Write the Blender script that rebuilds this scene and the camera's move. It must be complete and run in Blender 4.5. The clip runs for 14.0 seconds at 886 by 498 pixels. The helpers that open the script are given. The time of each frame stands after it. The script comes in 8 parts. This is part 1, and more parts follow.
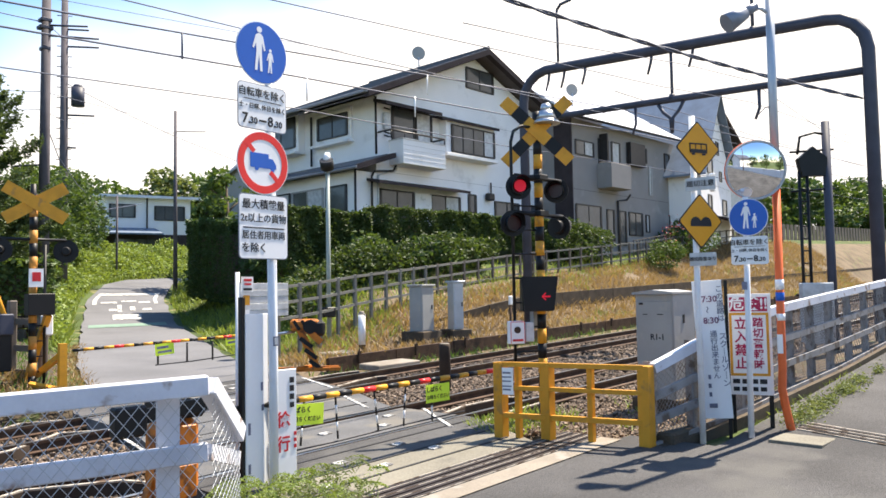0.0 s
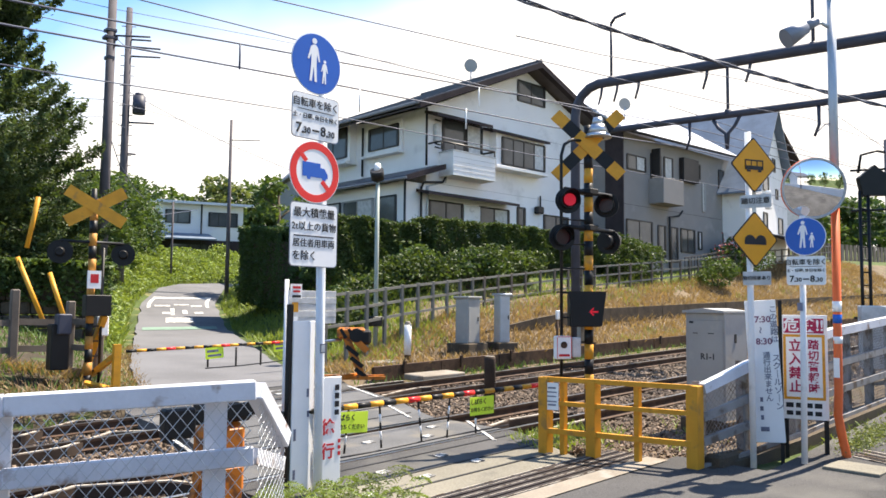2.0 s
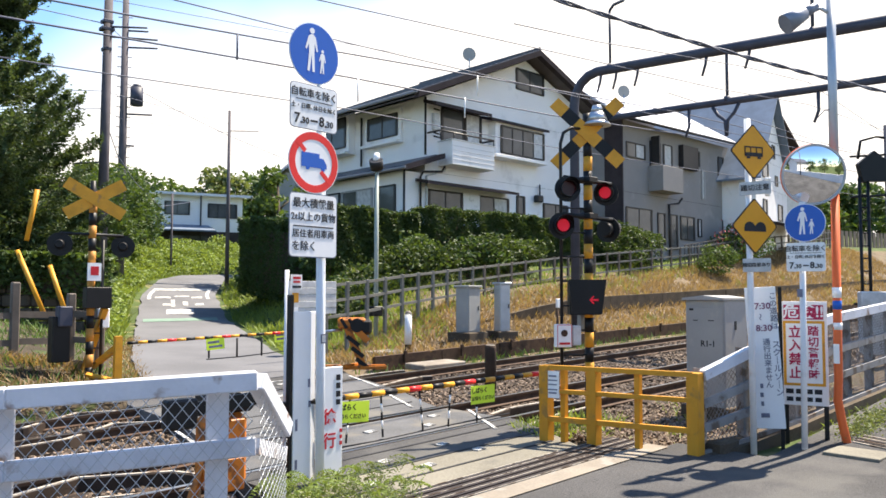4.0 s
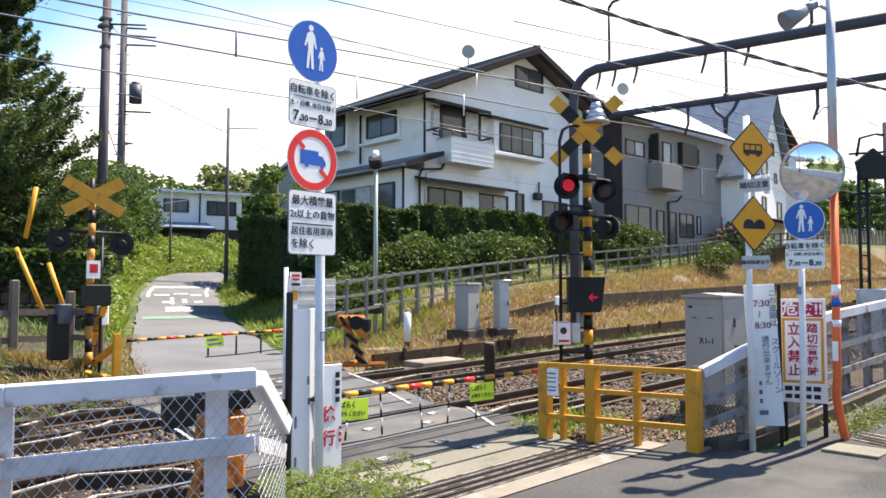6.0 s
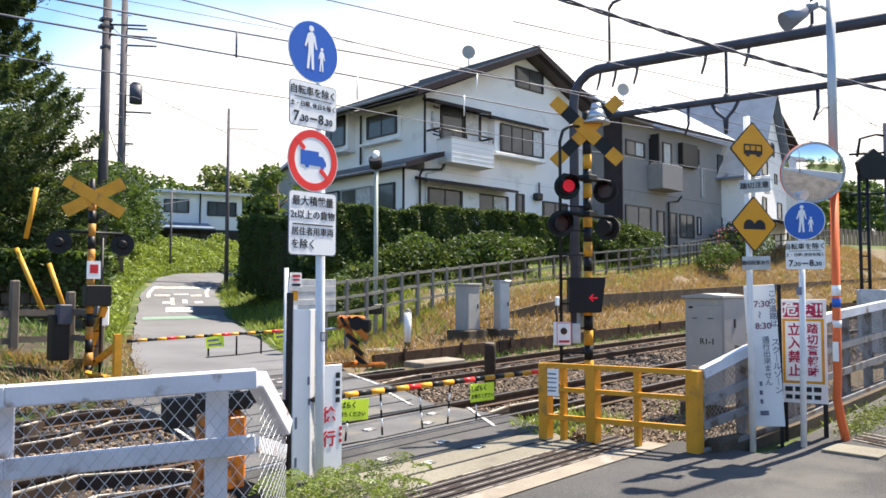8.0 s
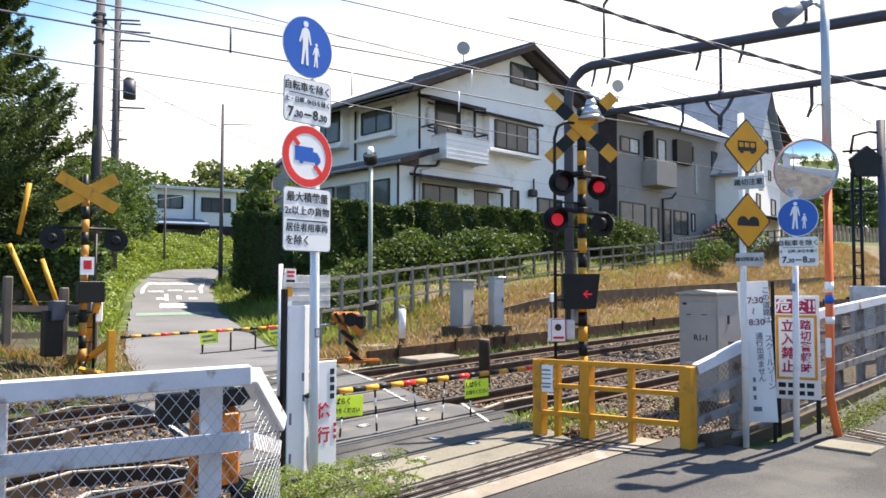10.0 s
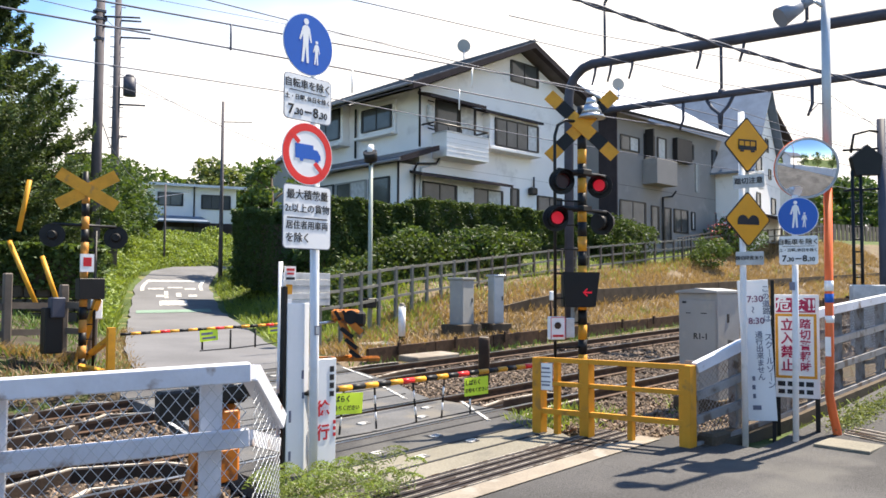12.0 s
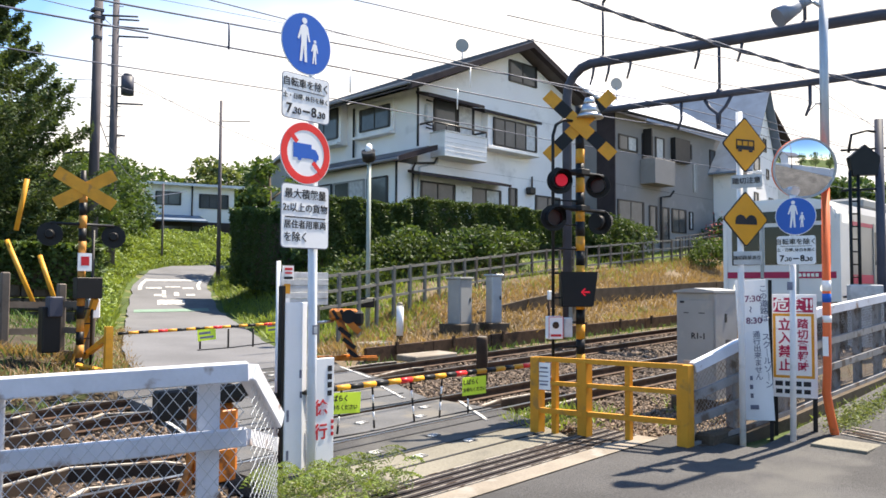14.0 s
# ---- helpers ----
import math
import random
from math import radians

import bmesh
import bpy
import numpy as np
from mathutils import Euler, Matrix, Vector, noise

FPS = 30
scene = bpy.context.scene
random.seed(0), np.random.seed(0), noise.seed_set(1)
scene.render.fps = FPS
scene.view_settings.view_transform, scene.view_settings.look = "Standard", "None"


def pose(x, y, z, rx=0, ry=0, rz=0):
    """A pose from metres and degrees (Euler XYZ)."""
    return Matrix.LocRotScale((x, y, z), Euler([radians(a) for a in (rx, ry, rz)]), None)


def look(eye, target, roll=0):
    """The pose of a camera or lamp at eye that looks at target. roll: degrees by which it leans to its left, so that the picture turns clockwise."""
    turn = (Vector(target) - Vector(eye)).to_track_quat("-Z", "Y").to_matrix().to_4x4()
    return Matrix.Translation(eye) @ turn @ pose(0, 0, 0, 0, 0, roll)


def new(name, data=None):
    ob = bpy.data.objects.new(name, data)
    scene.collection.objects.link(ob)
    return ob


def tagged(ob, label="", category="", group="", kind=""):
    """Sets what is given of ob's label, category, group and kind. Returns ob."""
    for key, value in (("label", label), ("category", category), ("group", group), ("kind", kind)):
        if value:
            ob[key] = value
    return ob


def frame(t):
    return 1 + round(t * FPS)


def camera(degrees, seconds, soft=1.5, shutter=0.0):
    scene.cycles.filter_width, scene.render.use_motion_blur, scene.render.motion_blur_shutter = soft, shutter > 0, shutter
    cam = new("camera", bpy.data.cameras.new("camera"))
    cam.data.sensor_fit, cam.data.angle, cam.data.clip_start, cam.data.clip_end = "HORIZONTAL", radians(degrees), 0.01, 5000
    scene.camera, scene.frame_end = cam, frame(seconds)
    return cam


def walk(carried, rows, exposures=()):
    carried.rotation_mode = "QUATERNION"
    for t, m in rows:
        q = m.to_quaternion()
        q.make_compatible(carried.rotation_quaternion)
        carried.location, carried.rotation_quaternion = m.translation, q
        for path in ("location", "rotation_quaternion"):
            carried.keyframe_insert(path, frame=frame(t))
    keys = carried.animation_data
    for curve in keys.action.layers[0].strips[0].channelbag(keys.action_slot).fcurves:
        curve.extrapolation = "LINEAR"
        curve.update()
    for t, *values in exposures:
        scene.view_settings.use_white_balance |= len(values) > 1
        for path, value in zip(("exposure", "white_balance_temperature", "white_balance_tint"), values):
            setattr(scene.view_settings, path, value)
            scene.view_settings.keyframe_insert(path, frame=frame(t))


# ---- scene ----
cam = camera(59.5, 14.0, soft=1.6)
walk(cam, [
    (0.0, pose(0.0, 0.0, 2.0, 93.147, 1.048, -46.959)),
    (0.5, pose(0.0, 0.0, 2.0, 92.928, 0.548, -46.515)),
    (1.0, pose(0.0, 0.0, 2.0, 93.583, -0.251, -44.507)),
    (1.5, pose(0.0, 0.0, 2.0, 93.623, -0.598, -44.053)),
    (2.0, pose(0.0, 0.0, 2.0, 94.031, -0.552, -43.527)),
    (2.5, pose(0.0, 0.0, 2.0, 93.693, -0.323, -43.256)),
    (3.0, pose(0.0, 0.0, 2.0, 93.380, -0.152, -43.363)),
    (5.5, pose(0.0, 0.0, 2.0, 93.174, -0.106, -43.592)),
    (6.0, pose(0.0, 0.0, 2.0, 93.062, -0.060, -43.574)),
    (6.5, pose(0.0, 0.0, 2.0, 93.183, 0.080, -43.647)),
    (7.0, pose(0.0, 0.0, 2.0, 93.246, 0.061, -43.374)),
    (7.5, pose(0.0, 0.0, 2.0, 93.040, -0.090, -43.329)),
    (8.0, pose(0.0, 0.0, 2.0, 93.096, -0.069, -43.554)),
    (10.5, pose(0.0, 0.0, 2.0, 92.764, -0.126, -43.955)),
    (11.0, pose(0.0, 0.0, 2.0, 92.755, -0.194, -43.792)),
    (11.5, pose(0.0, 0.0, 2.0, 92.688, -0.315, -43.854)),
    (12.0, pose(0.0, 0.0, 2.0, 92.667, -0.244, -43.968)),
    (12.5, pose(0.0, 0.0, 2.0, 92.566, -0.186, -43.926)),
    (13.0, pose(0.0, 0.0, 2.0, 92.583, -0.344, -44.111)),
    (13.5, pose(0.0, 0.0, 2.0, 92.544, -0.391, -44.146)),
    (14.0, pose(0.0, 0.0, 2.0, 92.630, -0.300, -44.114)),
], exposures=[(0.0, 1.40, 7250, 11.0), (14.0, 1.40, 7250, 11.0)])

# ---- light ----
SUN = Vector((1.92, -0.22, 3.4)).normalized()
world = bpy.data.worlds.new("sky_world")
scene.world = world
world.use_nodes = True
wn = world.node_tree.nodes
sky = wn.new("ShaderNodeTexSky")
sky.sky_type = "NISHITA"
sky.sun_disc = False
sky.sun_elevation = math.asin(SUN.z)
sky.sun_rotation = math.atan2(SUN.x, SUN.y)
sky.air_density, sky.dust_density, sky.ozone_density = 1.0, 0.25, 3.5
wn["Background"].inputs["Strength"].default_value = 0.085
# thin bright summer cloud over a hazy blue sky
wl = world.node_tree.links
coord, cloud, ramp, blend = wn.new("ShaderNodeTexCoord"), wn.new("ShaderNodeTexNoise"), wn.new("ShaderNodeMapRange"), wn.new("ShaderNodeMix")
cloud.inputs["Scale"].default_value, cloud.inputs["Detail"].default_value, cloud.inputs["Roughness"].default_value = 1.3, 5.0, 0.45
ramp.inputs["From Min"].default_value, ramp.inputs["From Max"].default_value = -0.05, 0.12
blend.data_type = "RGBA"
blend.inputs["B"].default_value = (6.9, 6.9, 7.0, 1)
wl.new(coord.outputs["Generated"], cloud.inputs["Vector"])
# the cloud thickens towards the horizon and the sun's side
split, lean, sumup = wn.new("ShaderNodeVectorMath"), wn.new("ShaderNodeMath"), wn.new("ShaderNodeMath")
split.operation, lean.operation, sumup.operation = "DOT_PRODUCT", "MULTIPLY_ADD", "ADD"
split.inputs[1].default_value = (0.8, 0.0, -1.5)
lean.inputs[1].default_value, lean.inputs[2].default_value = 0.75, -0.33
wl.new(coord.outputs["Generated"], split.inputs[0])
wl.new(cloud.outputs["Fac"], lean.inputs[0])
wl.new(split.outputs["Value"], sumup.inputs[0])
wl.new(lean.outputs[0], sumup.inputs[1])
wl.new(sumup.outputs[0], ramp.inputs["Value"])
wl.new(ramp.outputs[0], blend.inputs["Factor"])
deep = wn.new("ShaderNodeHueSaturation")
deep.inputs["Saturation"].default_value, deep.inputs["Value"].default_value = 1.15, 1.5
wl.new(sky.outputs[0], deep.inputs["Color"])
wl.new(deep.outputs["Color"], blend.inputs["A"])
wl.new(blend.outputs["Result"], wn["Background"].inputs["Color"])
sun_data = bpy.data.lights.new("sun", "SUN")
sun_data.energy, sun_data.angle, sun_data.color = 5.0, radians(0.6), (1.0, 0.95, 0.86)
sun = new("sun", sun_data)
sun.matrix_world = look(SUN * 200, (0, 0, 0))

# ---- materials ----
def mat(name, base, rough=0.7, var=0.18, scale=3.0, fine=40.0, bump=0.15, metal=0.0, dist=0.01, second=None, amount=0.5, spec=0.3, rand=0.0, grain=0.6):
    """A surface with a broad and a fine variation; second is a stain colour that covers 'amount' of it."""
    m = bpy.data.materials.new(name)
    m.use_nodes = True
    n, l = m.node_tree.nodes, m.node_tree.links
    b = n["Principled BSDF"]
    b.inputs["Roughness"].default_value, b.inputs["Metallic"].default_value = rough, metal
    b.inputs["Specular IOR Level"].default_value = spec
    tc = n.new("ShaderNodeTexCoord")
    big, small = n.new("ShaderNodeTexNoise"), n.new("ShaderNodeTexNoise")
    big.inputs["Scale"].default_value, small.inputs["Scale"].default_value = scale, fine
    big.inputs["Detail"].default_value, small.inputs["Detail"].default_value = 6.0, 4.0
    for t in (big, small):
        l.new(tc.outputs["Object"], t.inputs["Vector"])
    mix = n.new("ShaderNodeMix")
    mix.data_type = "RGBA"
    c = Vector(base)
    dark, light = c * (1 - var), c * (1 + var)
    mix.inputs["A"].default_value = (*dark, 1)
    mix.inputs["B"].default_value = (*light, 1)
    add = n.new("ShaderNodeMath")
    add.operation = "MULTIPLY_ADD"
    add.inputs[1].default_value, add.inputs[2].default_value = grain, 0.5 - 0.5 * grain
    l.new(small.outputs["Fac"], add.inputs[0])
    avg = n.new("ShaderNodeMath")
    avg.operation = "ADD"
    l.new(add.outputs[0], avg.inputs[0])
    sub = n.new("ShaderNodeMapRange")
    sub.inputs["From Min"].default_value, sub.inputs["From Max"].default_value = 0.3, 0.7
    sub.inputs["To Min"].default_value, sub.inputs["To Max"].default_value = -0.5, 0.5
    l.new(big.outputs["Fac"], sub.inputs["Value"])
    l.new(sub.outputs[0], avg.inputs[1])
    l.new(avg.outputs[0], mix.inputs["Factor"])
    out = mix.outputs["Result"]
    if second:
        st = n.new("ShaderNodeTexNoise")
        st.inputs["Scale"].default_value, st.inputs["Detail"].default_value = scale * 1.7, 8.0
        l.new(tc.outputs["Object"], st.inputs["Vector"])
        rg = n.new("ShaderNodeMapRange")
        edge = 0.62 - 0.24 * amount
        rg.inputs["From Min"].default_value, rg.inputs["From Max"].default_value = edge, edge + 0.1
        l.new(st.outputs["Fac"], rg.inputs["Value"])
        mx = n.new("ShaderNodeMix")
        mx.data_type = "RGBA"
        l.new(rg.outputs[0], mx.inputs["Factor"])
        l.new(out, mx.inputs["A"])
        mx.inputs["B"].default_value = (*second, 1)
        out = mx.outputs["Result"]
    if rand:
        oi, hs = n.new("ShaderNodeNewGeometry"), n.new("ShaderNodeHueSaturation")
        rr = n.new("ShaderNodeMapRange")
        rr.inputs["To Min"].default_value, rr.inputs["To Max"].default_value = 1 - rand, 1 + rand
        l.new(oi.outputs["Random Per Island"], rr.inputs["Value"])
        l.new(rr.outputs[0], hs.inputs["Value"])
        l.new(out, hs.inputs["Color"])
        out = hs.outputs["Color"]
    l.new(out, b.inputs["Base Color"])
    if bump:
        bp = n.new("ShaderNodeBump")
        bp.inputs["Strength"].default_value, bp.inputs["Distance"].default_value = bump, dist
        l.new(small.outputs["Fac"], bp.inputs["Height"])
        l.new(bp.outputs["Normal"], b.inputs["Normal"])
    return m


def leaf_mat(name, base, rand=0.35):
    m = mat(name, base, rough=0.55, var=0.25, scale=1.2, fine=9.0, bump=0.0, rand=rand)
    b = m.node_tree.nodes["Principled BSDF"]
    b.inputs["Transmission Weight"].default_value = 0.0
    b.inputs["Subsurface Weight"].default_value = 0.0
    n, l = m.node_tree.nodes, m.node_tree.links
    tr, mx = n.new("ShaderNodeBsdfTranslucent"), n.new("ShaderNodeMixShader")
    tr.inputs["Color"].default_value = (base[0] * 1.8, base[1] * 1.7, base[2] * 0.8, 1)
    mx.inputs[0].default_value = 0.3
    l.new(b.outputs[0], mx.inputs[1])
    l.new(tr.outputs[0], mx.inputs[2])
    l.new(mx.outputs[0], n["Material Output"].inputs["Surface"])
    return m


def glow(name, colour, strength):
    m = bpy.data.materials.new(name)
    m.use_nodes = True
    b = m.node_tree.nodes["Principled BSDF"]
    b.inputs["Base Color"].default_value = (*colour, 1)
    b.inputs["Emission Color"].default_value = (*colour, 1)
    b.inputs["Emission Strength"].default_value = strength
    return m


ASPHALT = mat("asphalt", (0.064, 0.062, 0.062), 0.9, 0.45, 0.5, 75, 0.9, dist=0.008, second=(0.088, 0.085, 0.08), amount=0.3, grain=2.6)
ASPHALT_DARK = mat("asphalt_dark", (0.088, 0.088, 0.090), 0.85, 0.32, 0.8, 55, 0.5, dist=0.006, second=(0.13, 0.12, 0.105), amount=0.25, grain=2.6)
ROAD_PALE = mat("worn_concrete_road", (0.165, 0.152, 0.122), 0.9, 0.26, 0.7, 50, 0.4, dist=0.006, second=(0.095, 0.088, 0.078), amount=0.25, grain=2.4)
CONCRETE = mat("concrete", (0.215, 0.185, 0.15), 0.9, 0.2, 2.0, 50, 0.3, second=(0.25, 0.23, 0.2), amount=0.2, grain=1.6)
CONCRETE_DARK = mat("weathered_concrete", (0.08, 0.06, 0.042), 0.95, 0.3, 2.0, 40, 0.4, second=(0.09, 0.07, 0.05), amount=0.4, grain=1.6)
STEEL_RUST = mat("rusty_steel", (0.075, 0.043, 0.028), 0.75, 0.3, 4, 60, 0.3, metal=0.2, second=(0.05, 0.03, 0.02), amount=0.4)
RAIL_TOP = mat("polished_rail", (0.5, 0.48, 0.46), 0.3, 0.1, 3, 60, 0.05, metal=1.0)
STONE = mat("ballast_stone", (0.165, 0.122, 0.09), 0.9, 0.2, 6, 60, 0.2, rand=0.6)
STONE_BED = mat("ballast_bed", (0.09, 0.067, 0.05), 0.95, 0.4, 6, 30, 0.9, dist=0.04, second=(0.11, 0.08, 0.06), amount=0.4)
SLEEPER = mat("sleeper_wood", (0.045, 0.030, 0.022), 0.9, 0.3, 3, 40, 0.4)
DIRT = mat("dry_grass_ground", (0.125, 0.092, 0.058), 0.95, 0.35, 1.2, 25, 0.7, dist=0.03, second=(0.12, 0.13, 0.05), amount=0.12, grain=1.6)
GREEN_GROUND = mat("grassy_ground", (0.055, 0.08, 0.02), 0.95, 0.35, 0.8, 20, 0.7, dist=0.03, second=(0.17, 0.16, 0.07), amount=0.25)
WHITE_PAINT = mat("white_paint", (0.72, 0.72, 0.74), 0.55, 0.07, 2.5, 40, 0.06, second=(0.5, 0.5, 0.5), amount=0.12)
FENCE_WHITE = mat("chipped_white_paint", (0.58, 0.59, 0.64), 0.6, 0.1, 3, 40, 0.1, second=(0.24, 0.16, 0.12), amount=0.16)
SIGN_WHITE = mat("sign_white", (0.78, 0.78, 0.79), 0.35, 0.04, 2, 30, 0.0)
SIGN_BLUE = mat("sign_blue", (0.006, 0.10, 0.45), 0.35, 0.06, 2, 30, 0.0)
SIGN_RED = mat("sign_red", (0.72, 0.03, 0.03), 0.35, 0.08, 2, 30, 0.0)
SIGN_YELLOW = mat("sign_amber", (0.72, 0.30, 0.01), 0.4, 0.08, 2, 30, 0.0)
INK = mat("black_ink", (0.015, 0.015, 0.02), 0.5, 0.1, 3, 30, 0.0)
INK_RED = mat("red_ink", (0.55, 0.02, 0.03), 0.5, 0.1, 3, 30, 0.0)
INK_FADED = mat("faded_ink", (0.15, 0.16, 0.22), 0.6, 0.3, 9, 30, 0.0)
YELLOW = mat("yellow_paint", (0.56, 0.25, 0.02), 0.55, 0.12, 3, 40, 0.08, second=(0.35, 0.18, 0.04), amount=0.1)
BLACK = mat("black_paint", (0.007, 0.007, 0.008), 0.5, 0.25, 3, 40, 0.08)
STRIPE_YELLOW = mat("stripe_yellow", (0.62, 0.28, 0.025), 0.5, 0.14, 4, 40, 0.05, second=(0.4, 0.2, 0.05), amount=0.08)
ORANGE = mat("orange_paint", (0.70, 0.13, 0.035), 0.5, 0.1, 3, 40, 0.05)
MACHINE_ORANGE = mat("machine_orange", (0.50, 0.15, 0.018), 0.5, 0.2, 4, 40, 0.08, second=(0.16, 0.06, 0.025), amount=0.35)
GALV = mat("galvanised_steel", (0.42, 0.45, 0.49), 0.45, 0.1, 3, 40, 0.05, metal=0.4)
CABINET_GREY = mat("grey_cabinet_paint", (0.30, 0.30, 0.295), 0.55, 0.08, 2, 40, 0.05, second=(0.36, 0.34, 0.31), amount=0.12)
POLE_CONCRETE = mat("pole_concrete", (0.10, 0.09, 0.10), 0.9, 0.15, 2, 40, 0.2)
PORTAL = mat("dark_painted_steel", (0.05, 0.054, 0.078), 0.55, 0.2, 2, 40, 0.08)
WIRE = mat("wire", (0.08, 0.09, 0.13), 0.6, 0.1, 3, 30, 0.0)
STUCCO = mat("pale_stucco", (0.80, 0.78, 0.78), 0.9, 0.05, 0.5, 70, 0.25, second=(0.66, 0.64, 0.64), amount=0.08)
STUCCO_GREY = mat("grey_stucco", (0.25, 0.235, 0.23), 0.9, 0.08, 0.5, 70, 0.25, second=(0.30, 0.28, 0.27), amount=0.15)
ROOF = mat("slate_roof", (0.075, 0.08, 0.10), 0.45, 0.2, 1.5, 30, 0.3)
ROOF_BROWN = mat("brown_trim", (0.05, 0.04, 0.042), 0.9, 0.15, 2, 30, 0.1, spec=0.08)
# soffit boards with the shade under the eaves put into their colour
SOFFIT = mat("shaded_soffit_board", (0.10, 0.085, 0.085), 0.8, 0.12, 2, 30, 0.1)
GUTTER = mat("grey_gutter", (0.20, 0.20, 0.22), 0.5, 0.1, 2, 30, 0.0)
ROOF_BLUE = mat("blue_grey_roof", (0.14, 0.18, 0.24), 0.5, 0.15, 1.5, 30, 0.3)
GLASS = mat("window_glass", (0.075, 0.08, 0.085), 0.08, 0.2, 1.0, 10, 0.0, spec=0.4)
CURTAIN = mat("pale_curtain", (0.5, 0.5, 0.5), 0.8, 0.2, 6, 40, 0.1)
FRAME_DARK = mat("dark_window_frame", (0.025, 0.023, 0.024), 0.45, 0.15, 3, 30, 0.0)
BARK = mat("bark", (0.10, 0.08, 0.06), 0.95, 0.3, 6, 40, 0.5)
LEAF = leaf_mat("leaf_green", (0.066, 0.106, 0.03))
LEAF_DARK = leaf_mat("leaf_dark_green", (0.045, 0.08, 0.025))
LEAF_LIGHT = leaf_mat("leaf_light_green", (0.175, 0.235, 0.062))
LEAF_FIR = leaf_mat("evergreen_spray", (0.056, 0.086, 0.034), 0.6)
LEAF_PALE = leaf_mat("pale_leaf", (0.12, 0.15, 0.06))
LEAF_HEDGE = leaf_mat("hedge_leaf", (0.05, 0.08, 0.024))
GRASS = leaf_mat("grass_blade", (0.17, 0.225, 0.05))
GRASS_DRY = leaf_mat("dry_grass_blade", (0.225, 0.155, 0.090), 0.5)
# darker copy of the grass blade, with shade put into its green
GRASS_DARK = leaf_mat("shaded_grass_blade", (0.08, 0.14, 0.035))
TRAIN_WHITE = mat("train_white", (0.72, 0.70, 0.67), 0.35, 0.04, 1, 20, 0.0)
TRAIN_STEEL = mat("train_stainless", (0.26, 0.265, 0.28), 0.35, 0.06, 1, 20, 0.0, metal=0.7)
TRAIN_RED = mat("train_crimson", (0.40, 0.015, 0.07), 0.4, 0.06, 1, 20, 0.0)
TRAIN_GLASS = mat("train_glass", (0.012, 0.014, 0.014), 0.06, 0.1, 1, 20, 0.0, spec=0.25)
NOTE_GREEN = mat("lime_notice", (0.62, 0.80, 0.06), 0.5, 0.06, 3, 30, 0.0)
BROWN_FENCE = mat("brown_fence", (0.12, 0.10, 0.085), 0.7, 0.2, 3, 30, 0.1)
GREY_FENCE = mat("grey_fence", (0.135, 0.135, 0.125), 0.6, 0.15, 3, 30, 0.1)
MARK_WHITE = mat("worn_road_paint", (0.50, 0.49, 0.47), 0.8, 0.25, 6, 60, 0.2, second=(0.15, 0.145, 0.14), amount=0.5)
MARK_GREEN = mat("pale_green_road_paint", (0.16, 0.24, 0.19), 0.8, 0.12, 3, 60, 0.2)
ROOF_PALE = mat("pale_metal_roof", (0.62, 0.62, 0.66), 0.4, 0.06, 1.5, 30, 0.1)
LANE_GREY = mat("lane_asphalt", (0.125, 0.125, 0.132), 0.9, 0.2, 0.5, 40, 0.4, dist=0.006, grain=2.0)
POST_PALE = mat("pale_post_paint", (0.60, 0.64, 0.70), 0.4, 0.06, 2, 40, 0.03, second=(0.5, 0.5, 0.52), amount=0.1)
# brown earth darkened in its colour for the shade under the trees
SHADE_GROUND = mat("tree_shade_ground", (0.055, 0.042, 0.028), 0.95, 0.4, 1.2, 25, 0.7, dist=0.03, second=(0.05, 0.07, 0.02), amount=0.35, grain=1.6)
GRATE = mat("dark_grate_steel", (0.035, 0.026, 0.024), 0.6, 0.3, 4, 60, 0.2, metal=0.3)
WORN_EDGE = mat("worn_timber_edge", (0.36, 0.32, 0.27), 0.9, 0.25, 4, 40, 0.2, second=(0.1, 0.07, 0.05), amount=0.4)
MIRROR = mat("convex_mirror", (0.82, 0.84, 0.86), 0.02, 0.02, 1, 10, 0.0, metal=1.0)
POLE_GREEN = mat("grey_green_pole_paint", (0.30, 0.34, 0.31), 0.5, 0.1, 3, 40, 0.05)
FENCE_GREY = mat("weathered_fence_paint", (0.24, 0.23, 0.225), 0.75, 0.2, 3, 40, 0.15, second=(0.12, 0.09, 0.07), amount=0.4)
RUBBER = mat("black_rubber", (0.018, 0.018, 0.02), 0.7, 0.2, 3, 30, 0.1)
LAMP_RED = glow("lit_red_lens", (0.62, 0.004, 0.022), 0.14)
LAMP_GREY = mat("dull_lamp_metal", (0.2, 0.22, 0.27), 0.5, 0.1, 3, 30, 0.03, metal=0.3)
LENS_DARK = mat("unlit_red_lens", (0.06, 0.008, 0.010), 0.25, 0.1, 3, 30, 0.0)
SILVER = mat("bare_metal", (0.45, 0.47, 0.5), 0.3, 0.08, 3, 30, 0.02, metal=0.8)


# ---- mesh helpers ----
def box(bm, c, s, m=None, bevel=0.0):
    """A box of size s round c, turned by the matrix m."""
    t = Matrix.Translation(c) @ Matrix.Diagonal((*s, 1))
    if m is not None:
        t = m @ t
    made = bmesh.ops.create_cube(bm, size=1.0, matrix=t)
    if bevel:
        edges = {e for v in made["verts"] for e in v.link_edges}
        bmesh.ops.bevel(bm, geom=list(edges), offset=bevel, segments=1, affect="EDGES", clamp_overlap=True)


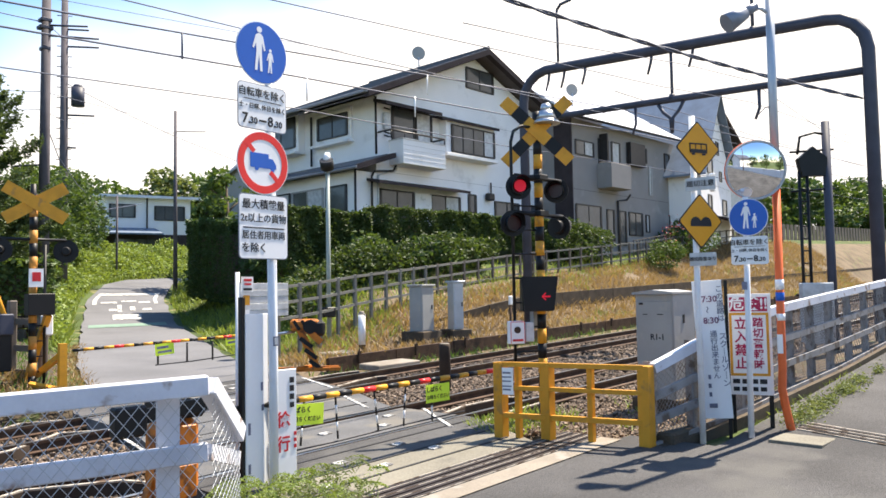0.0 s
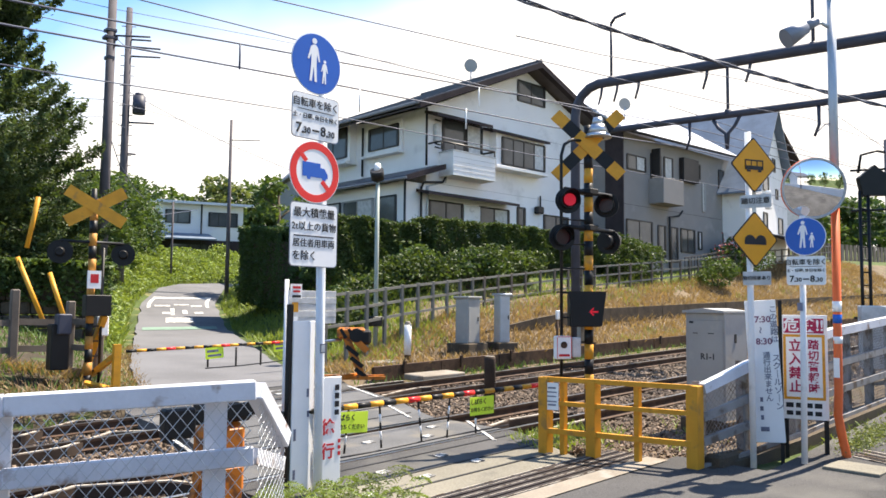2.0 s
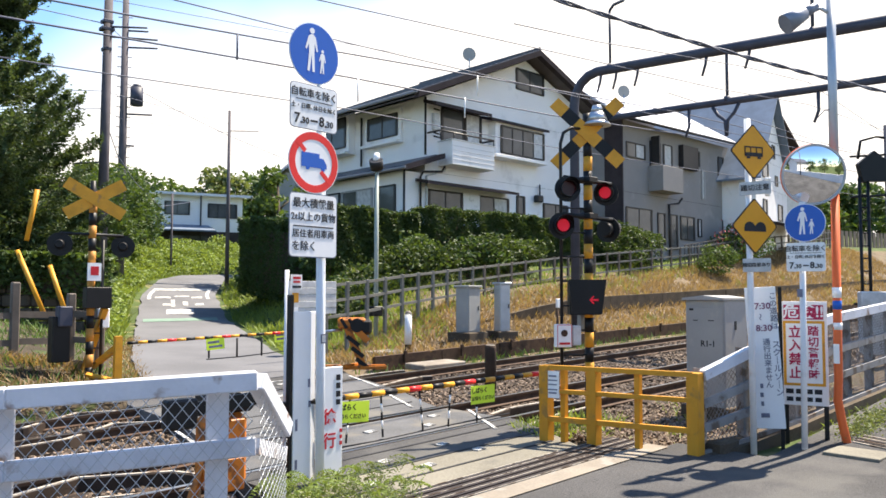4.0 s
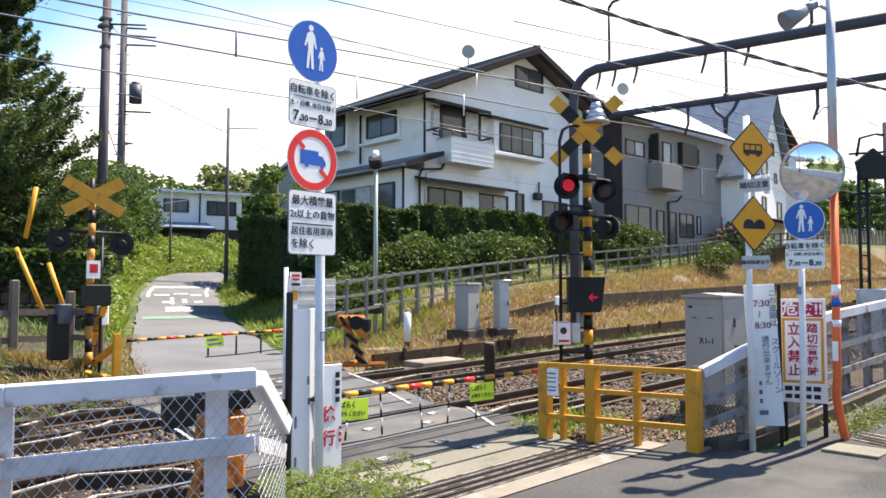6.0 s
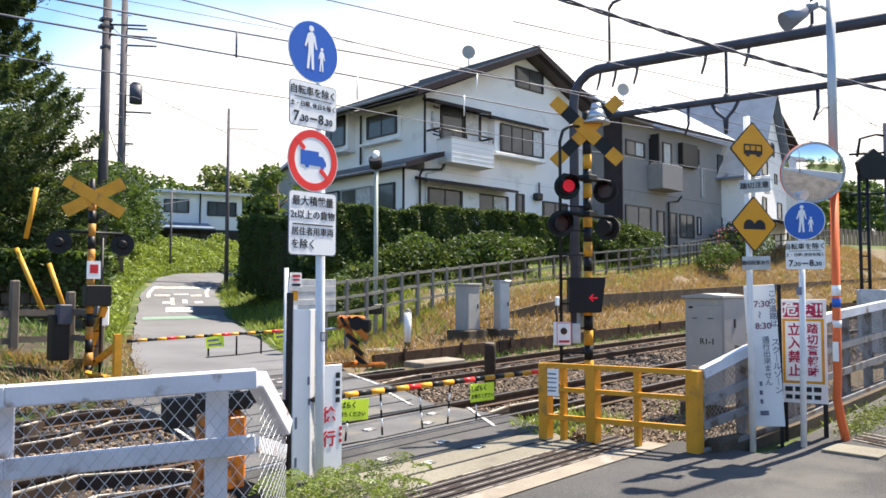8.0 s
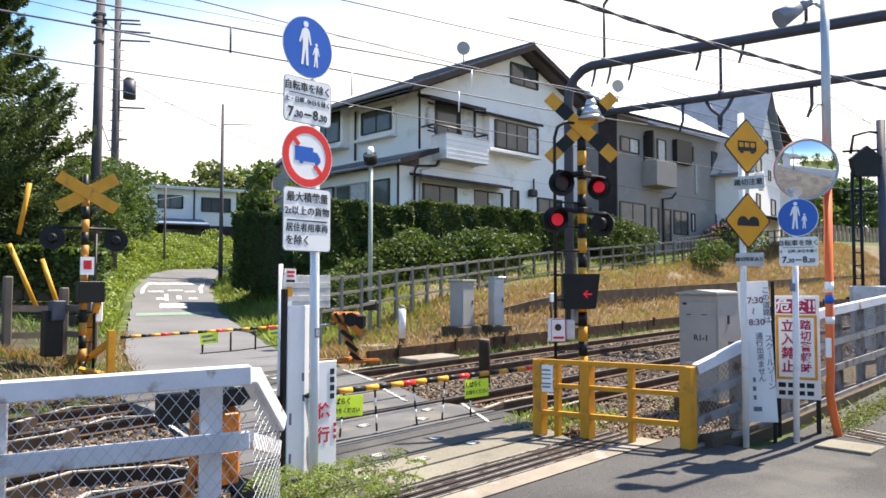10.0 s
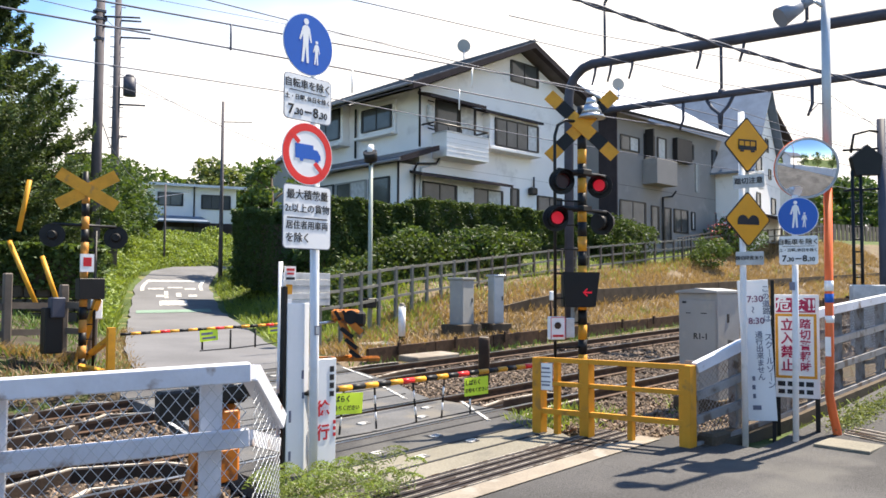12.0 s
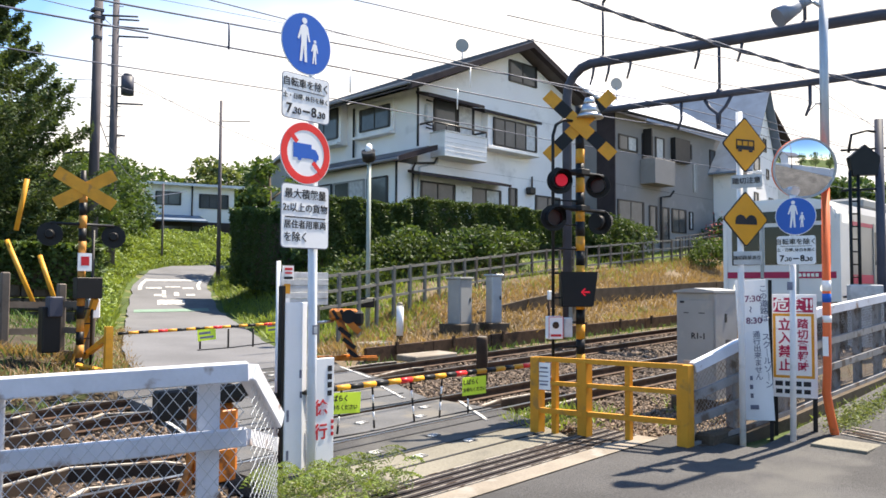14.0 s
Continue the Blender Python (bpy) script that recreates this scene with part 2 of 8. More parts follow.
def beam(bm, a, b, w, h, up=(0, 0, 1)):
    """A bar of width w and height h from a to b."""
    a, b, up = Vector(a), Vector(b), Vector(up)
    d = (b - a).normalized()
    s = d.cross(up)
    s = s.normalized() if s.length > 1e-4 else Vector((1, 0, 0))
    u = s.cross(d).normalized()
    vs = [bm.verts.new(p + s * i * w / 2 + u * j * h / 2) for p in (a, b) for i, j in ((-1, -1), (1, -1), (1, 1), (-1, 1))]
    for q in ((3, 2, 1, 0), (4, 5, 6, 7), (0, 1, 5, 4), (1, 2, 6, 5), (2, 3, 7, 6), (3, 0, 4, 7)):
        bm.faces.new([vs[i] for i in q])


def tube(bm, pts, r0, r1=None, seg=8, cap=True):
    """A round bar along points, from radius r0 to r1."""
    r1 = r0 if r1 is None else r1
    pts = [Vector(p) for p in pts]
    rings, side = [], None
    for i, p in enumerate(pts):
        d = (pts[min(i + 1, len(pts) - 1)] - pts[max(i - 1, 0)]).normalized()
        if side is None:
            side = d.orthogonal().normalized()
        side = (side - d * side.dot(d)).normalized()
        up = d.cross(side)
        r = r0 + (r1 - r0) * i / max(1, len(pts) - 1)
        rings.append([bm.verts.new(p + (side * math.cos(a) + up * math.sin(a)) * r) for a in (2 * math.pi * k / seg for k in range(seg))])
    for a, b in zip(rings, rings[1:]):
        for k in range(seg):
            f = bm.faces.new((a[k], a[(k + 1) % seg], b[(k + 1) % seg], b[k]))
            f.smooth = True
    if cap:
        bm.faces.new(rings[0][::-1])
        bm.faces.new(rings[-1])


def prism(bm, pts, depth, m=None):
    """A flat outline in x and z, thick along y from 0 to depth."""
    m = m or Matrix()
    a = [bm.verts.new(m @ Vector((x, 0, z))) for x, z in pts]
    b = [bm.verts.new(m @ Vector((x, depth, z))) for x, z in pts]
    bm.faces.new(a)
    bm.faces.new(b[::-1])
    for i in range(len(pts)):
        j = (i + 1) % len(pts)
        bm.faces.new((a[j], a[i], b[i], b[j]))


def sweep(bm, section, path):
    """An open section (y, z offsets) carried along a path of (x, y, z) points that runs mainly along x."""
    rows = [[bm.verts.new((x, y + oy, z + oz)) for oy, oz in section] for x, y, z in path]
    for a, b in zip(rows, rows[1:]):
        for k in range(len(section)):
            j = (k + 1) % len(section)
            bm.faces.new((a[k], a[j], b[j], b[k]))
    bm.faces.new(rows[0][::-1])
    bm.faces.new(rows[-1])


def mesh_of(name, bm, material):
    bmesh.ops.recalc_face_normals(bm, faces=bm.faces)
    me = bpy.data.meshes.new(name)
    bm.to_mesh(me)
    bm.free()
    for x in material if isinstance(material, (list, tuple)) else [material]:
        me.materials.append(x)
    return me


def part(name, bm, material, parent, label=""):
    ob = new(name, mesh_of(name, bm, material))
    ob.parent = parent
    return tagged(ob, label)


def solid(name, bm, material, label, category, group="", kind="", m=None):
    ob = new(name, mesh_of(name, bm, material))
    if m is not None:
        ob.matrix_basis = m
    return tagged(ob, label, category, group, kind)


def thing(name, m, label, category, group="", kind=""):
    ob = new(name)
    ob.empty_display_size = 0.2
    ob.matrix_basis = m
    return tagged(ob, label, category, group, kind)


def B():
    return bmesh.new()


def smooth(a, b, x):
    t = min(1.0, max(0.0, (x - a) / (b - a)))
    return t * t * (3 - 2 * t)


def lerp_table(table, v):
    for (a, *p), (b, *q) in zip(table, table[1:]):
        if v <= b:
            k = max(0.0, (v - a) / (b - a))
            return [i + (j - i) * k for i, j in zip(p, q)]
    return list(table[-1][1:])


# ---- lie of the land: x along the railway, y across it ----
GRADE = 0.031
# the far lane: y, then centre x, height, half width
LANE = [(13.9, 8.0, 0.26, 1.9), (17.2, 8.9, 0.30, 1.95), (20.8, 10.3, 0.42, 2.0), (31.4, 14.7, 0.80, 2.0), (39.0, 18.0, 1.86, 2.0), (43.0, 20.6, 2.72, 2.0), (46.5, 23.6, 3.05, 2.1), (49.0, 27.5, 3.2, 2.5), (51.0, 32.5, 3.3, 3.2), (56.0, 46.0, 3.6, 3.6), (90.0, 60.0, 5.0, 3.6)]


def plane(x):
    return GRADE * max(-60.0, min(x, 160.0))


def land(x, y):
    z = plane(x)
    if y < 4.4:
        z += 0.045 * max(0.0, min(x, 40) - 8.6) * smooth(4.4, 3.7, y)
    if y > 15.4:
        cx, cz, hw = lerp_table(LANE, y)
        right = max(0.0, x - cx - hw)
        left = max(0.0, cx - hw - x)
        bank = min(0.38 * (y - 15.4), 3.7) * (1 if x > 30 else smooth(-2, 30, x) * 0.3 + 0.7)
        high = z + bank + 1.2 * smooth(36, 52, x) * smooth(16, 20, y)
        zl = cz + (high - cz) * smooth(0.3, 6.0, right)
        if right <= 0:
            zl = cz + min(1.8, 0.16 * left) * smooth(0.2, 2.0, left)
        z = z + (zl - z) * smooth(15.4, 17.0, y)
    return z


# ---- ground and roads ----
def axis(lo, hi, fine_lo, fine_hi, step, coarse):
    v, out = lo, []
    while v < hi:
        out.append(v)
        inside = fine_lo <= v < fine_hi
        v = min(v + (step if inside else coarse), hi if v >= fine_hi or inside else fine_lo)
    return out + [hi]


def make_ground():
    xs = axis(-400, 700, -6, 64, 0.7, 20.0)
    ys = axis(-300, 900, 2.0, 60, 0.5, 20.0)
    bm = B()
    grid = []
    for y in ys:
        row = []
        for x in xs:
            z = land(x, y) - 0.05
            if 5.6 < y < 14.6:
                z -= 0.25
            if y > 4.0 and -6 < x < 64:
                z += 0.03 * noise.noise(Vector((x * 0.6, y * 0.6, 0)))
            row.append(bm.verts.new((x, y, z)))
        grid.append(row)
    for j in range(len(ys) - 1):
        for i in range(len(xs) - 1):
            f = bm.faces.new((grid[j][i], grid[j][i + 1], grid[j + 1][i + 1], grid[j + 1][i]))
            f.smooth = True
            x, y = (xs[i] + xs[i + 1]) / 2, (ys[j] + ys[j + 1]) / 2
            cx = lerp_table(LANE, y)[0]
            dry = 14.0 < y < min(21.2, 19.6 + 0.1 * (x - 14)) and x > cx + 2.2 + 0.5 * math.sin(y * 1.7)
            # this corner gets the ground colour with tree shade put in
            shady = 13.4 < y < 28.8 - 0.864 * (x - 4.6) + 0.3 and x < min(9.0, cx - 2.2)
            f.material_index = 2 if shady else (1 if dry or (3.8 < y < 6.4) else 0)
    solid("ground", bm, [GREEN_GROUND, DIRT, SHADE_GROUND], "sloping grassy ground with dry summer banks", "ground", kind="structure")


def strip(bm, xs, ys, lift, fz=land):
    grid = [[bm.verts.new((x, y, fz(x, y) + lift)) for x in xs] for y in ys]
    for a, b in zip(grid, grid[1:]):
        for i in range(len(xs) - 1):
            bm.faces.new((a[i], a[i + 1], b[i + 1], b[i]))


def frange(a, b, n):
    return [a + (b - a) * i / n for i in range(n + 1)]


def make_roads():
    bm = B()
    strip(bm, frange(-30, 40, 100), frange(-12, 3.7, 20), 0.0)
    strip(bm, frange(-3, 8.3, 20), frange(3.7, 4.76, 3), 0.0)
    solid("road", bm, ASPHALT, "grey worn asphalt road sloping past the crossing", "road", kind="structure")
    bm = B()
    grid = []
    for y in frange(13.9, 56, 90):
        cx, cz, hw = lerp_table(LANE, y)
        ripple = 0.12 * noise.noise(Vector((0, y * 0.7, 3)))
        row = []
        for k in (-1, -0.5, 0, 0.5, 1):
            x = cx + k * hw + (ripple if abs(k) == 1 else 0)
            low = plane(x)
            row.append(bm.verts.new((x, y, low + (max(cz, land(x, y)) - low) * smooth(15.0, 19.0, y) + 0.02)))
        grid.append(row)
    for a, b in zip(grid, grid[1:]):
        for i in range(4):
            bm.faces.new((a[i], a[i + 1], b[i + 1], b[i]))
    ret = bmesh.ops.extrude_face_region(bm, geom=list(bm.faces))
    bmesh.ops.translate(bm, vec=(0, 0, -0.5), verts=[v for v in ret["geom"] if isinstance(v, bmesh.types.BMVert)])
    solid("lane", bm, LANE_GREY, "pale asphalt lane climbing away between grassy verges", "road", kind="structure")


def make_lane_marks():
    def lift(x, y):
        cx, cz, hw = lerp_table(LANE, y)
        return max(cz, land(x, y)) + 0.035

    def along(bm, x0, x1, y0, y1):
        n = max(2, int(abs(y1 - y0) / 0.6))
        rows = []
        for y in frange(y0, y1, n):
            cx = lerp_table(LANE, y)[0]
            rows.append([bm.verts.new((cx + x, y, lift(cx, y))) for x in (x0, x1)])
        for a, b in zip(rows, rows[1:]):
            bm.faces.new((a[0], a[1], b[1], b[0]))
    bm = B()
    along(bm, -1.75, 1.55, 31.0, 31.9)
    solid("green_road_bar", bm, MARK_GREEN, "pale green painted bar across the lane", "road marking", kind="structure")
    bm = B()
    along(bm, -1.7, 1.6, 40.0, 40.5)
    along(bm, -1.7, -1.5, 37.4, 40.0)
    along(bm, 1.4, 1.6, 37.4, 40.0)
    solid("road_marking_frame", bm, MARK_WHITE, "white painted frame on the lane", "road marking", kind="structure")
    bm = B()
    along(bm, -0.75, 0.55, 33.0, 34.3)
    along(bm, -0.9, -0.3, 35.4, 36.0)
    along(bm, -0.5, -0.3, 35.0, 37.2)
    along(bm, 0.1, 0.35, 35.4, 36.6)
    along(bm, 0.7, 1.15, 35.4, 36.0)
    along(bm, -1.3, -0.5, 37.8, 38.3)
    along(bm, -0.3, 0.5, 38.2, 38.6)
    along(bm, 0.6, 1.2, 37.7, 38.2)
    solid("road_lettering", bm, MARK_WHITE, "worn white painted lettering on the lane", "road marking", kind="structure")


# right and left edges of the crossing deck, at y: left x, right x
DECK = [(5.4, 3.95, 7.35), (7.1, 3.95, 8.2), (8.9, 4.5, 8.2), (10.4, 4.9, 8.9), (13.0, 5.1, 9.7), (14.0, 5.6, 10.2)]


def make_crossing():
    bands = [(5.50, 6.35, ROAD_PALE, "concrete_apron"), (6.38, 7.28, ASPHALT, "outer_panel"), (7.42, 8.55, ASPHALT_DARK, "track_panel"), (8.79, 10.98, ASPHALT_DARK, "middle_panel"),
             (11.12, 12.25, ASPHALT_DARK, "track_panel"), (12.49, 14.0, ASPHALT, "outer_panel")]
    top = thing("crossing_deck", pose(0, 0, 0), "dark asphalt level crossing deck between steel rails", "crossing deck", kind="structure")
    for y0, y1, m, name in bands:
        bm = B()
        ys = frange(y0, y1, 4)
        rows = []
        for y in ys:
            l, r = lerp_table(DECK, y)
            rows.append([bm.verts.new((x, y, plane(x) + 0.006)) for x in frange(l, r, 8)])
        for a, b in zip(rows, rows[1:]):
            for i in range(8):
                bm.faces.new((a[i], a[i + 1], b[i + 1], b[i]))
        ret = bmesh.ops.extrude_face_region(bm, geom=list(bm.faces))
        bmesh.ops.translate(bm, vec=(0, 0, -0.2), verts=[v for v in ret["geom"] if isinstance(v, bmesh.types.BMVert)])
        part(name, bm, m, top)
    # joints across the asphalt, a little sunken
    for y in (5.9, 6.36, 7.0, 9.4, 10.2):
        l, r = lerp_table(DECK, y)
        bm = B()
        beam(bm, (l, y, plane(l) + 0.004), (r - 0.2, y, plane(r) + 0.004), 0.035, 0.012)
        part("joint", bm, RUBBER, top)
    # white reflective studs in pairs
    bm = B()
    for c, s in (((0, -0.045), (0.17, 0.022)), ((0, 0.045), (0.17, 0.022)), ((-0.075, 0), (0.022, 0.07)), ((0.075, 0), (0.022, 0.07))):
        box(bm, (*c, 0.008), (*s, 0.016), bevel=0.004)
    box(bm, (0, 0, 0.006), (0.07, 0.04, 0.012), bevel=0.003)
    stud = mesh_of("stud", bm, MARK_WHITE)
    for y, x0 in ((6.0, 4.75), (6.12, 5.6), (6.25, 6.5), (6.6, 5.4), (6.75, 6.4), (7.75, 5.0), (8.1, 5.6), (8.0, 6.3), (7.75, 7.1), (8.2, 7.6), (9.3, 5.2), (9.6, 6.0), (9.3, 6.9), (10.3, 6.2), (10.5, 7.4), (11.6, 7.2), (12.9, 8.0), (13.2, 9.0)):
        ob = new("stud", stud)
        ob.matrix_basis = pose(x0, y, plane(x0) + 0.006, 0, 0, 8)
        ob.parent = top
    # white edge lines
    for a, b in (((7.9, 9.0), (8.5, 10.3)), ((7.5, 6.9), (8.3, 8.2)), ((4.4, 8.95), (4.8, 10.9)), ((9.0, 11.2), (9.6, 12.9)), ((5.0, 13.3), (9.4, 13.4))):
        bm = B()
        beam(bm, (*a, plane(a[0]) + 0.012), (*b, plane(b[0]) + 0.012), 0.05, 0.01)
        part("edge_line", bm, MARK_WHITE, top)


def make_drain():
    bm = B()
    strip(bm, frange(3.4, 8.0, 8), [4.70, 4.97], 0.012, lambda x, y: plane(x))
    solid("kerb_stone", bm, CONCRETE, "pale concrete kerb strip beside the drain", "kerb", kind="structure")
    top = thing("drain_grate", pose(0, 0, 0), "rusty slotted steel drain grate across the road", "drain grate", kind="structure")
    bm = B()
    beam(bm, (3.4, 5.235, plane(3.4) - 0.06), (8.0, 5.235, plane(8.0) - 0.06), 0.52, 0.04)
    part("channel", bm, BLACK, top)
    for y in (5.02, 5.09, 5.16, 5.23, 5.30, 5.37, 5.44):
        bm = B()
        beam(bm, (3.4, y, plane(3.4)), (8.0, y, plane(8.0)), 0.036, 0.04)
        part("slat", bm, GRATE, top)
    for y in (4.985, 5.125, 5.265, 5.405, 5.485):
        bm = B()
        beam(bm, (3.4, y, plane(3.4) + 0.008), (8.0, y, plane(8.0) + 0.004), 0.012, 0.03)
        part("rim", bm, WORN_EDGE, top)


def make_tracks():
    x0, x1 = -120.0, 420.0
    section = [(-0.065, -0.15), (0.065, -0.15), (0.065, -0.135), (0.015, -0.11), (0.015, -0.045), (0.036, -0.035), (0.036, 0.0), (-0.036, 0.0), (-0.036, -0.035), (-0.015, -0.045), (-0.015, -0.11), (-0.065, -0.135)]
    pts = [x0, -60.0, -10.0, 0.0, 10.0, 40.0, 160.0, x1]
    for n, (ya, yb) in enumerate(((7.35, 8.72), (11.05, 12.42))):
        top = thing("railway_track", pose(0, 0, 0), "rust-brown steel rails on sleepers in ballast", "railway track", group="tracks", kind="structure")
        for y in (ya, yb):
            bm = B()
            sweep(bm, section, [(x, y, plane(x)) for x in pts])
            part("rail", bm, STEEL_RUST, top)
            bm = B()
            sweep(bm, [(-0.03, 0.001), (0.03, 0.001), (0.03, 0.004), (-0.03, 0.004)], [(x, y, plane(x)) for x in pts])
            part("rail_head", bm, RAIL_TOP, top, "polished running surface")
        bm = B()
        box(bm, (0, 0, -0.24), (0.22, 2.3, 0.16), bevel=0.012)
        data = mesh_of("sleeper", bm, SLEEPER)
        x = -4.0
        while x < 70:
            if not 4.0 < x < 8.6:
                ob = new("sleeper", data)
                ob.matrix_basis = pose(x, (ya + yb) / 2, plane(x))
                ob.parent = top
            x += 0.62
    bm = B()
    sec = [(-4.3, -0.75), (-3.4, -0.24), (-0.1, -0.2), (3.3, -0.24), (4.3, -0.75)]
    sweep(bm, sec, [(x, 9.9, plane(x)) for x in frange(-120, 420, 60)])
    solid("ballast_bed", bm, STONE_BED, "brown grey railway ballast bed", "ballast", kind="structure")


def make_portal():
    x, yn, yf = 21.0, 5.1, 15.7
    zb = plane(x)
    top = thing("catenary_portal", pose(x, 0, 0), "dark steel tube portal carrying the overhead wires", "catenary portal")

    def upper(y):
        return 8.80 + 0.05 * (y - 5.9)
    bm = B()
    r = 0.95
    pts = [(0, yn, zb - 0.6), (0, yn, upper(yn) - r)] + [(0, yn + r - r * math.cos(a), upper(yn) - r + r * math.sin(a)) for a in (0.4, 0.8, 1.2, 1.57)]
    pts += [(0, yf - r + r * math.sin(a), upper(yf) - r + r * math.cos(a)) for a in (0.0, 0.4, 0.8, 1.2, 1.57)] + [(0, yf, zb - 0.4)]
    tube(bm, pts, 0.155, 0.155, 12)
    part("frame", bm, PORTAL, top)
    bm = B()
    tube(bm, [(0, yn, 7.27), (0, yf, 7.72)], 0.105, 0.105, 8)
    part("lower_beam", bm, PORTAL, top)
    for y, z0, z1 in ((10.3, 7.5, 9.0), (14.25, 9.3, 11.2), (7.9, 8.9, 11.0)):
        bm = B()
        tube(bm, [(0, y, z0), (0, y, z1)], 0.045, 0.045, 6)
        part("hanger", bm, PORTAL, top)
        bm = B()
        tube(bm, [(0, y, z0 - 0.02), (0, y, z0 + 0.14)], 0.12, 0.09, 8)
        part("bracket", bm, PORTAL, top)
    bm = B()
    tube(bm, [(0, 14.25, 11.2), (0, 14.1, 11.35), (0, 13.7, 11.4)], 0.05, 0.05, 6)
    part("hook", bm, PORTAL, top)
    for y, z in ((9.6, 8.95), (10.9, 9.0), (13.2, 9.15), (14.0, 9.2), (14.6, 9.2)):
        bm = B()
        tube(bm, [(0, y, z), (0, y + 0.05, z - 0.3), (0, y + 0.16, z - 0.62)], 0.05, 0.035, 6)
        part("insulator", bm, PORTAL, top)
    for y, z in ((7.8, 7.35), (11.5, 7.5)):
        bm = B()
        tube(bm, [(0, y, z), (0, y, z - 0.55), (0, y + 0.12, z - 0.85)], 0.05, 0.035, 6)
        part("insulator", bm, PORTAL, top)
    # Y-shaped bracket under the lower beam
    bm = B()
    tube(bm, [(0, 10.75, 7.4), (0, 10.6, 7.15), (0, 10.38, 6.95), (0, 10.34, 6.5)], 0.05, 0.05, 6)
    tube(bm, [(0, 9.95, 7.4), (0, 10.1, 7.15), (0, 10.3, 6.95), (0, 10.34, 6.5)], 0.05, 0.05, 6)
    part("y_bracket", bm, PORTAL, top)


# ---- lettering and boards ----
def letter(text, size, material, parent, m, name="lettering", align="CENTER", line=1.0, thin=0.0015):
    """Raised lettering in the built-in font, in the plane x, z of m, facing -y."""
    cu = bpy.data.curves.new("lettering", "FONT")
    cu.body, cu.size, cu.align_x, cu.align_y, cu.space_line = text, size, align, "CENTER", line
    cu.extrude, cu.resolution_u, cu.offset = thin, 2, size * (0.010 if size < 0.12 and max(map(ord, text)) > 0x4e00 else 0.022)
    ob = bpy.data.objects.new("lettering", cu)
    scene.collection.objects.link(ob)
    bpy.context.view_layer.update()
    me = bpy.data.meshes.new_from_object(ob.evaluated_get(bpy.context.evaluated_depsgraph_get()))
    bpy.data.objects.remove(ob)
    me.transform(m @ pose(0, 0, 0, 90))
    me.materials.clear()
    me.materials.append(material)
    out = new(name, me)
    out.parent = parent
    return out


def disc(bm, r, y0, y1, c=(0, 0), seg=40, r_in=0.0):
    pts = [(c[0] + r * math.cos(2 * math.pi * k / seg), c[1] + r * math.sin(2 * math.pi * k / seg)) for k in range(seg)]
    if not r_in:
        prism(bm, pts, y1 - y0, Matrix.Translation((0, y0, 0)))
        return
    rings = []
    for rad, y in ((r, y0), (r, y1), (r_in, y1), (r_in, y0)):
        rings.append([bm.verts.new((c[0] + rad * math.cos(2 * math.pi * k / seg), y, c[1] + rad * math.sin(2 * math.pi * k / seg))) for k in range(seg)])
    for i in range(4):
        a, b = rings[i], rings[(i + 1) % 4]
        for k in range(seg):
            bm.faces.new((a[k], a[(k + 1) % seg], b[(k + 1) % seg], b[k]))


def plate(bm, w, h, y0, y1, c=(0, 0), r=0.0):
    """A flat plate of width w and height h with rounded corners."""
    if r <= 0:
        box(bm, (c[0], (y0 + y1) / 2, c[1]), (w, y1 - y0, h))
        return
    pts = []
    for sx, sz, a0 in ((1, 1, 0), (-1, 1, 90), (-1, -1, 180), (1, -1, 270)):
        for a in (0, 30, 60, 90):
            t = radians(a0 + a)
            pts.append((c[0] + sx * (w / 2 - r) + r * math.cos(t), c[1] + sz * (h / 2 - r) + r * math.sin(t)))
    prism(bm, pts, y1 - y0, Matrix.Translation((0, y0, 0)))


def walker(parent, m, s, y):
    """The large and the small white figure shape of a footpath sign, as plain shapes."""
    tall = [(-0.16, 0.52), (-0.05, 0.6), (0.06, 0.6), (0.16, 0.5), (0.26, 0.02), (0.2, 0.0), (0.11, 0.3), (0.10, -0.1), (0.13, -0.75), (0.03, -0.75), (-0.02, -0.15), (-0.1, -0.75), (-0.2, -0.75), (-0.13, -0.05), (-0.14, 0.25), (-0.24, 0.02), (-0.3, 0.06)]
    for k, dx, dz, name in ((1.0, -0.12, 0.08, "tall_shape"), (0.55, 0.36, -0.25, "small_shape")):
        bm = B()
        prism(bm, [((dx + x * k) * s, (dz + z * k) * s) for x, z in tall], 0.003, m @ Matrix.Translation((0, y, 0)))
        part(name, bm, SIGN_WHITE, parent)
        bm = B()
        pts = [((dx + 0.11 * k * math.cos(a)) * s, (dz + (0.73 + 0.11 * math.sin(a)) * k) * s) for a in (2 * math.pi * i / 16 for i in range(16))]
        prism(bm, pts, 0.003, m @ Matrix.Translation((0, y, 0)))
        part(name + "_top", bm, SIGN_WHITE, parent)


def bars(parent, rows, material, m, name="text_bar"):
    """Unreadable writing as plain bars: x, z, width, height."""
    for x, z, w, h in rows:
        bm = B()
        box(bm, (0, 0, 0), (w, 0.003, h), m @ Matrix.Translation((x, -0.002, z)))
        part(name, bm, material, parent)


def hours(parent, m, k):
    """The hours of a sign: large hours, small raised minutes and a dash."""
    for text, size, x, z in (("7.", 0.135, -0.19, 0), ("30", 0.088, -0.105, -0.012), ("8.", 0.135, 0.105, 0), ("30", 0.088, 0.19, -0.012)):
        letter(text, size * k, INK, parent, m @ Matrix.Translation((x * k, 0, z * k)))
    bars(parent, [(0, 0, 0.085 * k, 0.018 * k)], INK, m @ Matrix.Translation((0, 0.003, 0)), "dash")


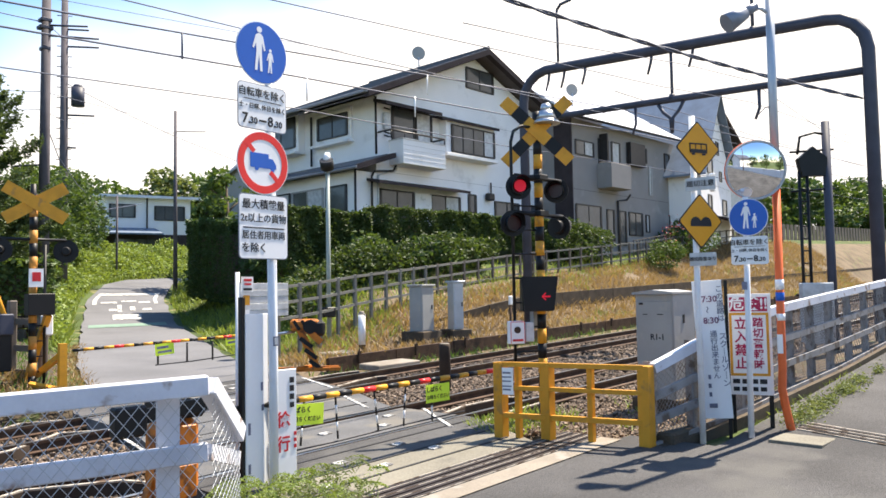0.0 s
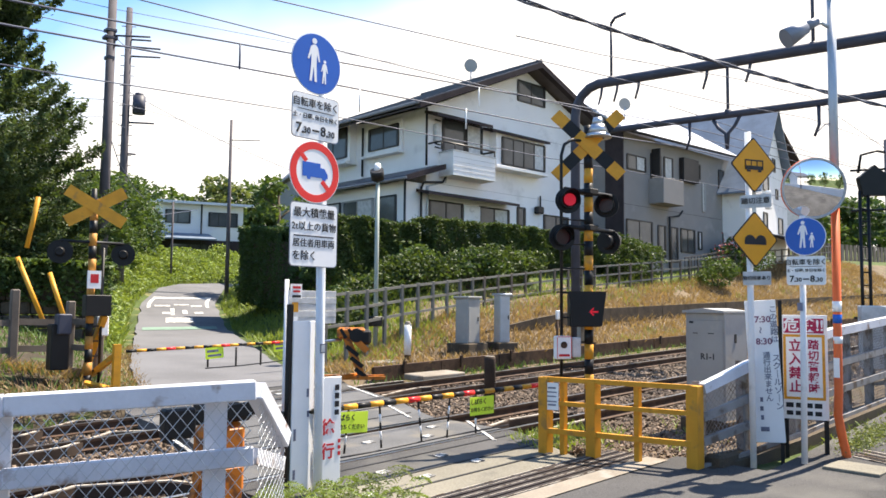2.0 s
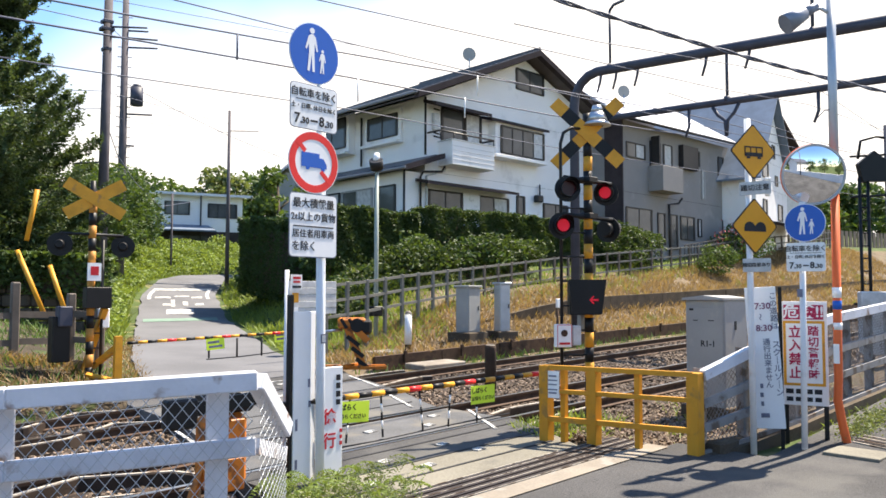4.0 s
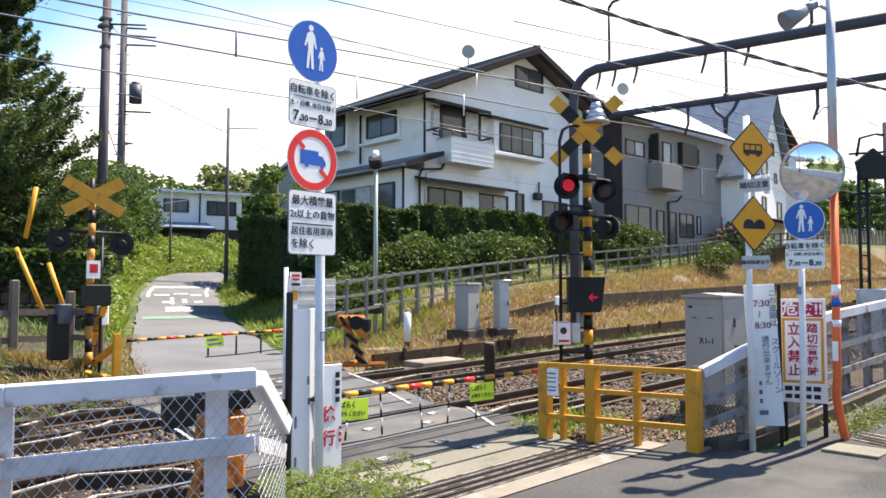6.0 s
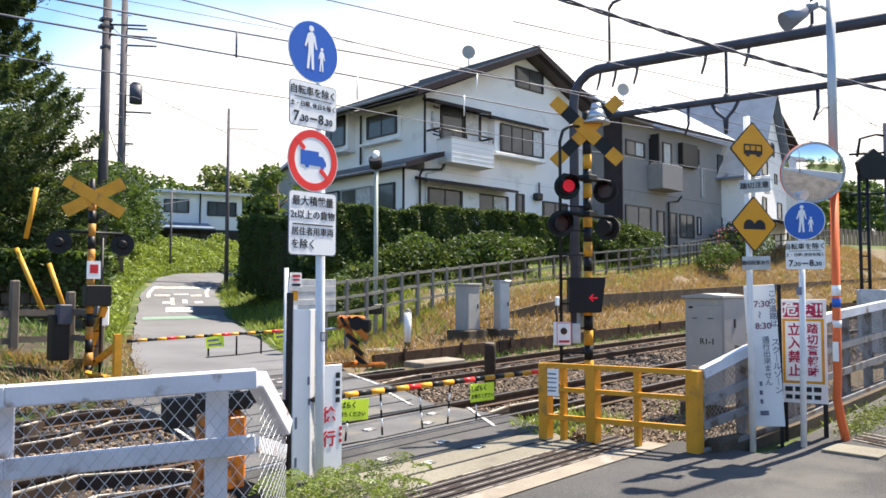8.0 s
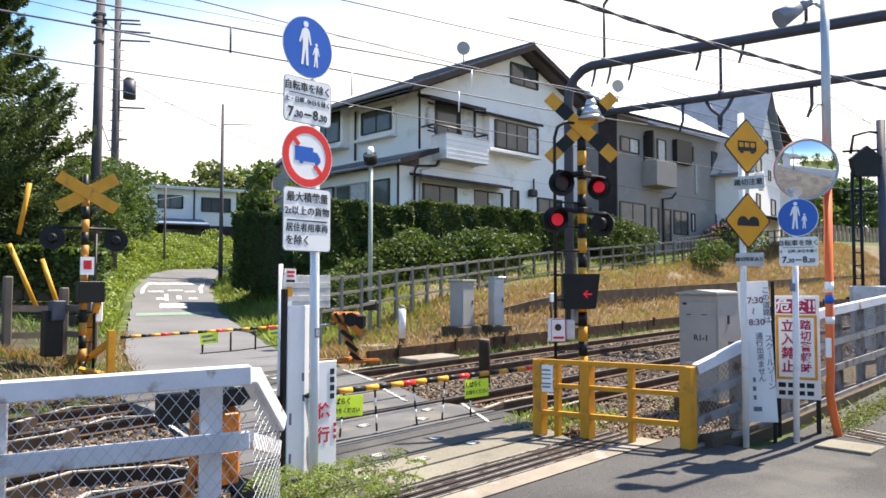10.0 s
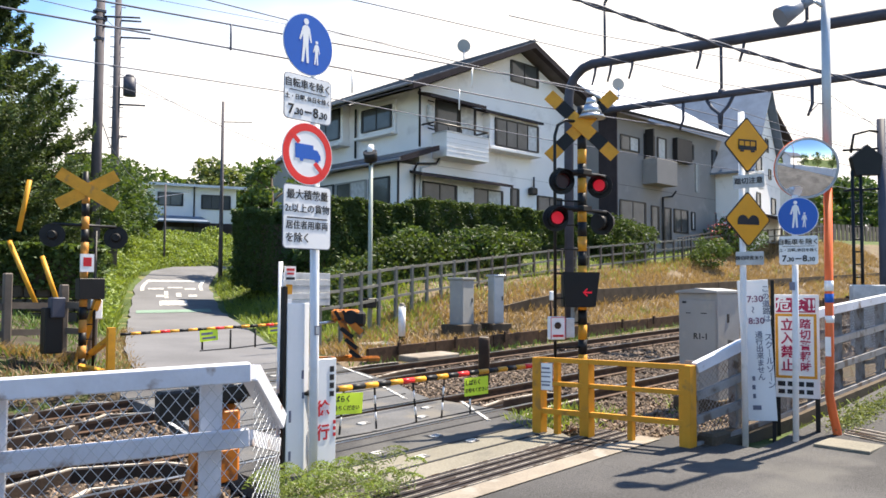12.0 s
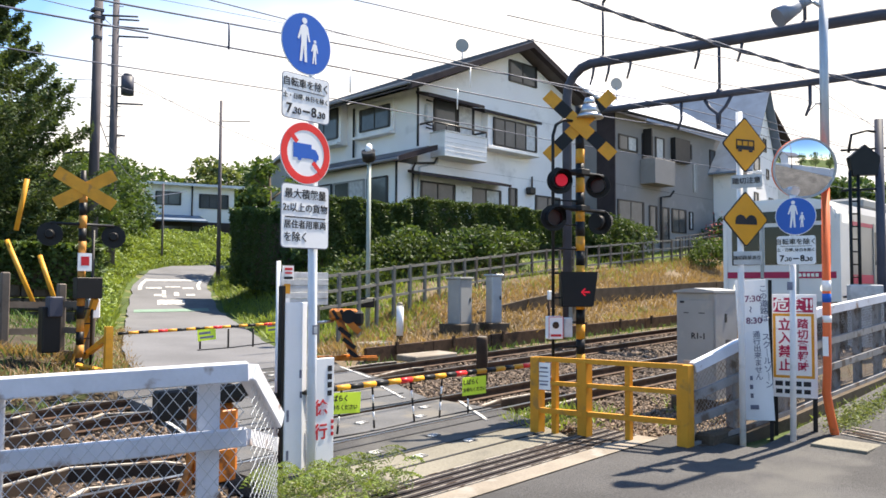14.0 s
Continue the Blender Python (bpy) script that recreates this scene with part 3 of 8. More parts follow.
def stripes(parent, x, y, z0, z1, r, step, first=0, seg=12, a=None, b=None, name="band"):
    """A round post painted in bands of two colours."""
    z, k = z0, first
    while z < z1 - 1e-6:
        e = min(z + step, z1)
        bm = B()
        tube(bm, [(x, y, z), (x, y, e)], r, r, seg)
        part(name, bm, (a or STRIPE_YELLOW) if k % 2 else (b or BLACK), parent)
        z, k = e, k + 1


def make_left_signs():
    x, y = 4.36, 6.32
    g = plane(x)
    top = thing("road_sign_post", pose(x, y, g), "pale steel post with blue footpath sign and lorry ban", "road sign")
    bm = B()
    tube(bm, [(0.0, 0, -0.2), (0.0, 0, 1.2), (-0.03, 0, 4.45)], 0.045, 0.045, 14)
    part("post", bm, POST_PALE, top)
    rz = pose(-0.135, -0.08, 0, 0, 0, 4)

    def face(z):
        return rz @ Matrix.Translation((-0.03 * z / 4.4, 0, 2 + (z - 2) * 0.985 - 0.036 - g))
    m = face(4.39)
    bm = B()
    disc(bm, 0.302, 0.0, 0.006)
    bm.transform(m)
    s = part("sign_disc", bm, SIGN_WHITE, top, "blue round footpath sign")
    bm = B()
    disc(bm, 0.292, -0.003, 0.0)
    bm.transform(m)
    part("blue_field", bm, SIGN_BLUE, s)
    walker(s, m, 0.27, -0.006)
    m = face(3.85)
    bm = B()
    plate(bm, 0.572, 0.442, 0, 0.006, r=0.045)
    bm.transform(m)
    s = part("exception_plate", bm, LAMP_GREY, top, "white plate with black lettering")
    bm = B()
    plate(bm, 0.556, 0.426, -0.002, 0.0, r=0.04)
    bm.transform(m)
    part("white_field", bm, SIGN_WHITE, s)
    letter("自転車を除く", 0.094, INK, s, m @ Matrix.Translation((0, -0.0045, 0.125)))
    letter("土・日曜､休日を除く", 0.058, INK, s, m @ Matrix.Translation((0, -0.0045, -0.005)))
    hours(s, m @ Matrix.Translation((0, -0.0045, -0.13)), 1.0)
    bars(s, [(0, 0.062, 0.44, 0.007)], INK, m @ Matrix.Translation((0, -0.002, 0)), "rule")
    m = face(3.31)
    bm = B()
    disc(bm, 0.302, 0.0, 0.006)
    bm.transform(m)
    s = part("ban_disc", bm, SIGN_WHITE, top, "round lorry ban sign with red rim")
    bm = B()
    disc(bm, 0.294, -0.003, 0.0, r_in=0.222)
    bm.transform(m)
    part("red_rim", bm, SIGN_RED, s)
    for a, b in ((-0.2, -0.105), (0.085, 0.2)):
        bm = B()
        beam(bm, (a, -0.002, -a * 0.95), (b, -0.002, -b * 0.95), 0.004, 0.045, up=(1, 0, 1))
        bm.transform(m)
        part("red_slash", bm, SIGN_RED, s)
    bm = B()
    prism(bm, [(-0.15, 0.09), (0.065, 0.09), (0.065, 0.05), (0.115, 0.045), (0.155, -0.01), (0.155, -0.05), (0.135, -0.05), (0.125, -0.075), (0.095, -0.075), (0.085, -0.05), (-0.05, -0.05), (-0.06, -0.075), (-0.09, -0.075), (-0.1, -0.05), (-0.15, -0.05)], 0.003, m @ Matrix.Translation((0, -0.0035, 0)))
    part("lorry_shape", bm, SIGN_BLUE, s)
    m = face(2.69)
    bm = B()
    plate(bm, 0.572, 0.612, 0, 0.006, r=0.04)
    bm.transform(m)
    s = part("load_plate", bm, LAMP_GREY, top, "white plate with black lettering")
    bm = B()
    plate(bm, 0.556, 0.596, -0.002, 0.0, r=0.035)
    bm.transform(m)
    part("white_field", bm, SIGN_WHITE, s)
    letter("最大積載量", 0.1, INK, s, m @ Matrix.Translation((0, -0.0045, 0.205)))
    letter("2t以上の貨物", 0.092, INK, s, m @ Matrix.Translation((0, -0.0045, 0.075)))
    letter("居住者用車両", 0.084, INK, s, m @ Matrix.Translation((0, -0.0045, -0.085)))
    letter("を除く", 0.098, INK, s, m @ Matrix.Translation((-0.11, -0.0045, -0.205)))
    bars(s, [(0, -0.012, 0.48, 0.012)], INK, m @ Matrix.Translation((0, -0.002, 0)), "rule")
    for z in (4.39, 3.85, 3.31):
        bm = B()
        box(bm, (-0.03, -0.03, z - g), (0.12, 0.07, 0.03), bevel=0.004)
        part("clamp", bm, GALV, top)
    bm = B()
    box(bm, (0.0, -0.047, 1.42), (0.06, 0.004, 0.09))
    part("sticker", bm, INK_FADED, top)
    bm = B()
    box(bm, (0.0, -0.05, 1.42), (0.04, 0.004, 0.065))
    part("sticker_field", bm, GALV, top)


def make_left_boards():
    x, y = 4.19, 6.36
    g = plane(x)
    top = thing("notice_board", pose(x, y, g, 0, 0, 14), "tall narrow white notice board on a black post", "notice board")
    bm = B()
    box(bm, (-0.155, 0.03, 0.85), (0.05, 0.05, 2.0), bevel=0.004)
    part("post", bm, BLACK, top)
    bm = B()
    box(bm, (0.01, 0.0, 0.88), (0.30, 0.02, 1.62), bevel=0.004)
    b = part("board", bm, SIGN_WHITE, top)
    bars(b, [(-0.1, 0.62, 0.03, 0.11), (-0.1, 0.25, 0.03, 0.09), (0.07, 1.0, 0.03, 0.08), (0.08, 0.8, 0.03, 0.06)], INK_FADED, pose(0, -0.01, 0))
    top = thing("slow_down_board", pose(4.47, 6.3, g), "white board with red and black lettering", "notice board")
    bm = B()
    box(bm, (0, 0, 0.62), (0.27, 0.02, 1.05), bevel=0.004)
    b = part("board", bm, SIGN_WHITE, top)
    letter("徐\n行", 0.16, INK_RED, b, pose(-0.02, -0.0125, 0.54), line=1.45)
    bars(b, [(0.08, 1.04, 0.05, 0.055), (0.08, 0.96, 0.05, 0.055), (0.08, 0.88, 0.05, 0.055), (0.08, 0.8, 0.05, 0.05)], INK, pose(0, -0.011, 0))
    bars(b, [(0.115, 0.52, 0.03, 0.035), (0.115, 0.46, 0.03, 0.035), (0.115, 0.4, 0.03, 0.035)], INK_RED, pose(0, -0.011, 0))
    for s in (-0.1, 0.1):
        bm = B()
        box(bm, (s, 0.025, 0.5), (0.03, 0.03, 1.1))
        part("leg", bm, BLACK, top)
    top = thing("white_post", pose(4.24, 6.75, g), "thin white post with small crossing notices", "post")
    bm = B()
    tube(bm, [(0, 0, -0.1), (0, 0, 2.1)], 0.022, 0.022, 10)
    part("pole", bm, WHITE_PAINT, top)
    bm = B()
    box(bm, (0.1, -0.02, 1.98), (0.13, 0.01, 0.15))
    s = part("plate", bm, SIGN_WHITE, top)
    bars(s, [(0.1, 2.02, 0.09, 0.025), (0.1, 1.98, 0.08, 0.02)], INK_RED, pose(0, -0.026, 0))
    bars(s, [(0.1, 1.93, 0.1, 0.025)], INK, pose(0, -0.026, 0))
    bm = B()
    box(bm, (0.09, -0.02, 1.82), (0.07, 0.01, 0.1))
    part("small_plate", bm, STRIPE_YELLOW, top)
    bm = B()
    box(bm, (0.09, -0.02, 1.66), (0.06, 0.012, 0.13))
    part("tag", bm, SIGN_WHITE, top)


# ---- white chain-link fences ----
def chain(bm, a, b, za, zb, ha, hb, pitch, r, nrm):
    """Diamond wire between a and b, from the lower line za, zb up to heights ha, hb."""
    a, b = Vector(a), Vector(b)
    n = (b - a).length

    def at(u, v):
        k = u / n
        p = a + (b - a) * k
        lo = za + (zb - za) * k
        return Vector((p.x, p.y, lo + v * (ha + (hb - ha) * k))) + Vector(nrm) * 0.004
    h = max(ha, hb)
    for sgn in (1, -1):
        u = -h
        while u < n + h:
            u0, u1, v0, v1 = u, u + sgn * h * 0.8, 0.0, 1.0
            lo, hi = (u0, u1) if u0 < u1 else (u1, u0)
            if hi > 0 and lo < n:
                t0 = 0.0 if u0 == u1 else (0 - u0) / (u1 - u0)
                t1 = (n - u0) / (u1 - u0)
                s0, s1 = max(0.0, min(t0, t1)), min(1.0, max(t0, t1))
                if s1 - s0 > 0.02:
                    tube(bm, [at(u0 + (u1 - u0) * s0, s0), at(u0 + (u1 - u0) * s1, s1)], r, r, 4, cap=False)
            u += pitch


def make_left_fence():
    top = thing("white_fence", pose(0, 0, 0), "chipped white steel fence with chain-link wire", "fence")
    pts = [(0.31, 5.37, 1.36), (1.28, 5.01, 1.39), (2.57, 4.53, 1.43)]
    for k, (p, q) in enumerate(zip(pts, pts[1:])):
        for dz, h, name in ((0, 0.125, "top_rail"), (-0.42, 0.12, "middle_rail")):
            bm = B()
            q2 = Vector(q) + (Vector(q) - Vector(p)).normalized() * (0.05 if k else 0)
            beam(bm, Vector(p) + Vector((0, 0, dz)), q2 + Vector((0, 0, dz)), 0.10 if dz == 0 else 0.05, h)
            bmesh.ops.bevel(bm, geom=list(bm.edges), offset=0.008, segments=1, affect="EDGES")
            part(name, bm, FENCE_WHITE, top)
    for x, y in ((1.27, 5.07), (2.42, 4.64)):
        bm = B()
        rz = Matrix.Translation((x, y, 0)) @ pose(0, 0, 0, 0, 0, -20)
        box(bm, (0, 0.03, 0.70), (0.135, 0.008, 1.32), rz)
        box(bm, (0, 0.1, 0.70), (0.135, 0.008, 1.32), rz)
        box(bm, (-0.06, 0.065, 0.70), (0.008, 0.06, 1.32), rz)
        part("post", bm, FENCE_WHITE, top)
    # end bay, bent back and sloping down
    e0, e1 = Vector((2.62, 4.51, 1.43)), Vector((3.05, 4.86, 1.02))
    bm = B()
    beam(bm, e0, e1, 0.11, 0.12)
    bmesh.ops.bevel(bm, geom=list(bm.edges), offset=0.008, segments=1, affect="EDGES")
    part("end_rail", bm, FENCE_WHITE, top)
    bm = B()
    beam(bm, e0 + Vector((0, 0, -0.42)), e1 + Vector((0, 0, -0.17)), 0.04, 0.10)
    part("end_rail", bm, FENCE_WHITE, top)
    bm = B()
    chain(bm, (0.31, 5.31), (2.57, 4.47), 0.12, 0.12, 1.2, 1.25, 0.085, 0.0028, (0, -0.01, 0))
    w = part("wire_mesh", bm, SILVER, top)
    tagged(w, kind="stuff")
    bm = B()
    chain(bm, (2.62, 4.47), (3.05, 4.83), 0.12, 0.12, 1.25, 0.86, 0.06, 0.0022, (0, 0, 0))
    w = part("wire_mesh", bm, GALV, top)
    tagged(w, kind="stuff")


def make_right_fence():
    top = thing("white_roadside_fence", pose(0, 0, 0), "weathered white steel fence along the sloping road", "fence")
    line = [(7.98, 4.26, 1.15, 0.22), (8.6, 4.07, 1.36, 0.3), (9.77, 3.9, 1.61, 0.42), (10.7, 3.9, 1.72, 0.48), (13.44, 3.9, 1.89, 0.62), (18.0, 3.9, 2.16, 0.98), (24.0, 4.0, 2.55, 1.4), (32.0, 4.0, 3.0, 1.95)]
    for p, q in zip(line, line[1:]):
        for k, h, w, name in ((1.0, 0.11, 0.09, "top_rail"), (0.66, 0.09, 0.045, "middle_rail"), (0.38, 0.09, 0.045, "middle_rail"), (0.06, 0.11, 0.045, "bottom_rail")):
            bm = B()
            a = Vector((p[0], p[1], p[3] + (p[2] - p[3]) * k - 0.05))
            b = Vector((q[0], q[1], q[3] + (q[2] - q[3]) * k - 0.05))
            beam(bm, a, b, w, h)
            part(name, bm, FENCE_WHITE if k == 1.0 else FENCE_GREY, top)
        bm = B()
        chain(bm, (p[0], p[1] + 0.05), (q[0], q[1] + 0.05), p[3] + 0.1, q[3] + 0.1, p[2] - p[3] - 0.2, q[2] - q[3] - 0.2, 0.062 if p[0] < 13 else 0.12, 0.0035, (0, 0, 0))
        w = part("wire_mesh", bm, FENCE_GREY, top)
        tagged(w, kind="stuff")
    xs = [8.05, 8.7, 9.75, 10.6, 11.5, 12.4, 13.3, 14.3, 15.3, 16.4, 17.6, 19, 20.5, 22, 24]
    for x in xs:
        y, zt, zb = lerp_table(line, x)
        bm = B()
        box(bm, (x, y + 0.06, (zt + zb) / 2 - 0.1), (0.14, 0.012, zt - zb + 0.2))
        box(bm, (x - 0.065, y + 0.1, (zt + zb) / 2 - 0.1), (0.012, 0.08, zt - zb + 0.2))
        part("post", bm, FENCE_GREY, top)
    bm = B()
    rows = []
    for x in frange(8.0, 32, 30):
        y, zt, zb = lerp_table(line, x)
        rows.append((x, y, zb))
    sweep(bm, [(-0.1, -0.4), (0.22, -0.4), (0.22, 0.03), (-0.1, 0.03)], rows)
    solid("fence_kerb", bm, CONCRETE_DARK, "mossy concrete kerb under the roadside fence", "kerb", kind="structure")
    bm = B()
    box(bm, (8.42, 4.22, plane(8.35) + 0.02), (0.7, 0.26, 0.2), bevel=0.03)
    solid("concrete_block", bm, CONCRETE_DARK, "weathered brown concrete block at the fence foot", "block")


def make_yellow_fence():
    top = thing("yellow_fence", pose(0, 0, plane(7.5)), "yellow painted steel barrier fence at the crossing", "fence")
    a, b = Vector((7.40, 5.98, 0)), Vector((7.90, 4.31, 0))
    for k, w, h in ((0.0, 0.13, 0.9), (0.13, 0.07, 0.86), (0.34, 0.13, 0.88), (0.64, 0.07, 0.86), (1.0, 0.14, 0.9)):
        p = a + (b - a) * k
        bm = B()
        box(bm, (p.x, p.y, h / 2 - 0.05), (w, w, h + 0.1), bevel=0.006)
        part("post", bm, YELLOW, top)
    for z, h in ((0.88, 0.055), (0.60, 0.05), (0.27, 0.06)):
        bm = B()
        beam(bm, a + Vector((-0.04, 0, z)), b + Vector((-0.04, 0, z)), 0.05, h)
        part("rail", bm, YELLOW, top)
    bm = B()
    box(bm, (0, 0, 0), (0.16, 0.006, 0.32), pose(7.37, 5.86, 0.68, 0, 0, -72))
    s = part("notice", bm, SIGN_WHITE, top)
    bars(s, [(0, 0.1, 0.1, 0.02), (0, 0.05, 0.12, 0.015), (0, 0.0, 0.11, 0.015), (0, -0.06, 0.12, 0.015), (0, -0.1, 0.1, 0.02)], INK_FADED, pose(7.365, 5.858, 0.68, 0, 0, -72))


# ---- right-hand signs ----
def make_warning_signs():
    x, y = 8.52, 3.95
    g = plane(x)
    top = thing("warning_sign_post", pose(x, y, g), "white post with two amber diamond warning signs", "road sign")
    bm = B()
    tube(bm, [(0.0, 0, -0.2), (0.0, 0, 3.72)], 0.035, 0.035, 12)
    part("post", bm, WHITE_PAINT, top)
    f = pose(0.02, -0.02, 0, 0, 0, -24)
    for z, name in ((3.60, "train_warning"), (2.755, "bump_warning")):
        m = f @ Matrix.Translation((0, -0.05, z - g)) @ pose(0, 0, 0, 0, 45, 0)
        bm = B()
        plate(bm, 0.455, 0.455, 0, 0.006, r=0.03)
        bm.transform(m)
        s = part(name, bm, INK, top, "amber diamond plate with black picture")
        bm = B()
        plate(bm, 0.425, 0.425, -0.003, 0.0, r=0.025)
        bm.transform(m)
        part("amber_field", bm, SIGN_YELLOW, s)
        m2 = f @ Matrix.Translation((0, -0.058, z - g))
        if name == "bump_warning":
            bm = B()
            pts = [(-0.15, -0.06), (0.15, -0.06), (0.15, -0.02)] + [(0.075 + 0.075 * math.cos(a), -0.02 + 0.07 * math.sin(a)) for a in (0.5, 1.0, 1.57, 2.1, 2.6)] + [(0.0, 0.0)] + [(-0.075 + 0.075 * math.cos(a), -0.02 + 0.07 * math.sin(a)) for a in (0.5, 1.0, 1.57, 2.1, 2.6)] + [(-0.15, -0.02)]
            prism(bm, pts, 0.003, m2)
            part("bump_shape", bm, INK, s)
        else:
            for c, w, h in (((0, 0.05), 0.25, 0.016), ((0, -0.035), 0.25, 0.045), ((-0.12, 0.0), 0.013, 0.1), ((0.12, 0.0), 0.013, 0.1), ((-0.04, 0.01), 0.01, 0.08), ((0.04, 0.01), 0.01, 0.08), ((-0.075, -0.07), 0.05, 0.022), ((0.075, -0.07), 0.05, 0.022)):
                bm = B()
                plate(bm, w, h, -0.001, 0.002, c)
                bm.transform(m2)
                part("train_shape", bm, INK, s)
    f = pose(0.06, -0.08, 0, 0, 0, -80)
    for z, w, text in ((3.18, 0.34, "踏切注意"), (2.315, 0.30, "踏切段差あり")):
        m = f @ Matrix.Translation((0, -0.11, z - g))
        bm = B()
        plate(bm, w, 0.15, 0, 0.006, r=0.01)
        bm.transform(m)
        s = part("caption_plate", bm, CURTAIN, top, "small grey plate with black lettering")
        letter(text, 0.078 if z > 3 else 0.05, INK, s, m @ Matrix.Translation((0, -0.0045, 0)))
    for z in (3.28, 3.22, 3.16, 3.10):
        bm = B()
        box(bm, (0.03, -0.21, z - g), (0.05, 0.06, 0.03), bevel=0.008)
        part("fixing", bm, SIGN_WHITE, top)


def make_footpath_sign():
    x, y = 8.86, 3.53
    g = plane(x)
    top = thing("footpath_sign_post", pose(x, y, g), "white post with small blue footpath sign", "road sign")
    bm = B()
    tube(bm, [(-0.01, 0, -0.2), (0.03, -0.02, 2.75)], 0.033, 0.033, 12)
    part("post", bm, WHITE_PAINT, top)
    f = pose(0.02, -0.06, 0, 0, 0, -78)
    m = f @ Matrix.Translation((0, -0.045, 2.785 - g))
    bm = B()
    disc(bm, 0.212, 0, 0.006)
    bm.transform(m)
    s = part("sign_disc", bm, SIGN_WHITE, top, "blue round footpath sign")
    bm = B()
    disc(bm, 0.205, -0.003, 0)
    bm.transform(m)
    part("blue_field", bm, SIGN_BLUE, s)
    walker(s, m, 0.19, -0.006)
    m = f @ Matrix.Translation((0.0, -0.045, 2.405 - g))
    bm = B()
    plate(bm, 0.40, 0.32, 0, 0.006, r=0.025)
    bm.transform(m)
    s = part("exception_plate", bm, SIGN_WHITE, top, "white plate with black lettering")
    letter("自転車を除く", 0.072, INK, s, m @ Matrix.Translation((0, -0.0045, 0.09)))
    letter("土・日曜､休日を除く", 0.042, INK, s, m @ Matrix.Translation((0, -0.0045, 0.0)))
    hours(s, m @ Matrix.Translation((0, -0.0045, -0.095)), 0.72)
    bars(s, [(0, 0.045, 0.33, 0.005)], INK, m, "rule")
    bm = B()
    box(bm, (-0.035, 0.0, 1.73), (0.006, 0.06, 0.09))
    part("sticker", bm, INK_FADED, top)


def make_boards_right():
    top = thing("school_zone_board", pose(8.785, 3.9, plane(8.8)), "tall white school zone board with faded lettering", "notice board")
    f = pose(0, 0, 0, 0, 0, -66)
    bm = B()
    m = f @ pose(-0.02, 0, 1.0, 0, -3.0, 0)
    box(bm, (0, 0, 0), (0.33, 0.016, 1.6), m, bevel=0.003)
    s = part("board", bm, SIGN_WHITE, top)
    m = m @ Matrix.Translation((0, -0.0115, 0))
    letter("\n".join("この道路は"), 0.085, INK_FADED, s, m @ Matrix.Translation((0.13, 0, 0.52)), line=1.0)
    letter("\n".join("スクールゾーン").replace("ー", "｜"), 0.09, INK_FADED, s, m @ Matrix.Translation((0.13, 0, -0.13)), line=1.0)
    letter("7:30", 0.1, mat("plum_ink", (0.2, 0.08, 0.14), 0.6, 0.2, 5, 30, 0.0), s, m @ Matrix.Translation((0.015, 0, 0.58)))
    letter("〜", 0.08, INK_FADED, s, m @ Matrix.Translation((-0.02, 0, 0.46)) @ pose(0, 0, 0, 0, 90, 0))
    letter("8:30", 0.1, bpy.data.materials["plum_ink"], s, m @ Matrix.Translation((0.015, 0, 0.33)))
    letter("\n".join("通行出来ません"), 0.082, INK_FADED, s, m @ Matrix.Translation((0.03, 0, -0.07)), line=0.98)
    bars(s, [(-0.055, -0.32, 0.03, 0.05), (-0.06, -0.42, 0.035, 0.05), (-0.06, -0.52, 0.03, 0.05), (-0.04, -0.65, 0.09, 0.05), (-0.12, 0.0, 0.02, 0.1)], INK_FADED, m)
    for d in (-0.14, 0.15):
        bm = B()
        box(bm, (d, 0.03, 0.85), (0.04, 0.04, 1.9), f)
        part("leg", bm, BLACK, top)
    top = thing("danger_board", pose(9.28, 3.68, plane(9.28)), "white and gold danger board with crimson lettering", "notice board")
    f = pose(0, 0, 0, 0, 0, -68)
    bm = B()
    m = f @ pose(0, 0, 1.02, 0, 0, 0)
    box(bm, (0, 0, 0), (0.50, 0.016, 1.2), m, bevel=0.003)
    s = part("board", bm, SIGN_WHITE, top)
    bm = B()
    box(bm, (0, -0.010, 0.475), (0.42, 0.003, 0.17), m)
    part("heading_field", bm, TRAIN_RED, s)
    letter("危険!!", 0.17, SIGN_WHITE, s, m @ Matrix.Translation((0, -0.0135, 0.475)))
    for c, w, h in (((0, 0.36), 0.44, 0.03), ((0, -0.36), 0.44, 0.03), ((-0.205, 0), 0.03, 0.69), ((0.205, 0), 0.03, 0.69)):
        bm = B()
        plate(bm, w, h, -0.012, -0.008, c)
        bm.transform(m)
        part("gold_border", bm, STRIPE_YELLOW, s)
    letter("\n".join("踏切警報時"), 0.12, TRAIN_RED, s, m @ Matrix.Translation((0.1, -0.0115, 0.0)), line=1.05)
    letter("\n".join("立入禁止"), 0.15, TRAIN_RED, s, m @ Matrix.Translation((-0.09, -0.0115, 0.0)), line=1.05)
    bars(s, [(-0.16, -0.44, 0.08, 0.055), (-0.06, -0.44, 0.07, 0.055), (0.04, -0.44, 0.08, 0.055), (0.14, -0.44, 0.08, 0.055), (-0.16, -0.53, 0.07, 0.05), (-0.06, -0.53, 0.08, 0.05), (0.04, -0.53, 0.08, 0.05), (0.14, -0.53, 0.07, 0.05)], INK, m @ Matrix.Translation((0, -0.009, 0)))
    for d in (-0.2, 0.22):
        bm = B()
        box(bm, (d, 0.035, 0.75), (0.05, 0.05, 1.6), f)
        part("leg", bm, BLACK, top)


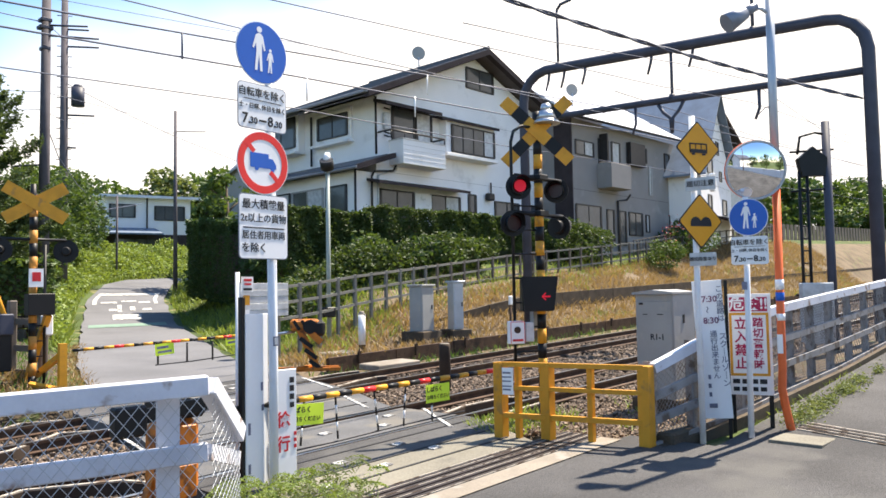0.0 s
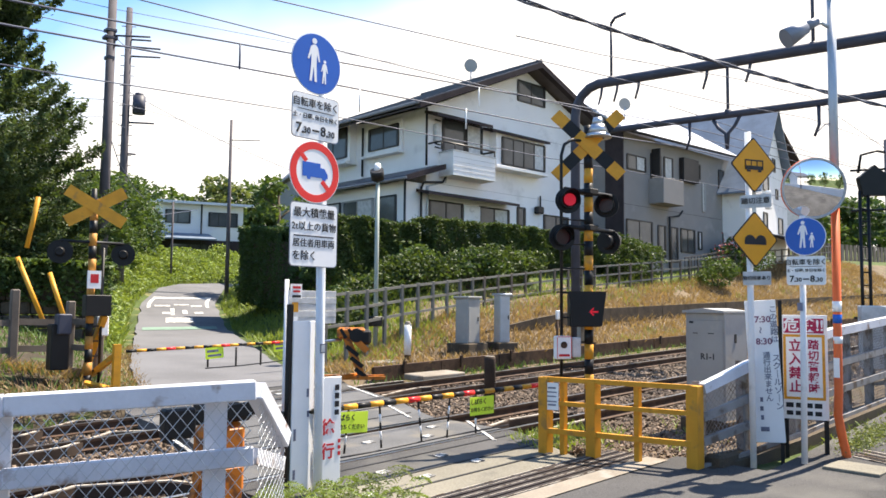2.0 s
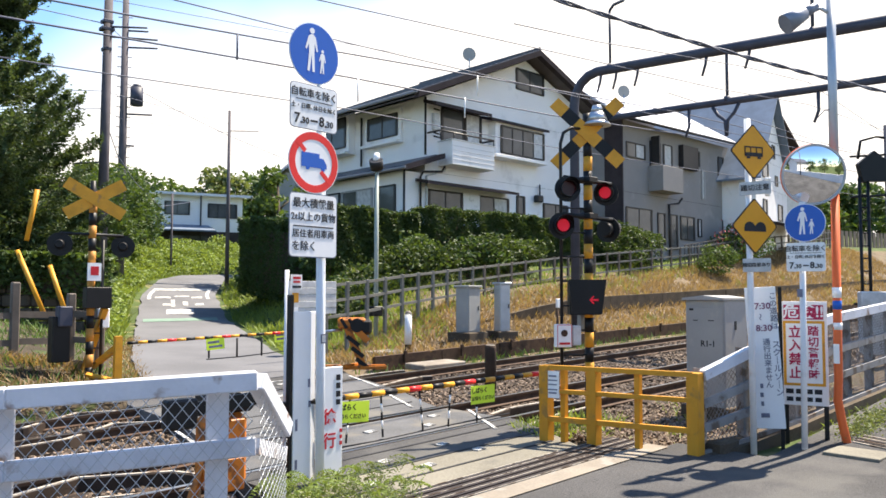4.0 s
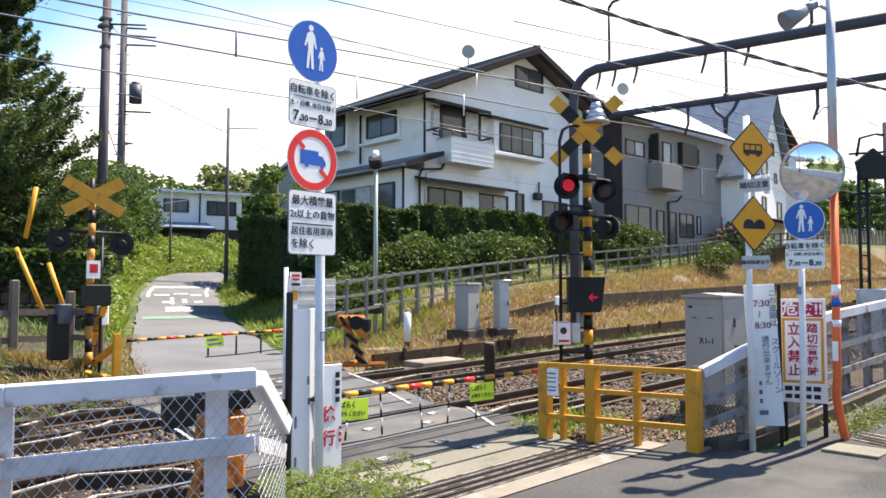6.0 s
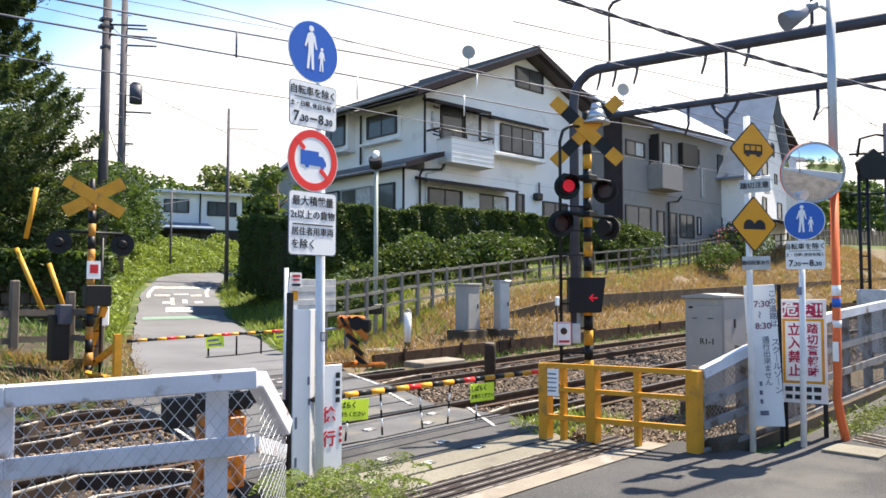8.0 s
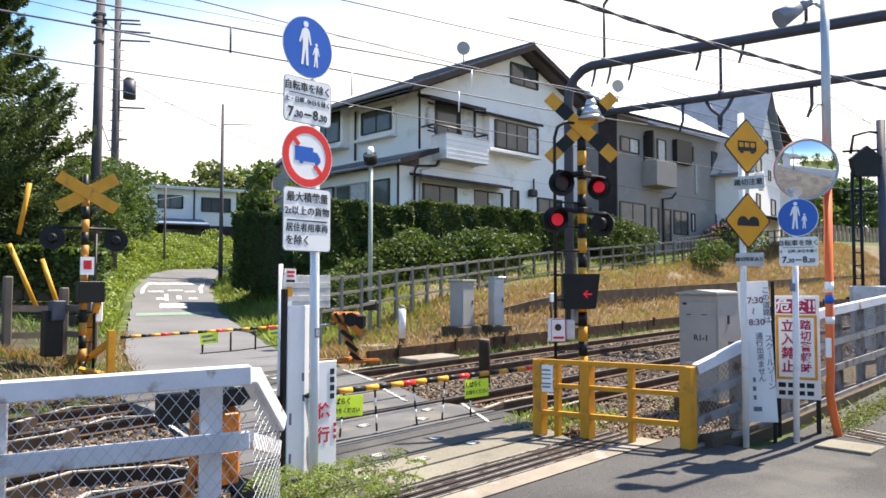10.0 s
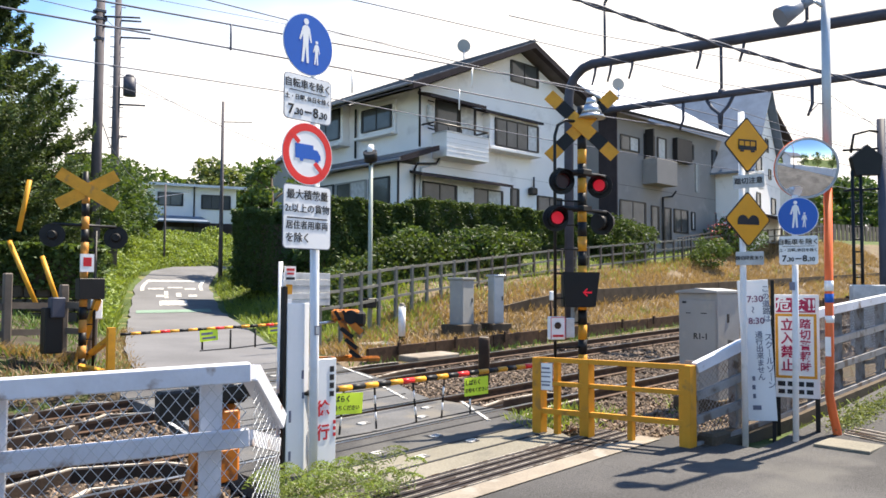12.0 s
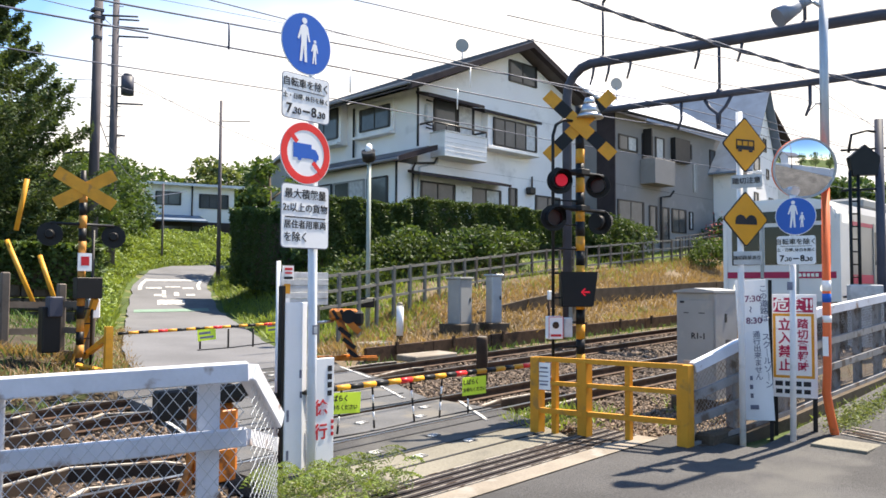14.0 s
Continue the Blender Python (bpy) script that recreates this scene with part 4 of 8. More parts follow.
def make_mirror_pole():
    x, y = 9.36, 3.31
    g = plane(x)
    top = thing("mirror_pole", pose(x, y, g), "orange and grey steel pole with convex mirror", "traffic mirror")
    bm = B()
    tube(bm, [(0.03, -0.03, -0.2), (0.03, -0.03, 0.05), (0.0, 0.0, 0.25), (-0.03, 0.03, 0.5), (-0.02, 0.02, 0.75), (-0.01, 0.01, 2.85)], 0.048, 0.046, 14)
    part("orange_pole", bm, ORANGE, top)
    bm = B()
    tube(bm, [(-0.01, 0.01, 2.85), (0.0, 0.0, 5.35)], 0.052, 0.05, 14)
    part("grey_pole", bm, GALV, top)
    for z, h, m in ((1.66, 0.12, SIGN_WHITE), (1.53, 0.1, SIGN_BLUE), (1.3, 0.08, SIGN_WHITE)):
        bm = B()
        tube(bm, [(-0.015, 0.015, z), (-0.015, 0.015, z + h)], 0.0495, 0.0495, 14)
        part("sticker_band", bm, m, top)
    bm = B()
    box(bm, (-0.06, 0.02, 1.03), (0.012, 0.06, 0.22))
    part("tag", bm, SIGN_WHITE, top)
    # mirror: a shallow convex dish with an orange rim
    m = pose(-0.21, 0.2, 3.345 - g, 0, 0, -52) @ pose(0, -0.12, 0, 11, 0, 0)
    bm = B()
    rings = []
    R, seg = 0.33, 48
    for k in range(9):
        r = R * k / 8
        d = -0.06 * (1 - (r / R) ** 2)
        rings.append([bm.verts.new(m @ Vector((r * math.cos(a), d, r * math.sin(a)))) for a in (2 * math.pi * i / seg for i in range(seg))] if k else [bm.verts.new(m @ Vector((0, d, 0)))])
    for i in range(seg):
        bm.faces.new((rings[0][0], rings[1][i], rings[1][(i + 1) % seg])).smooth = True
    for a, b in zip(rings[1:], rings[2:]):
        for i in range(seg):
            bm.faces.new((a[i], b[i], b[(i + 1) % seg], a[(i + 1) % seg])).smooth = True
    ob = part("mirror_glass", bm, MIRROR, top, "convex mirror reflecting the road")
    bm = B()
    disc(bm, 0.345, -0.012, 0.045, r_in=0.328, seg=48)
    bm.transform(m)
    part("rim", bm, GALV, top)
    bm = B()
    disc(bm, 0.349, 0.02, 0.05, seg=48)
    bm.transform(m)
    part("back", bm, ORANGE, top)
    bm = B()
    tube(bm, [(-0.12, 0.1, 3.3 - g), (0, 0, 3.3 - g)], 0.025, 0.025, 8)
    part("bracket", bm, GALV, top)
    # flood lamp near the top
    bm = B()
    tube(bm, [(0, 0, 4.95), (-0.1, 0.08, 5.02), (-0.17, 0.13, 4.98)], 0.02, 0.02, 8)
    part("lamp_arm", bm, GALV, top)
    bm = B()
    tube(bm, [(-0.14, 0.11, 5.04), (-0.24, 0.2, 4.96)], 0.05, 0.06, 12)
    tube(bm, [(-0.24, 0.2, 4.96), (-0.42, 0.36, 4.82)], 0.075, 0.12, 14)
    part("lamp_head", bm, LAMP_GREY, top)
    bm = B()
    tube(bm, [(0, 0, 5.34), (0, 0, 5.38)], 0.06, 0.06, 12)
    part("cap", bm, GALV, top)
    bm = B()
    tube(bm, [(-0.17, 0.13, 3.72), (-0.1, 0.06, 3.82), (-0.03, 0.02, 3.83)], 0.006, 0.006, 6)
    part("cable", bm, WIRE, top)
    bm = B()
    box(bm, (9.06, 3.02, land(8.95, 3.05) + 0.0), (0.66, 0.56, 0.04), pose(0, 0, 0), bevel=0.006)
    solid("concrete_footing", bm, ROAD_PALE, "pale concrete footing slab at the mirror pole", "slab", kind="structure")


def make_control_cabinet():
    g = plane(9.9)
    top = thing("control_cabinet", pose(10.02, 5.3, g), "tall grey steel trackside control cabinet", "cabinet")
    f = pose(0, 0, 0, 0, 0, -90)
    bm = B()
    box(bm, (0, 0.33, 0.85), (0.58, 0.66, 1.5), f, bevel=0.012)
    b = part("body", bm, CABINET_GREY, top)
    bm = B()
    prism(bm, [(-0.31, 1.6), (0.31, 1.6), (0.31, 1.63), (0.0, 1.665), (-0.31, 1.63)], 0.76, f @ Matrix.Translation((0, -0.06, 0)))
    part("lid", bm, CABINET_GREY, top)
    bm = B()
    box(bm, (0, -0.013, 0.82), (0.54, 0.012, 1.36), f, bevel=0.004)
    d = part("door", bm, CABINET_GREY, top)
    letter("R1-1", 0.115, INK, d, f @ pose(0.05, -0.021, 1.0))
    for c, s in (((-0.19, -0.022, 1.47), (0.06, 0.01, 0.03)), ((-0.13, -0.021, 1.32), (0.07, 0.006, 0.012)), ((0.1, -0.021, 1.32), (0.09, 0.006, 0.012))):
        bm = B()
        box(bm, c, s, f)
        part("vent", bm, INK, d)
    bm = B()
    box(bm, (0.293, 0.3, 1.25), (0.012, 0.05, 0.12), f)
    part("handle", bm, FRAME_DARK, top)
    bm = B()
    box(bm, (0, 0.33, 0.0), (0.7, 0.8, 0.3), f, bevel=0.01)
    part("plinth", bm, CONCRETE_DARK, top)


# ---- crossing signals and barriers ----
def lamp_unit(top, p, rz, lit_rows):
    """A round black lamp with hood; inside, a glowing disc that swings edge-on when the lamp is out."""
    m = pose(*p, 0, 0, rz)
    bm = B()
    disc(bm, 0.175, 0.0, 0.02, seg=32)
    bm.transform(m)
    s = part("backing_disc", bm, BLACK, top)
    bm = B()
    disc(bm, 0.115, -0.10, 0.0, r_in=0.105, seg=28)
    bm.transform(m)
    part("barrel", bm, BLACK, s)
    bm = B()
    rings = []
    for y, r in ((-0.10, 0.118), (-0.25, 0.125)):
        rings.append([bm.verts.new(m @ Vector((r * math.cos(a), y * (0.55 + 0.45 * max(0, math.sin(a))), r * math.sin(a)))) for a in (math.radians(-20 + 220 * i / 16) for i in range(17))])
    for a, b in zip(rings, rings[1:]):
        for i in range(16):
            bm.faces.new((a[i], a[i + 1], b[i + 1], b[i])).smooth = True
    ret = bmesh.ops.solidify(bm, geom=list(bm.faces), thickness=0.004)
    part("hood", bm, BLACK, s)
    bm = B()
    disc(bm, 0.104, -0.012, -0.004, seg=28)
    bm.transform(m)
    part("lens", bm, LENS_DARK, s)
    bm = B()
    tube(bm, [(0, 0.02, 0), (0, 0.16, 0)], 0.11, 0.095, 16)
    bm.transform(m)
    part("housing", bm, BLACK, s)
    ob = None
    if lit_rows is not None:
        bm = B()
        disc(bm, 0.082, -0.003, 0.003, seg=24)
        ob = part("light_disc", bm, LAMP_RED, s, "glowing red light")
        ob.matrix_basis = m @ Matrix.Translation((0, -0.085, 0))
        lit_rows.append((ob, m @ Matrix.Translation((0, -0.085, 0))))
    return s


FLASH_A, FLASH_B = [], []


def crossbuck(top, p, rz, half, w, striped=True, ax=0.72, az=0.70):
    m = pose(*p, 0, 0, rz)
    for sgn in (1, -1):
        n = 6 if striped else 1
        for k in range(n):
            a, b = -half + 2 * half * k / n, -half + 2 * half * (k + 1) / n
            bm = B()
            beam(bm, (a * ax, 0.012 * (sgn + 1), sgn * a * az), (b * ax, 0.012 * (sgn + 1), sgn * b * az), 0.02, w)
            bm.transform(m)
            part("board", bm, (STRIPE_YELLOW if k % 2 == (0 if k < 3 else 1) else BLACK) if striped else STRIPE_YELLOW, top)


def make_near_signal():
    x, y = 8.72, 6.3
    g = plane(x)
    top = thing("crossing_signal", pose(x, y, g), "black and yellow crossing signal with red flashing lamps", "crossing signal")
    stripes(top, 0, 0, -0.2, 4.2, 0.062, 0.2, first=1)
    crossbuck(top, (-0.06, -0.04, 3.92), -50, 0.62, 0.17)
    # bell on top
    bm = B()
    for z0, z1, r0, r1 in ((4.02, 4.07, 0.19, 0.16), (4.07, 4.2, 0.15, 0.10), (4.2, 4.3, 0.09, 0.06)):
        tube(bm, [(0.045, -0.13, z0), (0.045, -0.13, z1)], r0, r1, 20)
    part("bell", bm, SILVER, top)
    for z, dx in ((3.28, 0.45), (2.78, 0.47)):
        bm = B()
        tube(bm, [(-dx, 0.06, z), (dx, -0.06, z - 0.02)], 0.03, 0.03, 10)
        part("lamp_arm", bm, BLACK, top)
        bm = B()
        box(bm, (0, 0, z), (0.2, 0.2, 0.08), bevel=0.01)
        part("clamp", bm, BLACK, top)
    lamp_unit(top, (-0.45, 0.0, 3.12), -38, FLASH_A)
    lamp_unit(top, (0.45, 0.02, 3.14), -62, FLASH_B)
    lamp_unit(top, (-0.56, 0.02, 2.62), -36, FLASH_B)
    lamp_unit(top, (0.48, 0.0, 2.62), 100, None)
    # direction indicator
    m = pose(-0.17, -0.06, 1.67, 0, 0, -42)
    bm = B()
    box(bm, (0, 0.06, 0), (0.42, 0.2, 0.46), m, bevel=0.012)
    s = part("direction_box", bm, BLACK, top)
    bm = B()
    prism(bm, [(-0.24, 0.24), (0.26, 0.24), (0.2, -0.22), (-0.2, -0.22)], 0.02, m @ Matrix.Translation((0, -0.13, 0)))
    part("hood", bm, BLACK, s)
    bm = B()
    prism(bm, [(0.03, 0.0), (0.085, 0.055), (0.095, 0.04), (0.065, 0.012), (0.15, 0.012), (0.15, -0.012), (0.065, -0.012), (0.095, -0.04), (0.085, -0.055)], 0.004, m @ Matrix.Translation((0.0, -0.136, -0.03)))
    part("arrow", bm, LAMP_RED, s, "glowing red arrow")
    # emergency button box
    m = pose(-0.5, 0.06, 1.17, 0, 0, -30)
    bm = B()
    box(bm, (0, 0, 0), (0.21, 0.12, 0.30), m, bevel=0.01)
    s = part("button_box", bm, SIGN_WHITE, top, "white emergency button box with red border")
    bm = B()
    disc(bm, 0.045, -0.072, -0.06, c=(-0.005, 0.035), seg=20)
    bm.transform(m)
    part("button", bm, STEEL_RUST, s)
    bars(s, [(0, -0.10, 0.15, 0.03), (0, 0.142, 0.19, 0.008), (-0.098, 0, 0.008, 0.28), (0.098, 0, 0.008, 0.28)], INK_RED, m @ Matrix.Translation((0, -0.061, 0)))
    bm = B()
    box(bm, (0.19, 0.02, 0.0), (0.12, 0.1, 0.26), m, bevel=0.01)
    part("side_box", bm, CURTAIN, top)
    bm = B()
    box(bm, (-0.04, 0.1, 1.35), (0.1, 0.06, 0.3))
    part("junction_box", bm, CABINET_GREY, top)
    # ladder rail with curved top
    bm = B()
    pts = [(-0.42, 0.14, 0.2), (-0.42, 0.14, 3.75), (-0.38, 0.12, 3.9), (-0.26, 0.08, 3.98), (-0.08, 0.03, 3.98)]
    tube(bm, pts, 0.022, 0.022, 8)
    part("ladder_rail", bm, BLACK, top)
    for k in range(7):
        bm = B()
        z = 0.9 + k * 0.33
        tube(bm, [(-0.42, 0.14, z), (-0.06, 0.02, z)], 0.012, 0.012, 6)
        part("rung", bm, BLACK, top)


def make_far_signal():
    x, y = 5.65, 16.3
    g = plane(x)
    top = thing("crossing_signal", pose(x, y, g), "dark crossing signal with amber crossbuck seen from behind", "crossing signal")
    stripes(top, 0, 0, -0.2, 3.6, 0.075, 0.26, first=1, a=mat("faded_stripe", (0.45, 0.2, 0.04), 0.6, 0.25, 4, 30, 0.05))
    crossbuck(top, (0.0, -0.09, 3.72), -20, 0.62, 0.24, striped=False, ax=0.87, az=0.52)
    bm = B()
    tube(bm, [(0, 0.02, 3.55), (0, 0.02, 4.1)], 0.07, 0.05, 12)
    part("bell", bm, BLACK, top)
    bm = B()
    tube(bm, [(-0.62, 0, 3.0), (0.62, 0, 3.0)], 0.03, 0.03, 8)
    part("lamp_arm", bm, BLACK, top)
    for d in (-0.62, 0.62):
        bm = B()
        disc(bm, 0.235, 0, 0.02, seg=28)
        bm.transform(pose(d, 0, 2.78, 0, 0, -24))
        s = part("backing_disc", bm, BLACK, top)
        bm = B()
        tube(bm, [(d, 0, 2.78), (d - 0.05, -0.12, 2.78)], 0.1, 0.07, 14)
        part("housing", bm, BLACK, s)
    bm = B()
    box(bm, (0.1, -0.08, 1.72), (0.5, 0.24, 0.42), bevel=0.01)
    part("indicator_box", bm, BLACK, top)
    bm = B()
    box(bm, (0.02, -0.1, 2.24), (0.26, 0.05, 0.36))
    s = part("plate", bm, SIGN_WHITE, top)
    bars(s, [(0.02, 2.26, 0.16, 0.18)], INK_RED, pose(0, -0.125, 0))
    bm = B()
    tube(bm, [(0.22, 0, 0), (0.22, 0, 2.9)], 0.03, 0.03, 8)
    part("ladder_rail", bm, BLACK, top)
    for k in range(8):
        bm = B()
        tube(bm, [(0, 0, 0.4 + 0.3 * k), (0.22, 0, 0.4 + 0.3 * k)], 0.015, 0.015, 6)
        part("rung", bm, BLACK, top)
    for c, s, m in (((-0.55, 0.1, 0.9), (0.34, 0.3, 0.9), BLACK), ((-0.5, 0.0, 1.35), (0.26, 0.25, 0.4), PORTAL), ((0.3, 0.1, 1.3), (0.18, 0.2, 0.4), SIGN_WHITE)):
        bm = B()
        box(bm, c, s, bevel=0.02)
        part("equipment_box", bm, m, top)


def bar(top, a, b, r, n, cols, droop=0.0):
    a, b = Vector(a), Vector(b)
    for k in range(n):
        p, q = a + (b - a) * (k / n), a + (b - a) * ((k + 1) / n)
        bm = B()
        tube(bm, [p, q], r, r, 10)
        part("bar_band", bm, cols[k % len(cols)], top)


def make_near_gate():
    g = plane(3.7)
    top = thing("barrier_gate", pose(0, 0, 0), "striped crossing barrier lowered across the road", "barrier")
    cols = [BLACK, STRIPE_YELLOW, BLACK, SIGN_RED, BLACK, STRIPE_YELLOW, BLACK, STRIPE_YELLOW, BLACK, STRIPE_YELLOW, SIGN_RED, STRIPE_YELLOW]
    bar(top, (3.85, 6.4, 0.94), (7.95, 6.4, 0.975), 0.03, 24, cols)
    # hanging rods and the wire below
    for x in (4.78, 5.18, 5.72, 6.2, 6.62):
        for k in range(5):
            bm = B()
            z1, z0 = 0.93 - 0.088 * k, 0.93 - 0.088 * (k + 1)
            lean = 0.012 * math.sin(x * 9)
            tube(bm, [(x + lean * k, 6.4, z1), (x + lean * (k + 1), 6.4, z0)], 0.012, 0.012, 6)
            part("hanging_rod", bm, BLACK if k % 2 == 0 else SIGN_WHITE, top)
    bm = B()
    tube(bm, [(4.4, 6.4, 0.45), (5.2, 6.4, 0.465), (6.0, 6.4, 0.50), (7.2, 6.4, 0.53)], 0.010, 0.010, 6)
    part("lower_wire", bm, INK, top)
    for x, z in ((4.76, 0.80), (6.69, 0.81)):
        m = pose(x, 6.36, z, 0, 0 if x > 5 else 3, 0)
        bm = B()
        box(bm, (0, 0, 0), (0.40 if x > 6 else 0.46, 0.006, 0.21), m)
        s = part("notice", bm, NOTE_GREEN, top, "lime green paper notice with black lettering")
        letter("しばらく", 0.068, INK, s, m @ Matrix.Translation((-0.06, -0.005, 0.045)))
        letter("お待ちください", 0.055, INK, s, m @ Matrix.Translation((0, -0.005, -0.045)))
    # drive machine
    mc = thing("barrier_machine", pose(3.55, 6.75, g), "orange and black crossing barrier machine", "barrier machine")
    bm = B()
    box(bm, (0, 0, 0.42), (0.42, 0.36, 0.74), bevel=0.09)
    part("body", bm, MACHINE_ORANGE, mc)
    for z in (0.22, 0.57):
        bm = B()
        box(bm, (0, -0.19, z), (0.28, 0.02, 0.30), bevel=0.02)
        part("cover_plate", bm, MACHINE_ORANGE, mc)
    bm = B()
    tube(bm, [(0.0, 0.0, 0.86), (0.0, -0.3, 0.9)], 0.09, 0.08, 14)
    part("pivot", bm, BLACK, mc)
    bm = B()
    beam(bm, (-0.6, -0.3, 0.85), (0.3, -0.33, 0.93), 0.05, 0.12)
    part("counter_arm", bm, BLACK, mc)
    bm = B()
    box(bm, (-0.55, -0.3, 0.84), (0.28, 0.14, 0.26), bevel=0.02)
    part("counterweight", bm, BLACK, mc)
    bm = B()
    box(bm, (0.05, 0.03, 0.87), (0.46, 0.4, 0.2), bevel=0.05)
    part("cover", bm, BLACK, mc)
    for d in (-0.15, 0.15):
        bm = B()
        beam(bm, (d - 0.2, -0.1, 0.0), (d, 0, 0.35), 0.06, 0.06)
        part("foot", bm, MACHINE_ORANGE, mc)


def make_far_gate():
    top = thing("barrier_gate", pose(0, 0, 0), "striped barrier lowered across the far lane mouth", "barrier")
    cols = [BLACK, STRIPE_YELLOW, BLACK, STRIPE_YELLOW, SIGN_RED, STRIPE_YELLOW]
    bar(top, (5.9, 15.0, 1.03), (10.0, 14.6, 1.16), 0.03, 22, cols)
    for x in (7.5, 8.1, 8.65, 9.2, 9.55):
        bm = B()
        y = 15.0 - 0.4 * (x - 5.9) / 4.1
        tube(bm, [(x, y, 1.05), (x, y, 0.66)], 0.02, 0.02, 6)
        part("hanging_rod", bm, BLACK, top)
    bm = B()
    tube(bm, [(7.45, 14.85, 0.64), (8.2, 14.8, 0.66), (9.55, 14.65, 0.76)], 0.012, 0.012, 6)
    part("lower_wire", bm, INK, top)
    for x in (7.62, 9.2):
        m = pose(x, 14.8, 0.95 + 0.1 * (x > 8), 0, -4, 0)
        bm = B()
        box(bm, (0, 0, 0), (0.4, 0.006, 0.23), m)
        s = part("notice", bm, NOTE_GREEN, top)
        bars(s, [(-0.04, 0.04, 0.25, 0.05), (0, -0.05, 0.3, 0.045)], INK_FADED, m)
    # yellow frame on the bar's left end
    fr = thing("yellow_guard_frame", pose(5.95, 15.6, plane(6)), "bright yellow steel guard frame beside the lane", "guard frame")
    for p, q, w in (((0, 0, 0.05), (0, 0, 0.95), 0.14), ((-0.15, 1.4, 0.2), (-0.05, 0.6, 1.5), 0.12), ((-0.15, 0.9, 0.3), (0, 0, 0.75), 0.12), ((-0.45, 0.4, 0.2), (0.0, 0.0, 0.06), 0.08)):
        bm = B()
        beam(bm, p, q, w * 0.8, w, up=(1, 0, 0.2))
        part("member", bm, STRIPE_YELLOW, fr)
    mc = thing("barrier_machine", pose(10.25, 13.68, plane(10) + 0.03), "orange and black barrier machine on splayed feet", "barrier machine")
    m = pose(0, 0, 0, 0, 0, -35)
    bm = B()
    beam(bm, (0.24, 0, 0.08), (-0.12, 0, 0.95), 0.16, 0.24, up=(0, 1, 0))
    bm.transform(m)
    part("column", bm, MACHINE_ORANGE, mc)
    for k in range(3):
        bm = B()
        c = 0.02 + 0.1 * k
        beam(bm, (c - 0.13, -0.125, 0.72 - 0.24 * k), (c + 0.13, -0.125, 0.52 - 0.24 * k), 0.015, 0.09)
        bm.transform(m)
        part("stripe", bm, BLACK, mc)
    for k in range(3):
        bm = B()
        beam(bm, (-0.24 + 0.17 * k, -0.186, 1.1), (-0.12 + 0.17 * k, -0.186, 0.9), 0.012, 0.07)
        bm.transform(m)
        part("stripe", bm, BLACK, mc)
    bm = B()
    tube(bm, [(0.1, -0.24, 0.96), (0.1, 0.24, 0.96)], 0.15, 0.15, 16)
    bm.transform(m)
    part("gear_cover", bm, BLACK, mc)
    bm = B()
    beam(bm, (0.02, -0.21, 0.92), (0.34, -0.21, 0.62), 0.03, 0.14)
    bm.transform(m)
    part("brace", bm, MACHINE_ORANGE, mc)
    bm = B()
    box(bm, (0.0, 0, 1.0), (0.62, 0.36, 0.24), m, bevel=0.05)
    part("head", bm, MACHINE_ORANGE, mc)
    bm = B()
    box(bm, (0.28, 0, 0.92), (0.3, 0.38, 0.34), m, bevel=0.06)
    part("motor", bm, BLACK, mc)
    bm = B()
    tube(bm, [(-0.75, 0, 0.8), (-0.2, 0, 0.86)], 0.03, 0.03, 8)
    bm.transform(m)
    part("arm", bm, SILVER, mc)
    bm = B()
    box(bm, (-0.8, 0, 0.8), (0.16, 0.2, 0.24), m, bevel=0.03)
    part("counterweight", bm, BLACK, mc)
    for a, b in (((-0.75, -0.1, 0.04), (0.75, -0.1, 0.04)), ((-0.75, 0.25, 0.04), (0.75, 0.25, 0.04)), ((-0.2, -0.4, 0.1), (0.2, 0.5, 0.06))):
        bm = B()
        beam(bm, a, b, 0.09, 0.07)
        bm.transform(m)
        part("foot", bm, MACHINE_ORANGE, mc)


# ---- houses ----
def slab(bm, a, b, c, d, t):
    """A sloping sheet with corners a, b, c, d and thickness t downwards."""
    n = Vector((0, 0, -t))
    vs = [bm.verts.new(Vector(p)) for p in (a, b, c, d)] + [bm.verts.new(Vector(p) + n) for p in (a, b, c, d)]
    for q in ((0, 1, 2, 3), (7, 6, 5, 4), (0, 4, 5, 1), (1, 5, 6, 2), (2, 6, 7, 3), (3, 7, 4, 0)):
        bm.faces.new([vs[i] for i in q])


def window(parent, m, w, h, panes=2, frame=FRAME_DARK, curtain=False, deep=0.05, name="window"):
    """A framed sliding window centred at m, facing -y."""
    bm = B()
    for c, s in (((0, h / 2), (w, 0.07)), ((0, -h / 2), (w, 0.07)), ((-w / 2, 0), (0.07, h)), ((w / 2, 0), (0.07, h))):
        box(bm, (c[0], -deep / 2, c[1]), (s[0] + 0.07, deep, s[1]))
    for k in range(1, panes):
        box(bm, (-w / 2 + w * k / panes, -deep / 2 + 0.005, 0), (0.06, deep * 0.7, h))
    bm.transform(m)
    f = part(name, bm, frame, parent)
    for k in range(panes):
        bm = B()
        x = -w / 2 + w * (k + 0.5) / panes
        box(bm, (x, -0.012, 0), (w / panes - 0.05, 0.01, h - 0.05))
        bm.transform(m)
        part("pane", bm, CURTAIN if curtain and k == panes - 1 else GLASS, f)
    return f


def courses(parent, rows, m, material, name="cladding_joint"):
    for x0, x1, z in rows:
        bm = B()
        box(bm, ((x0 + x1) / 2, -0.002, z), (x1 - x0, 0.012, 0.012))
        bm.transform(m)
        part(name, bm, material, parent)


